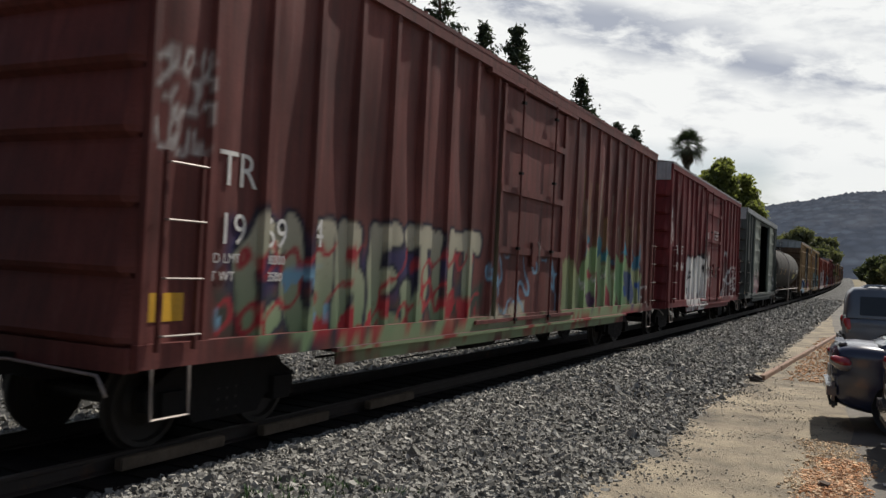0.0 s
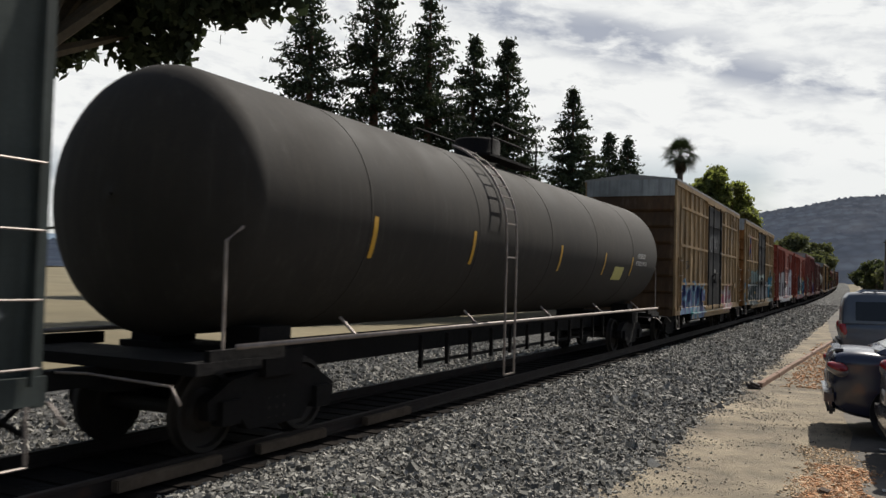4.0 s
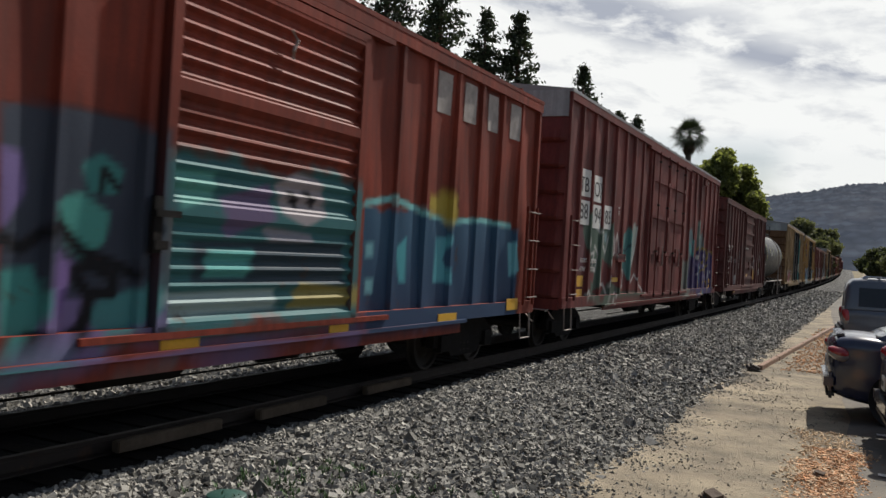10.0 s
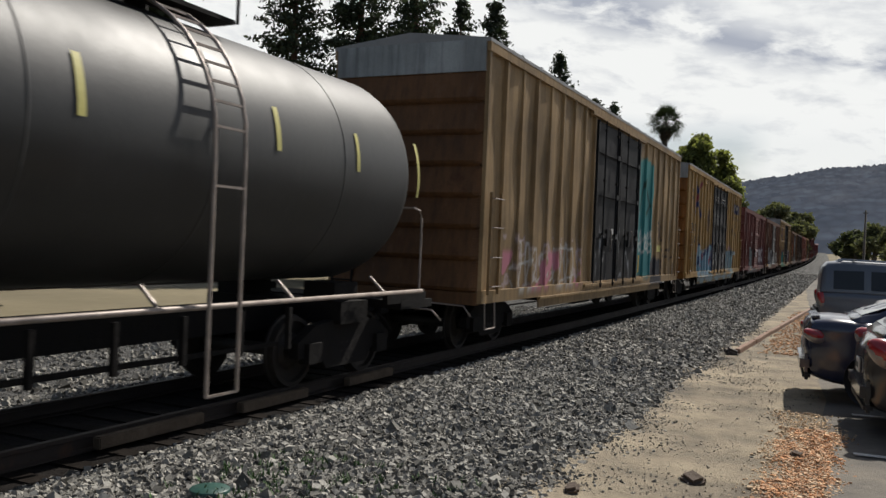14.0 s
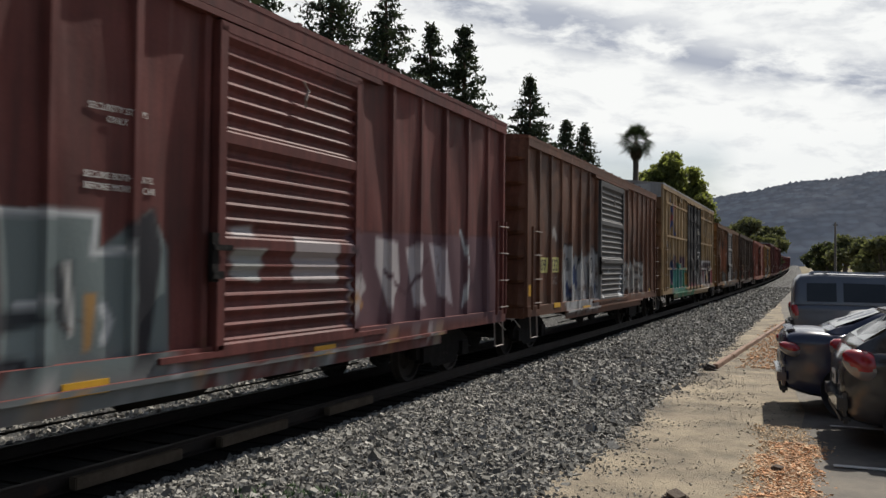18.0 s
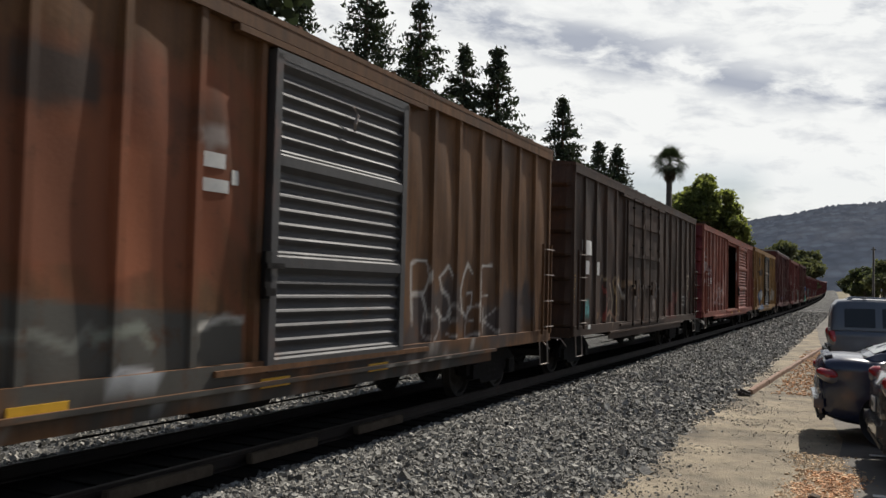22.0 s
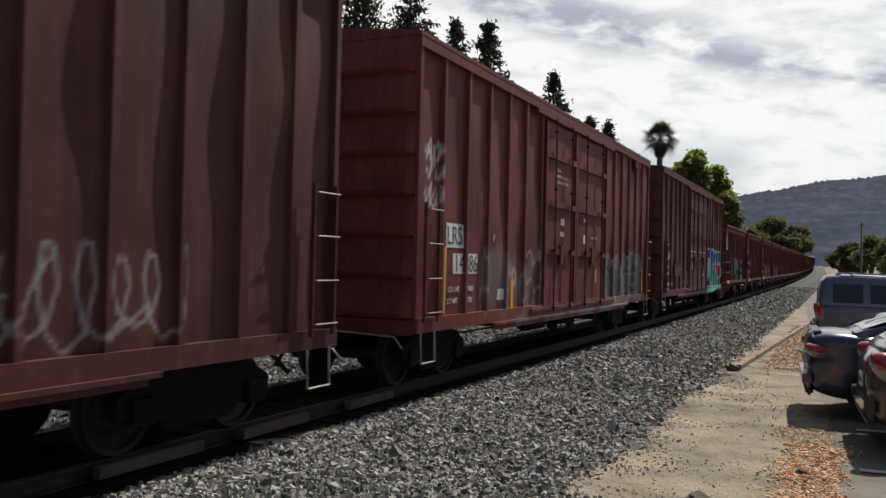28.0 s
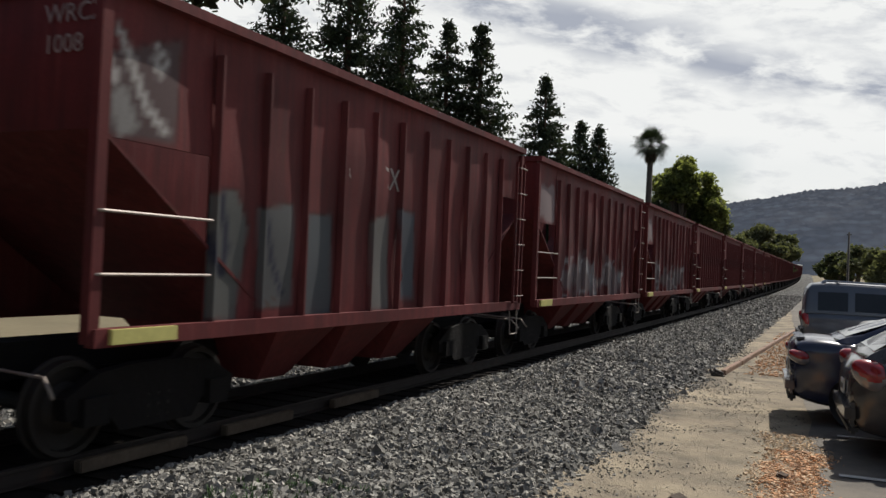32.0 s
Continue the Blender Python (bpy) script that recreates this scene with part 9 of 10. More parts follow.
boxcar("dark brown boxcar with double plug doors and blue-green sprayed letters", *place(163.85, 177.75), 5.45, "umber", [(5.85, 8.2, "plug", "umber"), (8.2, 10.9, "plug", "umber")], skirt=0.8, mark="EW 9254", spray=SPRAYS.get(23), cards=((2.8, 1.9, 1.15, 0.47),),
       texts=[("9254", 0.86, 2.22, 0.44, "white"), ("200200", 1.0, 1.93, 0.16, "white"), ("65800", 1.12, 1.7, 0.16, "white"), ("PLATE", 3.81, 2.68, 0.055, "white"), ("F", 3.85, 2.51, 0.16, "white"), ("60K", 4.68, 1.4, 0.13, "white"), ("CLOSE AND LOCK DOORS BEFORE MOVING CAR", 6.1, 2.62, 0.062, "white"), ("OPEN   CLOSE", 6.6, 2.42, 0.09, "white"), ("SEAL", 7.0, 1.63, 0.1, "white"), ("CLOSE AND LOCK DOORS BEFORE MOVING CAR", 8.75, 2.62, 0.062, "white"), ("OPEN   CLOSE", 9.3, 2.42, 0.09, "white"), ("SEAL", 9.7, 1.63, 0.1, "white")],
       plates=[(3.79, 2.63, 0.01, 0.33, "white"), (4.01, 2.63, 0.01, 0.33, "white"), (3.9, 2.8, 0.23, 0.02, "white"), (3.9, 2.47, 0.23, 0.02, "white"), (6.75, 2.05, 0.22, 0.32, "white"), (9.4, 2.05, 0.22, 0.32, "white"), (5.61, 1.52, 0.12, 0.55, "yellow"), (1.9, 1.18, 0.4, 0.15, "yellow"), (1.9, 1.36, 1.2, 0.12, "lemon"), (2.91, 1.58, 0.12, 0.55, "yellow"), (5.0, 1.15, 0.3, 0.1, "yellow")])
for i in range(9):
    hopper_car("red open-top hopper car with worn ribs and faded tags" if i < 3 else "dull red open-top hopper car", *place(179.05 + 10.05 * i, 188.25 + 10.05 * i), spray=SPRAYS.get(24 + i),
               texts=[("R", 4.2, 2.98, 0.46, "dim"), ("CX", 4.9, 2.98, 0.46, "dim"), ("10", 5.9, 2.98, 0.46, "dim"), ("69", 6.7, 2.98, 0.46, "dim")] if i == 0 else [("GR", 4.2, 2.98, 0.46, "dim"), ("CX", 5.0, 2.98, 0.46, "dim")] if i == 1 else (), mark="GRCX 1069" if i == 0 else "WRCX 1008" if i == 1 else "")
for i in range(24):
    far_hopper(*place(269.5 + 10.05 * i, 278.7 + 10.05 * i))
for i in range(4):
    far_hopper(*place(511.5 + 14.0 * i, 524.0 + 14.0 * i), True)

# ---- trees, palm, hills ----
BARK_RED = surface("redwood_bark", (0.1, 0.055, 0.035), 0.9, vary=0.3, scale=3, bump=0.4, bscale=20)
BARK_GREY = surface("grey_bark", (0.11, 0.09, 0.07), 0.9, vary=0.3, scale=3, bump=0.4, bscale=20)
NEEDLE = surface("redwood_needles", (0.042, 0.055, 0.034), 0.8, vary=0.35, scale=0.4, bump=0, island=0.4, spec=0.2)
LEAF = surface("broad_leaves", (0.12, 0.13, 0.05), 0.7, vary=0.3, scale=0.3, bump=0, island=0.45, spec=0.25)
# leaves of distant trees: haze is put in as a paler, greyer olive
LEAF_FAR = surface("hazed_olive_leaves", (0.125, 0.13, 0.075), 0.8, vary=0.35, scale=0.3, bump=0, island=0.4, spec=0.1)
LEAF_DARK = surface("dark_leaves", (0.07, 0.08, 0.042), 0.7, vary=0.3, scale=0.3, bump=0, island=0.45, spec=0.25)
FROND = surface("palm_fronds", (0.04, 0.055, 0.025), 0.7, spec=0.2, vary=0.25, scale=1, bump=0, island=0.3)
DEAD = surface("dead_fronds", (0.09, 0.065, 0.04), 0.9, vary=0.3, scale=1, bump=0, island=0.3)


def leafy(m, share=0.4, lift=1.6):
    """Lets daylight through the leaves of a material."""
    t = m.node_tree
    bsdf, out = t.nodes["Principled BSDF"], t.nodes["Material Output"]
    thin = t.nodes.new("ShaderNodeBsdfTranslucent")
    source = bsdf.inputs["Base Color"].links[0].from_socket
    link(t, blend(t, 1.0, source, (lift, lift * 1.05, lift * 0.6), "MULTIPLY"), thin.inputs[0])
    mix = node(t, "ShaderNodeMixShader", Fac=share)
    link(t, bsdf.outputs[0], mix.inputs[1])
    link(t, thin.outputs[0], mix.inputs[2])
    link(t, mix.outputs[0], out.inputs[0])


leafy(LEAF, 0.5, 2.0)
leafy(LEAF_DARK, 0.3, 1.5)
leafy(LEAF_FAR, 0.3, 1.5)
leafy(NEEDLE, 0.15, 1.2)
leafy(FROND, 0.12, 1.2)


def leaf_cloud(name, centres, size, per, material, rng, stretch=1.0):
    """Small leaf sprays, each a pair of crossed narrow blades, round many centres."""
    centres = np.repeat(np.asarray(centres, float), per, 0)
    n = len(centres)
    at = centres + rng.normal(0, 1, (n, 3)) * size * np.array([0.9, 0.9, 0.55])
    a = rng.normal(size=(n, 3))
    a /= np.linalg.norm(a, axis=1)[:, None]
    b = np.cross(a, rng.normal(size=(n, 3)))
    b /= np.linalg.norm(b, axis=1)[:, None]
    s = size * rng.uniform(0.5, 1.1, (n, 1))
    v = np.stack([at - a * s, at + b * s * 0.42 * stretch, at + a * s, at - b * s * 0.42 * stretch], 1).reshape(-1, 3)
    return solid(name, v, np.arange(4 * n).reshape(-1, 4), material)


def conifer(x, y, height, spread, seed, label, gap=0.35):
    """A redwood: straight tapered trunk, whorls of drooping limbs, needles in sprays along them."""
    rng = np.random.RandomState(seed)
    root = thing("redwood_tree", label, "tree", pose(x, y, float(rise(y)) - 0.1), "redwoods beyond the track")
    part("trunk", tube("trunk", [(0, 0, 0), (0.05, 0, height * 0.35), (0, 0.05, height * 0.7), (0, 0, height)], [0.022 * height, 0.016 * height, 0.009 * height, 0.002 * height], BARK_RED, 10), root)
    rows, limbs, z = [], [], height * 0.12
    while z < height * 0.985:
        f = z / height
        reach = min(spread * (1.15 - 0.6 * f), 0.36 * (height - z)) + 0.1
        for k in range(rng.randint(7, 11)):
            if rng.uniform() < gap * 0.5:
                continue
            a, r = rng.uniform(0, 6.283), reach * rng.uniform(0.55, 1.15)
            droop = rng.uniform(0.08, 0.35) - 0.35 * f
            tip = np.array([r * math.cos(a), r * math.sin(a), z - droop * r])
            limbs.append([(0, 0, z), tuple(tip * (0.5, 0.5, 1) + (0, 0, 0.5 * droop * r + 0.05 * r)), tuple(tip)])
            m = max(2, int(r / 0.26))
            for j in range(1, m + 1):
                q = (j / m) ** 0.8
                rows.append((tip[0] * q, tip[1] * q, z - droop * r * q * q))
        z += height * rng.uniform(0.012, 0.026)
    rows += [(0, 0, height * (0.94 + 0.06 * k / 7)) for k in range(8)]
    part("crown", leaf_cloud("crown", rows, 0.2, 8, NEEDLE, rng), root, "dark drooping needle sprays with gaps", kind="stuff")
    verts, faces = [], []
    for a, b, c in limbs[::2]:
        n = len(verts)
        for p, r in ((a, 0.045), (b, 0.03), (c, 0.012)):
            verts += [(p[0], p[1] - r, p[2] - r), (p[0] + r, p[1] + r, p[2]), (p[0] - r, p[1] + r, p[2] + r)]
        faces += [(n + 3 * i + k, n + 3 * i + (k + 1) % 3, n + 3 * i + 3 + (k + 1) % 3, n + 3 * i + 3 + k) for i in range(2) for k in range(3)]
    part("branchwork", solid("branchwork", verts, faces, BARK_RED), root, kind="stuff")


def broad_tree(x, y, height, wide, seed, material, label, base=0.25, size=0.42, name="broadleaf_tree", lobes=18, per=6):
    """A spreading tree: forked trunk and a lobed crown of leaf sprays."""
    rng = np.random.RandomState(seed)
    root = thing(name, label, "tree", pose(x, y, float(rise(y)) - 0.1), "leafy trees")
    part("trunk", tube("trunk", [(0, 0, 0), (0.1, 0.1, height * base), (0, 0, height * 0.6)], [0.035 * height, 0.028 * height, 0.01 * height], BARK_GREY, 9), root)
    centre, rows = height * (base + (1 - base) / 2), []
    for k in range(lobes):
        a, e = rng.uniform(0, 6.283), rng.uniform(-0.7, 1.4)
        q = rng.uniform(0.4, 0.95)
        c = np.array([math.cos(a) * math.cos(e) * wide / 2 * q, math.sin(a) * math.cos(e) * wide / 2 * q, centre + math.sin(e) * height * (1 - base) / 2 * q])
        rad = rng.uniform(0.14, 0.3) * wide * 0.6
        part("limb", tube("limb", [(0, 0, height * base), tuple(c * (0.5, 0.5, 0.9)), tuple(c)], [0.014 * height, 0.009 * height, 0.003 * height], BARK_GREY, 5), root)
        d = rng.normal(size=(int(26 * (rad / size) ** 1.5), 3))
        d /= np.linalg.norm(d, axis=1)[:, None]
        rows.append(c + d * rad * rng.uniform(0.6, 1.08, (len(d), 1)) * np.array([1, 1, 0.85]))
    part("crown", leaf_cloud("crown", np.concatenate(rows), size, per, material, rng, 1.5), root, "uneven crown of many leaf clumps", kind="stuff")


def fan_palm(x, y, height, seed):
    rng = np.random.RandomState(seed)
    root = thing("fan_palm", "tall fan palm with a skirt of dead fronds", "tree", pose(x, y, float(rise(y)) - 0.1))
    part("trunk", tube("trunk", [(0, 0, 0), (0.05, 0, height * 0.5), (0.1, 0, height)], [0.38, 0.28, 0.24], BARK_GREY, 12), root)

    def frond(turn, lift, stalk, blade, drop):
        verts, faces = [], []
        c, s = math.cos(turn), math.sin(turn)
        base = np.array([0.1, 0, height])
        out = np.array([c, s, 0])
        hub = base + out * stalk * math.cos(lift) + np.array([0, 0, stalk * math.sin(lift)])
        side = np.array([-s, c, 0])
        ahead = out * math.cos(lift) + np.array([0, 0, math.sin(lift)])
        twist = rng.uniform(-0.6, 0.6)
        side = side * math.cos(twist) + np.cross(ahead, side) * math.sin(twist)
        verts += [tuple(base - side * 0.03), tuple(base + side * 0.03), tuple(hub + side * 0.02), tuple(hub - side * 0.02)]
        faces.append((0, 1, 2, 3))
        for k in range(15):
            a = (k - 7) / 7 * 1.75
            way = ahead * math.cos(a) + side * math.sin(a)
            tip = hub + way * blade * rng.uniform(0.85, 1.1) + np.array([0, 0, -drop * blade * (0.4 + abs(a) * 0.2)])
            mid = hub + way * blade * 0.5
            wide = np.cross(way, np.cross(ahead, side)) * 0.042
            n = len(verts)
            verts += [tuple(hub), tuple(mid + wide), tuple(tip), tuple(mid - wide)]
            faces.append((n, n + 1, n + 2, n + 3))
        return np.array(verts), faces
    for k in range(44):
        f = k / 44
        part("frond", solid("frond", *frond(k * 2.4, 1.45 - 2.35 * f + rng.uniform(-0.15, 0.15), rng.uniform(0.6, 1.0), rng.uniform(0.8, 1.2), 0.1 + 0.45 * f), FROND), root)
    for k in range(30):
        part("dead_frond", solid("dead_frond", *[frond(k * 2.4 + 1, -1.3 - rng.uniform(0, 0.25), rng.uniform(0.3, 1.3), 0.6, 0.3)][0], DEAD), root, "brown hanging dead frond")


def at_angle(yaw, dist):
    return -dist * math.sin(radians(yaw)), dist * math.cos(radians(yaw))


# redwoods: turn from the track, distance, slope of the top, spread
for k, (yaw, dist, slope, spread) in enumerate(((18.1, 64, 0.228, 3.0), (15.66, 74, 0.174, 2.1), (14.45, 76, 0.17, 2.0), (22.56, 56, 0.287, 2.9), (24.85, 55, 0.29, 3.0), (17.0, 76, 0.14, 2.2),
                                               (27.9, 52, 0.345, 3.2), (31.6, 50, 0.39, 3.4), (35.9, 49, 0.345, 3.2), (21.2, 78, 0.15, 2.4), (29.6, 70, 0.2, 2.8))):
    x, y = at_angle(yaw, dist)
    conifer(x, y, EYE + slope * dist - float(rise(y)), spread, 100 + k, "dark redwood with drooping limbs beyond the track")
x, y = at_angle(53.0, 30)
broad_tree(x, y, 17.5, 15.0, 71, NEEDLE, "large dark pine with hanging limbs beyond the track", 0.5, 0.3, "pine_tree", 40, 4)
x, y = at_angle(11.15, 78)
fan_palm(x, y, EYE + 0.1465 * 78, 5)
for k, (yaw, dist, slope, wide, lobes) in enumerate(((9.2, 92, 0.139, 5.6, 30), (8.05, 94, 0.117, 6.0, 30), (7.3, 95, 0.096, 5.0, 20))):
    x, y = at_angle(yaw, dist)
    broad_tree(x, y, EYE + slope * dist - float(rise(y)), wide, 72 + k, LEAF, "bright green leafy tree beyond the track", 0.2, 0.24, lobes=lobes, per=5)
for k, (yaw, dist, slope, wide) in enumerate(((10.1, 88, 0.1, 4.0), (7.0, 97, 0.078, 5.0), (8.4, 96, 0.09, 6.0))):
    x, y = at_angle(yaw, dist)
    broad_tree(x, y, EYE + slope * dist - float(rise(y)), wide, 76 + k, LEAF_DARK, "dark green bushy tree under the bright ones", 0.1, 0.25, lobes=12, per=5)
for k, (yaw, dist, slope, wide) in enumerate(((4.25, 165, 0.0635, 9), (5.3, 150, 0.052, 6.5), (3.0, 185, 0.047, 9), (6.3, 130, 0.05, 7))):
    x, y = at_angle(yaw, dist)
    broad_tree(x, y, EYE + slope * dist - float(rise(y)), wide, 80 + k, LEAF_FAR, "olive rounded tree along the line far off, greyed with haze", 0.12, 0.4, lobes=14, per=5)
for k, (yaw, dist, slope, wide, tint) in enumerate(((0.2, 190, 0.022, 7, 0), (-1.5, 150, 0.037, 7, 1), (-2.6, 130, 0.033, 6, 1), (-3.5, 115, 0.046, 5, 1), (-4.6, 125, 0.038, 7, 1), (-0.6, 170, 0.031, 6, 0), (-5.8, 120, 0.045, 8, 1), (-7.2, 125, 0.042, 9, 1))):
    x, y = at_angle(yaw, dist)
    broad_tree(x, y, EYE + slope * dist - float(rise(y)), wide, 90 + k, LEAF_FAR if tint else LEAF_DARK, "leafy tree behind the parking lot", 0.08, 0.32, lobes=12, per=5)
for k in range(14):
    x, y = at_angle(13 + 2.6 * k, 90 - k)
    broad_tree(x, y, 6.5 + (k * 7) % 4, 9.0, 120 + k, LEAF_DARK, "dark shrubby tree in the row beyond the track", 0.05, 0.55, "shrub_tree", 9, 6)

# utility pole
WOOD_POLE = surface("weathered_pole", (0.06, 0.05, 0.042), 0.9, vary=0.3, scale=2, bump=0.2)
x, y = at_angle(-0.95, 120)
pole = thing("utility_pole", "dark wooden utility pole with a cross arm", "utility pole", pose(x, y, float(rise(y))))
part("post", lathe("post", [(0, 0.16), (7.95, 0.11)], WOOD_POLE, 10, "z"), pole)
part("cross_arm", boxes("cross_arm", [(0, 0, 7.6, 0.6, 0.1, 0.12)], WOOD_POLE), pole)

# hills: a wooded ridge and a paler range behind it, both coloured with distance haze
WOODS = surface("haze_blue_woods", (0.04, 0.05, 0.07), 0.95, vary=0.3, scale=0.012, bump=0.0, bscale=0.05, spec=0.02, second=(0.06, 0.07, 0.092))


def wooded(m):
    """Crowns of trees on a far slope, with bald patches between the stands; haze blue is mixed into every tone."""
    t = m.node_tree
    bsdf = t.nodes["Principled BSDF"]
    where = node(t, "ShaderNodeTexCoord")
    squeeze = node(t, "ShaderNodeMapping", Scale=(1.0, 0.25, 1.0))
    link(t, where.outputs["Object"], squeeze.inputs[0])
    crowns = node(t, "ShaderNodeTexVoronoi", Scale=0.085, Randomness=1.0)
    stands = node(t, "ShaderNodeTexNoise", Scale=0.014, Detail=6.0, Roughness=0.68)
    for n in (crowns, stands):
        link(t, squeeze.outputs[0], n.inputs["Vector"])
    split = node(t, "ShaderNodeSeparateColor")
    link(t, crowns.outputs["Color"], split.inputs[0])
    # foliage tones shifted to blue, as distance haze would turn them
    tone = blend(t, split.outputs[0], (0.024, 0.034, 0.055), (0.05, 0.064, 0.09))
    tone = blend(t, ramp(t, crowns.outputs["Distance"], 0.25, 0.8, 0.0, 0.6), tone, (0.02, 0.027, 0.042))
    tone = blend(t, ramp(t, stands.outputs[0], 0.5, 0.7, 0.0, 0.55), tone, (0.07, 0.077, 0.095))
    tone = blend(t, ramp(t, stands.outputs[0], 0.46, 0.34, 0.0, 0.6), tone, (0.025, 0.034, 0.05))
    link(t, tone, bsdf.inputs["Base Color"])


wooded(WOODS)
# pale blue of the air between is painted into the range
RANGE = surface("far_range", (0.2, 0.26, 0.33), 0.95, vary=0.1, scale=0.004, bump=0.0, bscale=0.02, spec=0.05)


def hills(name, dist, depth, slopes, seed, material, rough, step):
    """A ridge seen from the track: turns from +y in degrees against the slope of its crest."""
    yaws = np.arange(-40, 62, step)
    crest = np.interp(yaws, [a for a, _ in slopes], [b for _, b in slopes])
    rows = 44
    rng = np.random.RandomState(seed)
    F, YAW = np.meshgrid(np.linspace(0, 1, rows), np.radians(yaws))
    R = dist - depth * (1 - F)
    X, Y = -R * np.sin(YAW), R * np.cos(YAW)
    Z = 2 + crest[:, None] * dist * F ** 1.15 + rough * wave(X, Y, seed, 8, dist * 0.06) * (0.25 + F) + rough * 0.6 * rng.uniform(-0.4, 1, F.shape) * F ** 3
    verts = np.stack([X, Y, Z], -1).reshape(-1, 3)
    n = len(yaws)
    faces = [(i * rows + j, (i + 1) * rows + j, (i + 1) * rows + j + 1, i * rows + j + 1) for i in range(n - 1) for j in range(rows - 1)]
    return tagged(new(name, solid(name, verts, faces, material, True)), kind="structure", category="hills",
                  label="wooded hillside across the valley, tinted with haze blue" if "range" not in name else "mountain range beyond, pale with painted haze")


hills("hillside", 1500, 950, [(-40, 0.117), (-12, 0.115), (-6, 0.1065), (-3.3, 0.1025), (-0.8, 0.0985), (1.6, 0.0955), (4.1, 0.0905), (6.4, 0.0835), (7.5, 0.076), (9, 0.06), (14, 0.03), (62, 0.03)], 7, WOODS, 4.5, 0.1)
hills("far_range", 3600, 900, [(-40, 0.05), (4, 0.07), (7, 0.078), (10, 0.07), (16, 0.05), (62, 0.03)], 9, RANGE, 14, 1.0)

# ---- parked cars: rear towards the track, length along +x, seen from their near side ----
RUBBER = surface("tyre_rubber", (0.02, 0.02, 0.02), 0.85, vary=0.2, scale=6, bump=0.1)
ALLOY = plain("alloy_rim", (0.45, 0.45, 0.46), 0.35, 0.9)
CAR_GLASS = glass("tinted_glass", (0.008, 0.009, 0.011))
CAR_GLASS.node_tree.nodes["Principled BSDF"].inputs["Coat Weight"].default_value = 0.2
CAR_GLASS.node_tree.nodes["Principled BSDF"].inputs["Specular IOR Level"].default_value = 0.35
TAIL_LAMP = plain("red_lamp_lens", (0.3, 0.012, 0.016), 0.2, 0.0, 0.6)
CLEAR_LAMP = plain("clear_lamp_lens", (0.22, 0.2, 0.2), 0.15, 0.2, 0.6)
CHROME = plain("chrome_trim", (0.7, 0.7, 0.7), 0.12, 1.0)
BLACK_TRIM = plain("black_trim", (0.015, 0.015, 0.016), 0.5)
PLATE_WHITE = plain("licence_plate_white", (0.6, 0.6, 0.58), 0.5)


def enamel(name, base, rough=0.25):
    m = surface(name, base, rough, vary=0.08, scale=1.0, bump=0.0, bscale=30, dust=0.04)
    m.node_tree.nodes["Principled BSDF"].inputs["Coat Weight"].default_value = 0.5
    m.node_tree.nodes["Principled BSDF"].inputs["Coat Roughness"].default_value = 0.08
    return m


def eased(rows, each=4):
    """Rows of numbers drawn out into a smooth run."""
    rows = np.array(rows, float)
    out = []
    for i in range(len(rows) - 1):
        a, b, c, d = rows[max(i - 1, 0)], rows[i], rows[i + 1], rows[min(i + 2, len(rows) - 1)]
        ma, mb = 0.35 * (c - a), 0.35 * (d - b)
        for k in range(each):
            f = k / each
            out.append(b * (2 * f ** 3 - 3 * f ** 2 + 1) + ma * (f ** 3 - 2 * f ** 2 + f) + c * (3 * f ** 2 - 2 * f ** 3) + mb * (f ** 3 - f ** 2))
    return [tuple(r) for r in out] + [tuple(rows[-1])]


def loft(stations, ring):
    """Skins rings of points along a car; ring(station) gives half a section from the bottom middle to the top middle."""
    verts, faces, n = [], [], None
    for st in stations:
        half = ring(st)
        full = half + [(-y, z) for y, z in half[::-1]]
        n = len(full)
        verts += [(st[0], y, z) for y, z in full]
    for i in range(len(stations) - 1):
        for k in range(n):
            a, b = i * n + k, i * n + (k + 1) % n
            faces.append((a, b, b + n, a + n))
    faces.append(tuple(range(n))[::-1])
    faces.append(tuple(range((len(stations) - 1) * n, len(stations) * n)))
    return verts, faces


def rim_mesh(radius):
    """A dished rim with ten slim spokes and a hub."""
    pieces = []
    for k in range(10):
        a = k * 0.6283
        v = CUBE_V * (radius * 0.5, 0.05, 0.045) + (radius * 0.34, 0, 0)
        c, s = math.cos(a), math.sin(a)
        pieces.append((np.stack([v[:, 0] * c - v[:, 2] * s, v[:, 1], v[:, 0] * s + v[:, 2] * c], -1), CUBE_F.tolist()))
    for r0, r1 in ((0.0, 0.14), (0.56, 0.66)):
        verts = [(radius * r * math.cos(k * 0.2618), y, radius * r * math.sin(k * 0.2618)) for r in (r0 + 0.01, r1) for y in (-0.03, 0.03) for k in range(24)]
        faces = [(g * 24 + k, g * 24 + (k + 1) % 24, h2 * 24 + (k + 1) % 24, h2 * 24 + k) for g, h2 in ((0, 1), (1, 3), (3, 2), (2, 0)) for k in range(24)]
        pieces.append((np.array(verts), faces))
    return solid("rim", *join(pieces), ALLOY)


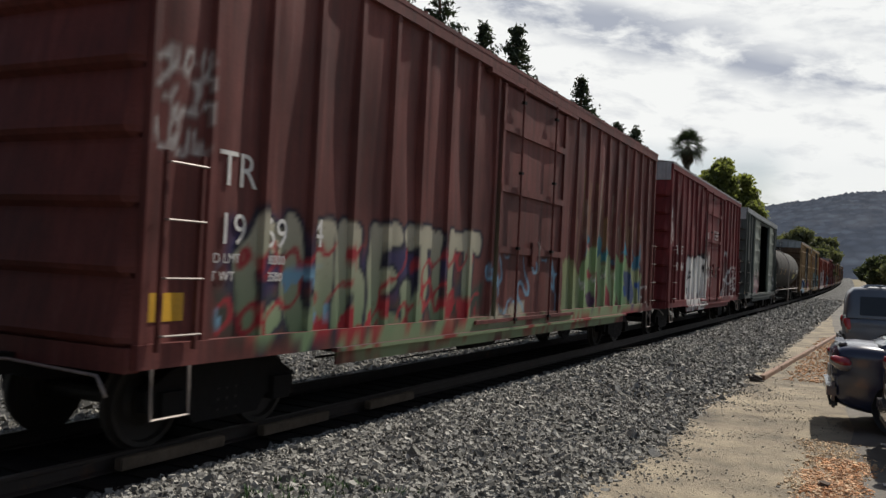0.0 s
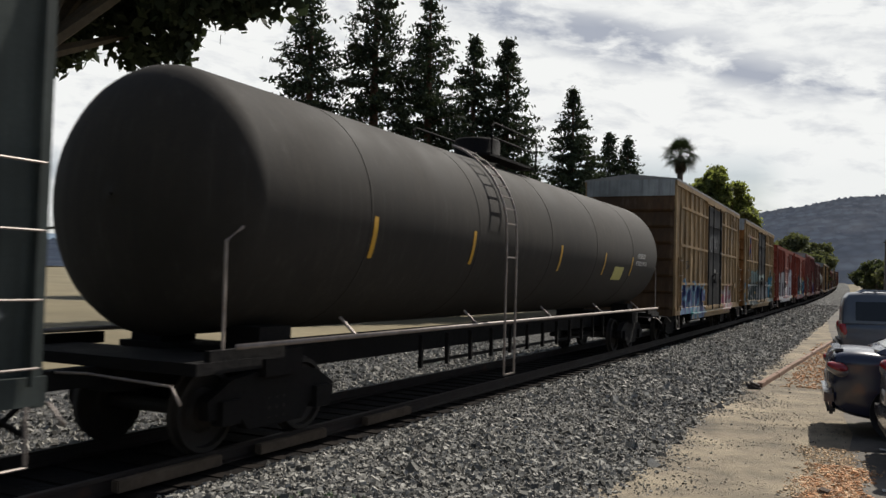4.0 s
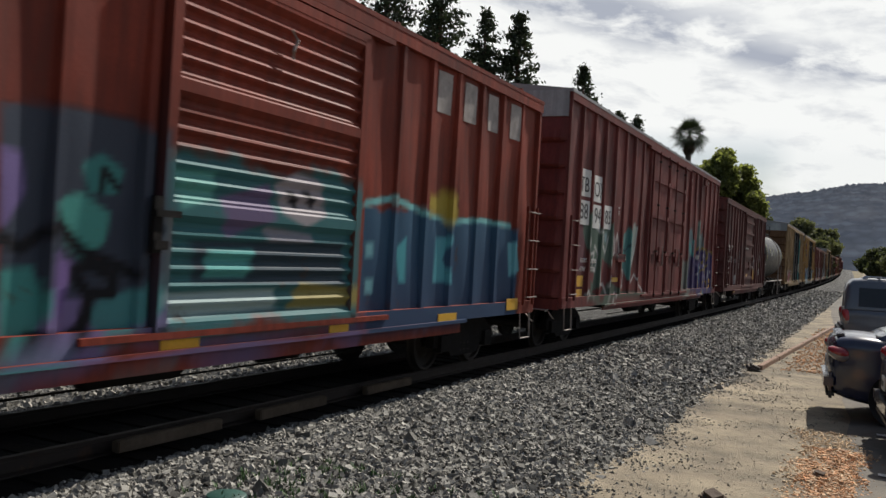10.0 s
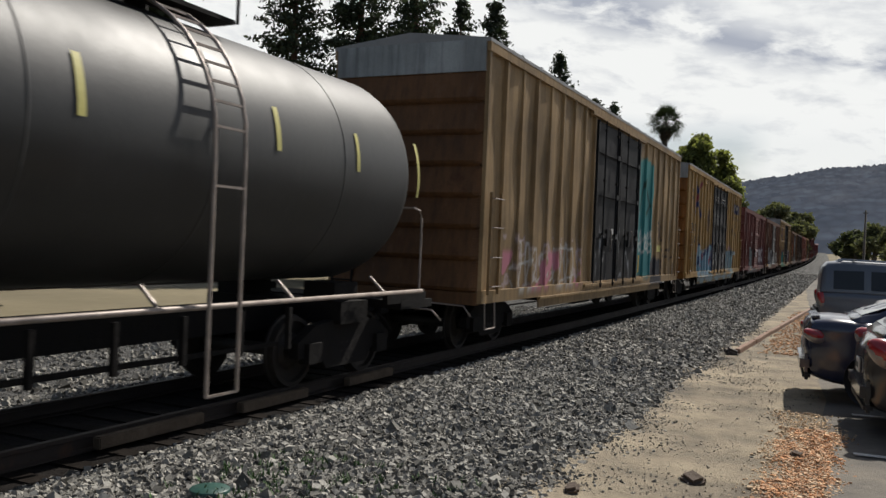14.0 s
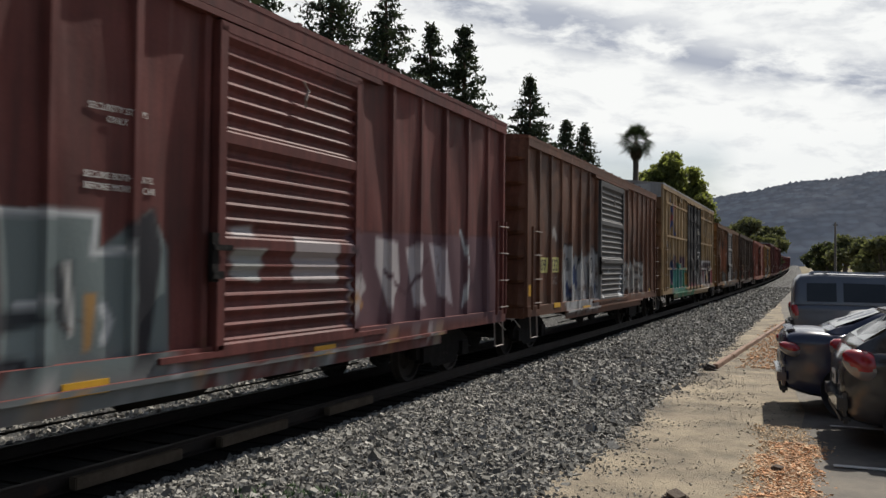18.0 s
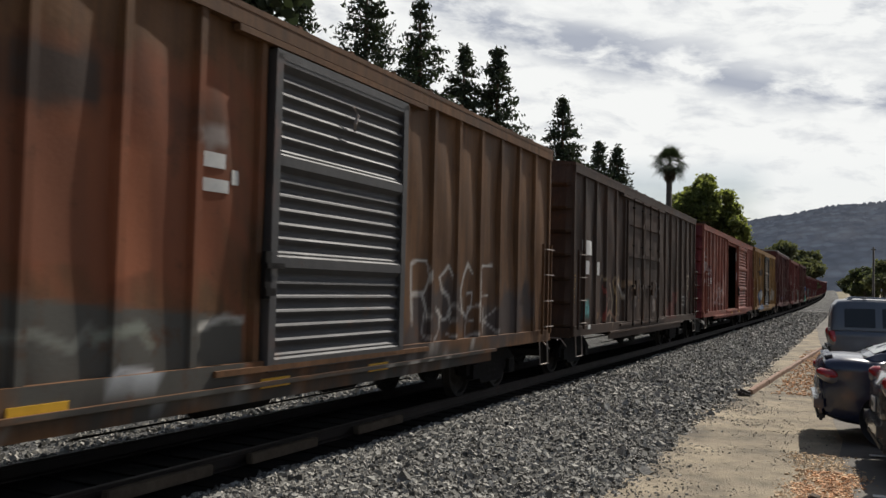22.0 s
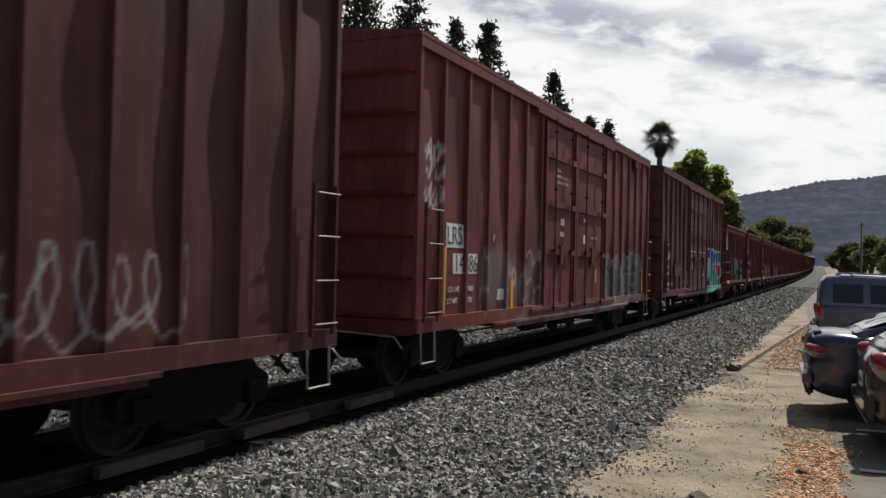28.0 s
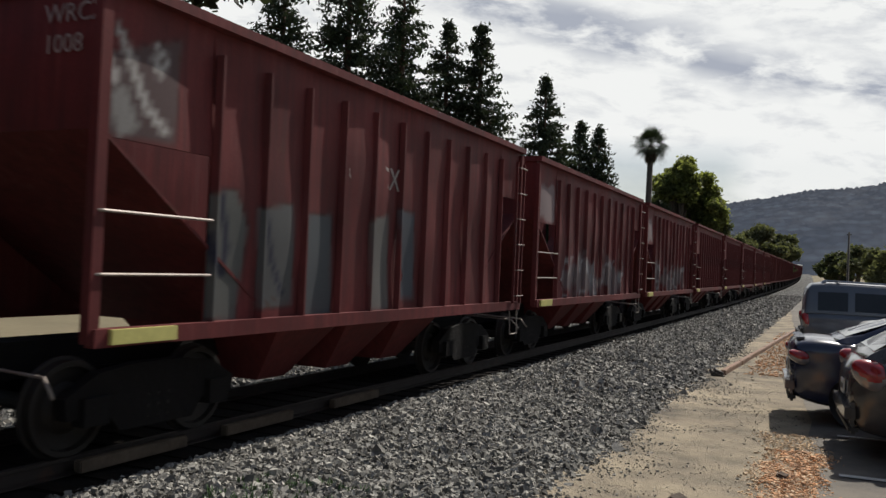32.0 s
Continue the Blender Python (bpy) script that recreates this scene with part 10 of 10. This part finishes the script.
def lens(a, b, c, material=None):
    """A rounded lamp lens, fuller above than below."""
    verts, faces, n, m = [], [], 16, 10
    for i in range(m + 1):
        p = math.pi * i / m
        for k in range(n):
            q = 2 * math.pi * k / n
            verts.append((a * math.sin(p) ** 0.7 * (1.0 + 0.25 * math.cos(p)) * math.cos(q) - 0.3 * a * math.cos(p), b * math.sin(p) * math.sin(q), c * math.cos(p)))
    faces = [(i * n + k, i * n + (k + 1) % n, (i + 1) * n + (k + 1) % n, (i + 1) * n + k) for i in range(m) for k in range(n)]
    return solid("tail_lamp", verts, faces, material or TAIL_LAMP, True)


def parked_car(kind, label, at, paint, body, cabin, wheels, width, radius, lamp, rack=False, glass_split=()):
    """body: rows of x, half width, bottom, shoulder; cabin: rows of x, belt half width, belt height, roof half width, roof height."""
    root = thing(kind, label, "car", at, "parked cars")

    def lower(st):
        x, w, z0, z1 = st
        h = z1 - z0
        return [(0, z0), (w * 0.8, z0), (w * 0.93, z0 + 0.03), (w * 0.965, z0 + 0.1), (w * 0.97, z0 + 0.2), (w * 0.99, z0 + 0.27), (w, z0 + h * 0.45), (w * 0.995, z0 + h * 0.62),
                (w * 0.985, z1 - 0.2), (w * 0.995, z1 - 0.16), (w * 0.975, z1 - 0.09), (w * 0.93, z1 - 0.035), (w * 0.84, z1), (w * 0.5, z1 + 0.018), (0, z1 + 0.025)]
    v, f = loft(eased(body), lower)
    shell = solid("body", v, f, paint, True)
    part("body", shell, root, "painted body shell")

    def upper(st):
        x, wb, zb, wr, zr = st
        if zr - zb < 0.12:
            q = max(zr, zb + 0.005)
            return [(0, zb - 0.03), (wb, zb - 0.03), (wb, zb), (wb, zb), (wb * 0.98, q), (wb * 0.9, q), (0, q + 0.01)]
        return [(0, zb - 0.03), (wb, zb - 0.03), (wb, zb), (wr + (wb - wr) * 0.1, zr - 0.1), (wr * 0.97, zr - 0.04), (wr * 0.85, zr), (0, zr + 0.025)]
    v, f = loft(eased(cabin), upper)
    part("cabin", solid("cabin", v, f, paint, True), root, "roof and pillars")
    # side glass panes, set a little proud of the pillars
    for s in (-1, 1):
        for x0, x1 in glass_split:
            pts = []
            for x in (x0, x1):
                wb, zb, wr, zr = [np.interp(x, [c[0] for c in cabin], [c[k] for c in cabin]) for k in (1, 2, 3, 4)]
                lo, hi = 0.1, 0.86
                top = zr - 0.1
                pts.append([(x, s * (wb + (wr + (wb - wr) * 0.1 - wb) * q + 0.012), zb + (top - zb) * q) for q in (lo, hi)])
            quad = [pts[0][0], pts[1][0], pts[1][1], pts[0][1]]
            inner = [(p[0], p[1] - s * 0.02, p[2]) for p in quad]
            part("side_window", solid("side_window", quad + inner, [(0, 1, 2, 3), (4, 7, 6, 5), (0, 4, 5, 1), (1, 5, 6, 2), (2, 6, 7, 3), (3, 7, 4, 0)], CAR_GLASS), root, "dark tinted side window")
    for c0, c1, name in ((cabin[0], cabin[1], "rear_window"), (cabin[-1], cabin[-2], "windscreen")):
        quad = []
        for q in (0.16, 0.9):
            x, z = c0[0] + (c1[0] - c0[0]) * q, c0[4] + (c1[4] - c0[4]) * q + 0.022
            w = (c0[1] * 0.9 + (c1[3] * 0.8 - c0[1] * 0.9) * q)
            quad += [(x, -w, z), (x, w, z)]
        quad = [quad[0], quad[1], quad[3], quad[2]]
        inner = [(p[0], p[1], p[2] - 0.02) for p in quad]
        part(name, solid(name, quad + inner, [(0, 1, 2, 3), (4, 7, 6, 5), (0, 4, 5, 1), (1, 5, 6, 2), (2, 6, 7, 3), (3, 7, 4, 0)], CAR_GLASS), root, "sloping glass")
    for x in wheels:
        for s in (-1, 1):
            w = part("wheel", shared(("tyre", radius), lambda: lathe("wheel", [(-0.1, radius * 0.62), (-0.105, radius * 0.9), (-0.08, radius), (0.08, radius), (0.105, radius * 0.9), (0.1, radius * 0.62)], RUBBER, 28, "y")), root,
                     "black tyre", (x, s * (width / 2 - 0.1), radius))
            part("rim", shared(("rim", radius), lambda: rim_mesh(radius)), w, "spoked alloy rim", (0, s * 0.06, 0))
            part("wheel_arch", shared(("arch", radius, s), lambda: lathe("wheel_arch", [(-0.02, radius * 1.16), (0.02, radius * 1.16), (0.02, radius * 0.8), (-0.02, radius * 0.8)], BLACK_TRIM, 28, "y")), root, at=(x, s * (width / 2 - 0.02), radius + 0.02))
    x0, z0, z1, inner_y, deep = lamp
    for s in (-1, 1):
        part("tail_lamp", shared(("lamp", kind), lambda: lens(deep, (width / 2 - inner_y) * 0.5, (z1 - z0) / 2)), root, "red tail lamp", (x0 + deep * 0.75, s * (width / 2 - 0.115), (z0 + z1) / 2))
        part("tail_lamp_surround", shared(("lamp_edge", kind), lambda: lens(deep * 1.04, (width / 2 - inner_y) * 0.485, (z1 - z0) / 2 * 1.02, CLEAR_LAMP)), root, "clear edge of the tail lamp", (x0 + deep * 0.78, s * (width / 2 - 0.118), (z0 + z1) / 2 - 0.03))
        part("side_seam", boxes("side_seam", [(sum(wheels) / 2 - 0.55, 0, (body[2][2] + body[2][3]) / 2 + 0.05, 0.012, 0.012, body[2][3] - body[2][2] - 0.3), (sum(wheels) / 2 + 0.45, 0, (body[2][2] + body[2][3]) / 2 + 0.05, 0.012, 0.012, body[2][3] - body[2][2] - 0.3)], BLACK_TRIM), root, at=(0, s * (width / 2 - 0.002), 0))
        part("sill_trim", soft_box("sill_trim", (wheels[1] - wheels[0] - 0.75, 0.05, 0.1), BLACK_TRIM, 0.02), root, "black lower sill trim", (sum(wheels) / 2, s * (width / 2 - 0.045), body[3][2] + 0.1))
        part("mirror", shared("car_mirror", lambda: soft_box("mirror", (0.12, 0.2, 0.14), BLACK_TRIM, 0.04)), root, at=(cabin[-2][0] - 0.1, s * (width / 2 + 0.06), cabin[-2][2] + 0.1))
        part("door_handle", shared("car_handle", lambda: soft_box("door_handle", (0.18, 0.03, 0.03), CHROME, 0.012)), root, at=(sum(wheels) / 2 - 0.3, s * (width / 2 - 0.005), body[2][3] - 0.16))
    part("bumper", soft_box("bumper", (0.16, width * 0.94, 0.24), paint, 0.06), root, "rear bumper", (body[0][0] + 0.02, 0, 0.5))
    part("bumper_trim", soft_box("bumper_trim", (0.1, width * 0.9, 0.1), BLACK_TRIM, 0.03), root, at=(body[0][0] + 0.03, 0, 0.33))
    plate = part("licence_plate", soft_box("licence_plate", (0.02, 0.31, 0.16), PLATE_WHITE, 0.005), root, "licence plate", (body[0][0] - 0.02, 0, 0.72))
    part("plate_bar", boxes("plate_bar", [(0, 0, 0, 0.006, 0.22, 0.06)], BLACK_TRIM), plate, at=(-0.012, 0, 0))
    if rack:
        for s in (-1, 1):
            part("roof_rail", tube("roof_rail", [(cabin[1][0] + 0.2, s * 0.6, cabin[1][4] + 0.02), (cabin[1][0] + 0.35, s * 0.6, cabin[1][4] + 0.09), (cabin[-2][0] - 0.2, s * 0.6, cabin[-2][4] + 0.09), (cabin[-2][0], s * 0.6, cabin[-2][4] + 0.02)], 0.025, ALLOY, 6), root)
    return root


SEDAN_BODY = [(0.0, 0.7, 0.42, 0.98), (0.08, 0.82, 0.34, 1.08), (0.35, 0.87, 0.26, 1.12), (1.0, 0.89, 0.2, 1.08), (2.4, 0.9, 0.19, 1.0), (3.4, 0.89, 0.2, 0.96), (4.2, 0.84, 0.24, 0.84), (4.6, 0.66, 0.36, 0.66)]
SEDAN_CABIN = [(0.55, 0.74, 1.09, 0.62, 1.12), (1.35, 0.8, 1.06, 0.58, 1.42), (2.3, 0.83, 1.0, 0.6, 1.46), (2.7, 0.82, 0.98, 0.58, 1.4), (3.45, 0.76, 0.95, 0.64, 0.98)]
HATCH_BODY = [(0.0, 0.72, 0.4, 0.9), (0.1, 0.84, 0.32, 1.05), (0.35, 0.88, 0.26, 1.08), (1.0, 0.89, 0.2, 1.06), (2.3, 0.89, 0.19, 1.0), (3.2, 0.88, 0.2, 0.98), (3.9, 0.84, 0.24, 0.88), (4.25, 0.66, 0.36, 0.7)]
HATCH_CABIN = [(0.12, 0.78, 1.06, 0.64, 1.1), (0.75, 0.8, 1.04, 0.62, 1.5), (1.8, 0.83, 1.0, 0.63, 1.56), (2.4, 0.82, 0.98, 0.6, 1.5), (3.2, 0.76, 0.96, 0.66, 1.0)]
SUV_BODY = [(0.0, 0.84, 0.5, 1.12), (0.06, 0.88, 0.42, 1.16), (0.4, 0.91, 0.36, 1.17), (1.2, 0.92, 0.34, 1.16), (2.6, 0.92, 0.34, 1.14), (3.5, 0.91, 0.34, 1.12), (4.2, 0.88, 0.4, 1.05), (4.5, 0.78, 0.5, 0.9)]
SUV_CABIN = [(0.02, 0.86, 1.15, 0.8, 1.18), (0.16, 0.86, 1.15, 0.74, 1.82), (1.6, 0.87, 1.15, 0.74, 1.84), (2.5, 0.87, 1.13, 0.72, 1.78), (3.15, 0.84, 1.11, 0.74, 1.14)]
BLUE = enamel("dark_blue_enamel", (0.012, 0.018, 0.05))
GRAPHITE = enamel("graphite_enamel", (0.035, 0.033, 0.034))
STEEL_BLUE = enamel("grey_blue_enamel", (0.065, 0.08, 0.11), 0.35)
SILVER = enamel("silver_enamel", (0.4, 0.41, 0.42), 0.3)
PALE = enamel("white_enamel", (0.6, 0.6, 0.6), 0.3)


def stand(x, y, turn=4):
    return pose(x, y, 0.03 + float(rise(y)), 0, 0, turn)


blue_sedan = parked_car("sedan", "dark blue sedan parked with its rear to the track", stand(-0.5, 13.25), BLUE, SEDAN_BODY, SEDAN_CABIN, (0.85, 3.7), 1.78, 0.32, (0.02, 0.8, 0.98, 0.62, 0.13), glass_split=((0.95, 1.55), (1.6, 2.35), (2.42, 3.05)))
hatch = parked_car("hatchback", "graphite hatchback parked with its rear to the track", stand(0.2, 11.0), GRAPHITE, HATCH_BODY, HATCH_CABIN, (0.75, 3.4), 1.76, 0.32, (0.06, 0.76, 1.1, 0.55, 0.17), glass_split=((0.6, 1.15), (1.2, 2.0), (2.08, 2.8)))
boxy = parked_car("suv", "grey-blue boxy sport utility vehicle with roof rails", stand(-0.6, 22.9), STEEL_BLUE, SUV_BODY, SUV_CABIN, (0.95, 3.6), 1.84, 0.37, (-0.01, 0.74, 1.14, 0.7, 0.09), True, ((0.3, 0.95), (1.1, 2.0), (2.08, 2.75)))
parked_car("sedan", "silver sedan parked between darker cars", stand(0.25, 16.2), SILVER, SEDAN_BODY, SEDAN_CABIN, (0.85, 3.7), 1.78, 0.32, (0.02, 0.8, 0.98, 0.62, 0.13), glass_split=((0.95, 1.55), (1.6, 2.35), (2.42, 3.05)))
parked_car("sedan", "white sedan parked beyond the blue one", stand(0.6, 19.4), PALE, SEDAN_BODY, SEDAN_CABIN, (0.85, 3.7), 1.78, 0.32, (0.02, 0.8, 0.98, 0.62, 0.13), glass_split=((0.95, 1.55), (1.6, 2.35), (2.42, 3.05)))
parked_car("suv", "white sport utility vehicle at the far end of the row", stand(1.6, 27.5), PALE, SUV_BODY, SUV_CABIN, (0.95, 3.6), 1.84, 0.37, (-0.01, 0.74, 1.14, 0.7, 0.09), True, ((0.3, 0.95), (1.1, 2.0), (2.08, 2.75)))

part("boot_lip", soft_box("boot_lip", (0.12, 1.3, 0.03), BLUE, 0.012), blue_sedan, "thin lip along the boot lid", pose(0.12, 0, 1.125, 0, -8, 0))
part("roof_spoiler", soft_box("roof_spoiler", (0.34, 1.16, 0.05), GRAPHITE, 0.02), hatch, "small roof spoiler over the rear window", pose(0.66, 0, 1.5, 0, -6, 0))
part("bumper_cladding", soft_box("bumper_cladding", (0.2, 1.7, 0.3), BLACK_TRIM, 0.06), boxy, "dark plastic rear bumper", (-0.02, 0, 0.6))
for s in (-1, 1):
    part("body_cladding", soft_box("body_cladding", (4.1, 0.05, 0.2), BLACK_TRIM, 0.02), boxy, "dark plastic strip along the doors", (2.2, s * 0.905, 0.52))
for x in (0.75, 2.05):
    part("roof_bar", soft_box("roof_bar", (0.06, 1.3, 0.03), ALLOY, 0.01), boxy, at=(x, 0, 1.92))

# a small open kiosk at the near end of the lot
SHED = surface("shingle_roof", (0.2, 0.18, 0.15), 0.85, vary=0.25, scale=2, bump=0.3)
POST_WOOD = surface("grey_post_wood", (0.16, 0.14, 0.12), 0.85, vary=0.25, scale=3, bump=0.2, streak=0.3)
KX, KY, KZ = 0.78, 7.75, 2.29
shelter = thing("shelter", "small open kiosk with a shingled hip roof on square posts", "shelter", pose(0, 0, 0.03))
roof = join([(np.array([(KX, KY, KZ + 0.06), (KX + 3.2, KY, KZ + 0.06), (KX + 3.2, KY + 1.9, KZ + 0.06), (KX, KY + 1.9, KZ + 0.06),
                        (KX + 0.9, KY + 0.9, KZ + 0.62), (KX + 2.3, KY + 0.9, KZ + 0.62), (KX + 2.3, KY + 1.0, KZ + 0.62), (KX + 0.9, KY + 1.0, KZ + 0.62)]), CUBE_F.tolist())])
part("roof", solid("roof", *roof, SHED), shelter, "shingled hip roof")
part("fascia", boxes("fascia", [(KX + 1.6, KY + 0.95, KZ, 3.16, 1.86, 0.13)], POST_WOOD), shelter)
for x in (KX + 0.17, KX + 2.85):
    for y in (KY + 0.3, KY + 1.78):
        part("post", boxes("post", [(x, y, KZ / 2 - 0.03, 0.14, 0.14, KZ - 0.06)], POST_WOOD), shelter)


# ---- what moves ----
SPEED, SLOWING = 13.79, -0.0143


def travelled(t):
    """How far the train has rolled since t = 16 s."""
    return SPEED * (t - 16) + 0.5 * SLOWING * (t - 16) ** 2


def motions():
    for root, middle in CARS:
        rows = []
        for i in range(17):
            t = 2.0 * i
            y = middle - travelled(t)
            turn = math.degrees(math.atan(0.7e-4 * min(max(y, 0), 600)))
            tilt = math.degrees(math.atan(0.44e-4 * min(max(y, 0), 460)))
            rows.append((t, pose(TRACK_X + float(bend(y)), y, float(rise(y)), tilt, 0, turn)))
        walk(root, rows)
    # the wheels roll with the train: one turn for all front axles, one for all rear ones
    first = {}
    for wheelset, k in AXLES:
        if k not in first:
            off = (-0.88, 0.88)[k]
            rows = [(n / 15, pose(0, off, 0.455) @ Matrix.Rotation(travelled(n / 15) / 0.455, 4, "X")) for n in range(481)]
            walk(wheelset, rows)
            first[k] = wheelset.animation_data
        else:
            wheelset.rotation_mode = "QUATERNION"
            wheelset.animation_data_create()
            wheelset.animation_data.action = first[k].action
            wheelset.animation_data.action_slot = first[k].action_slot


motions()
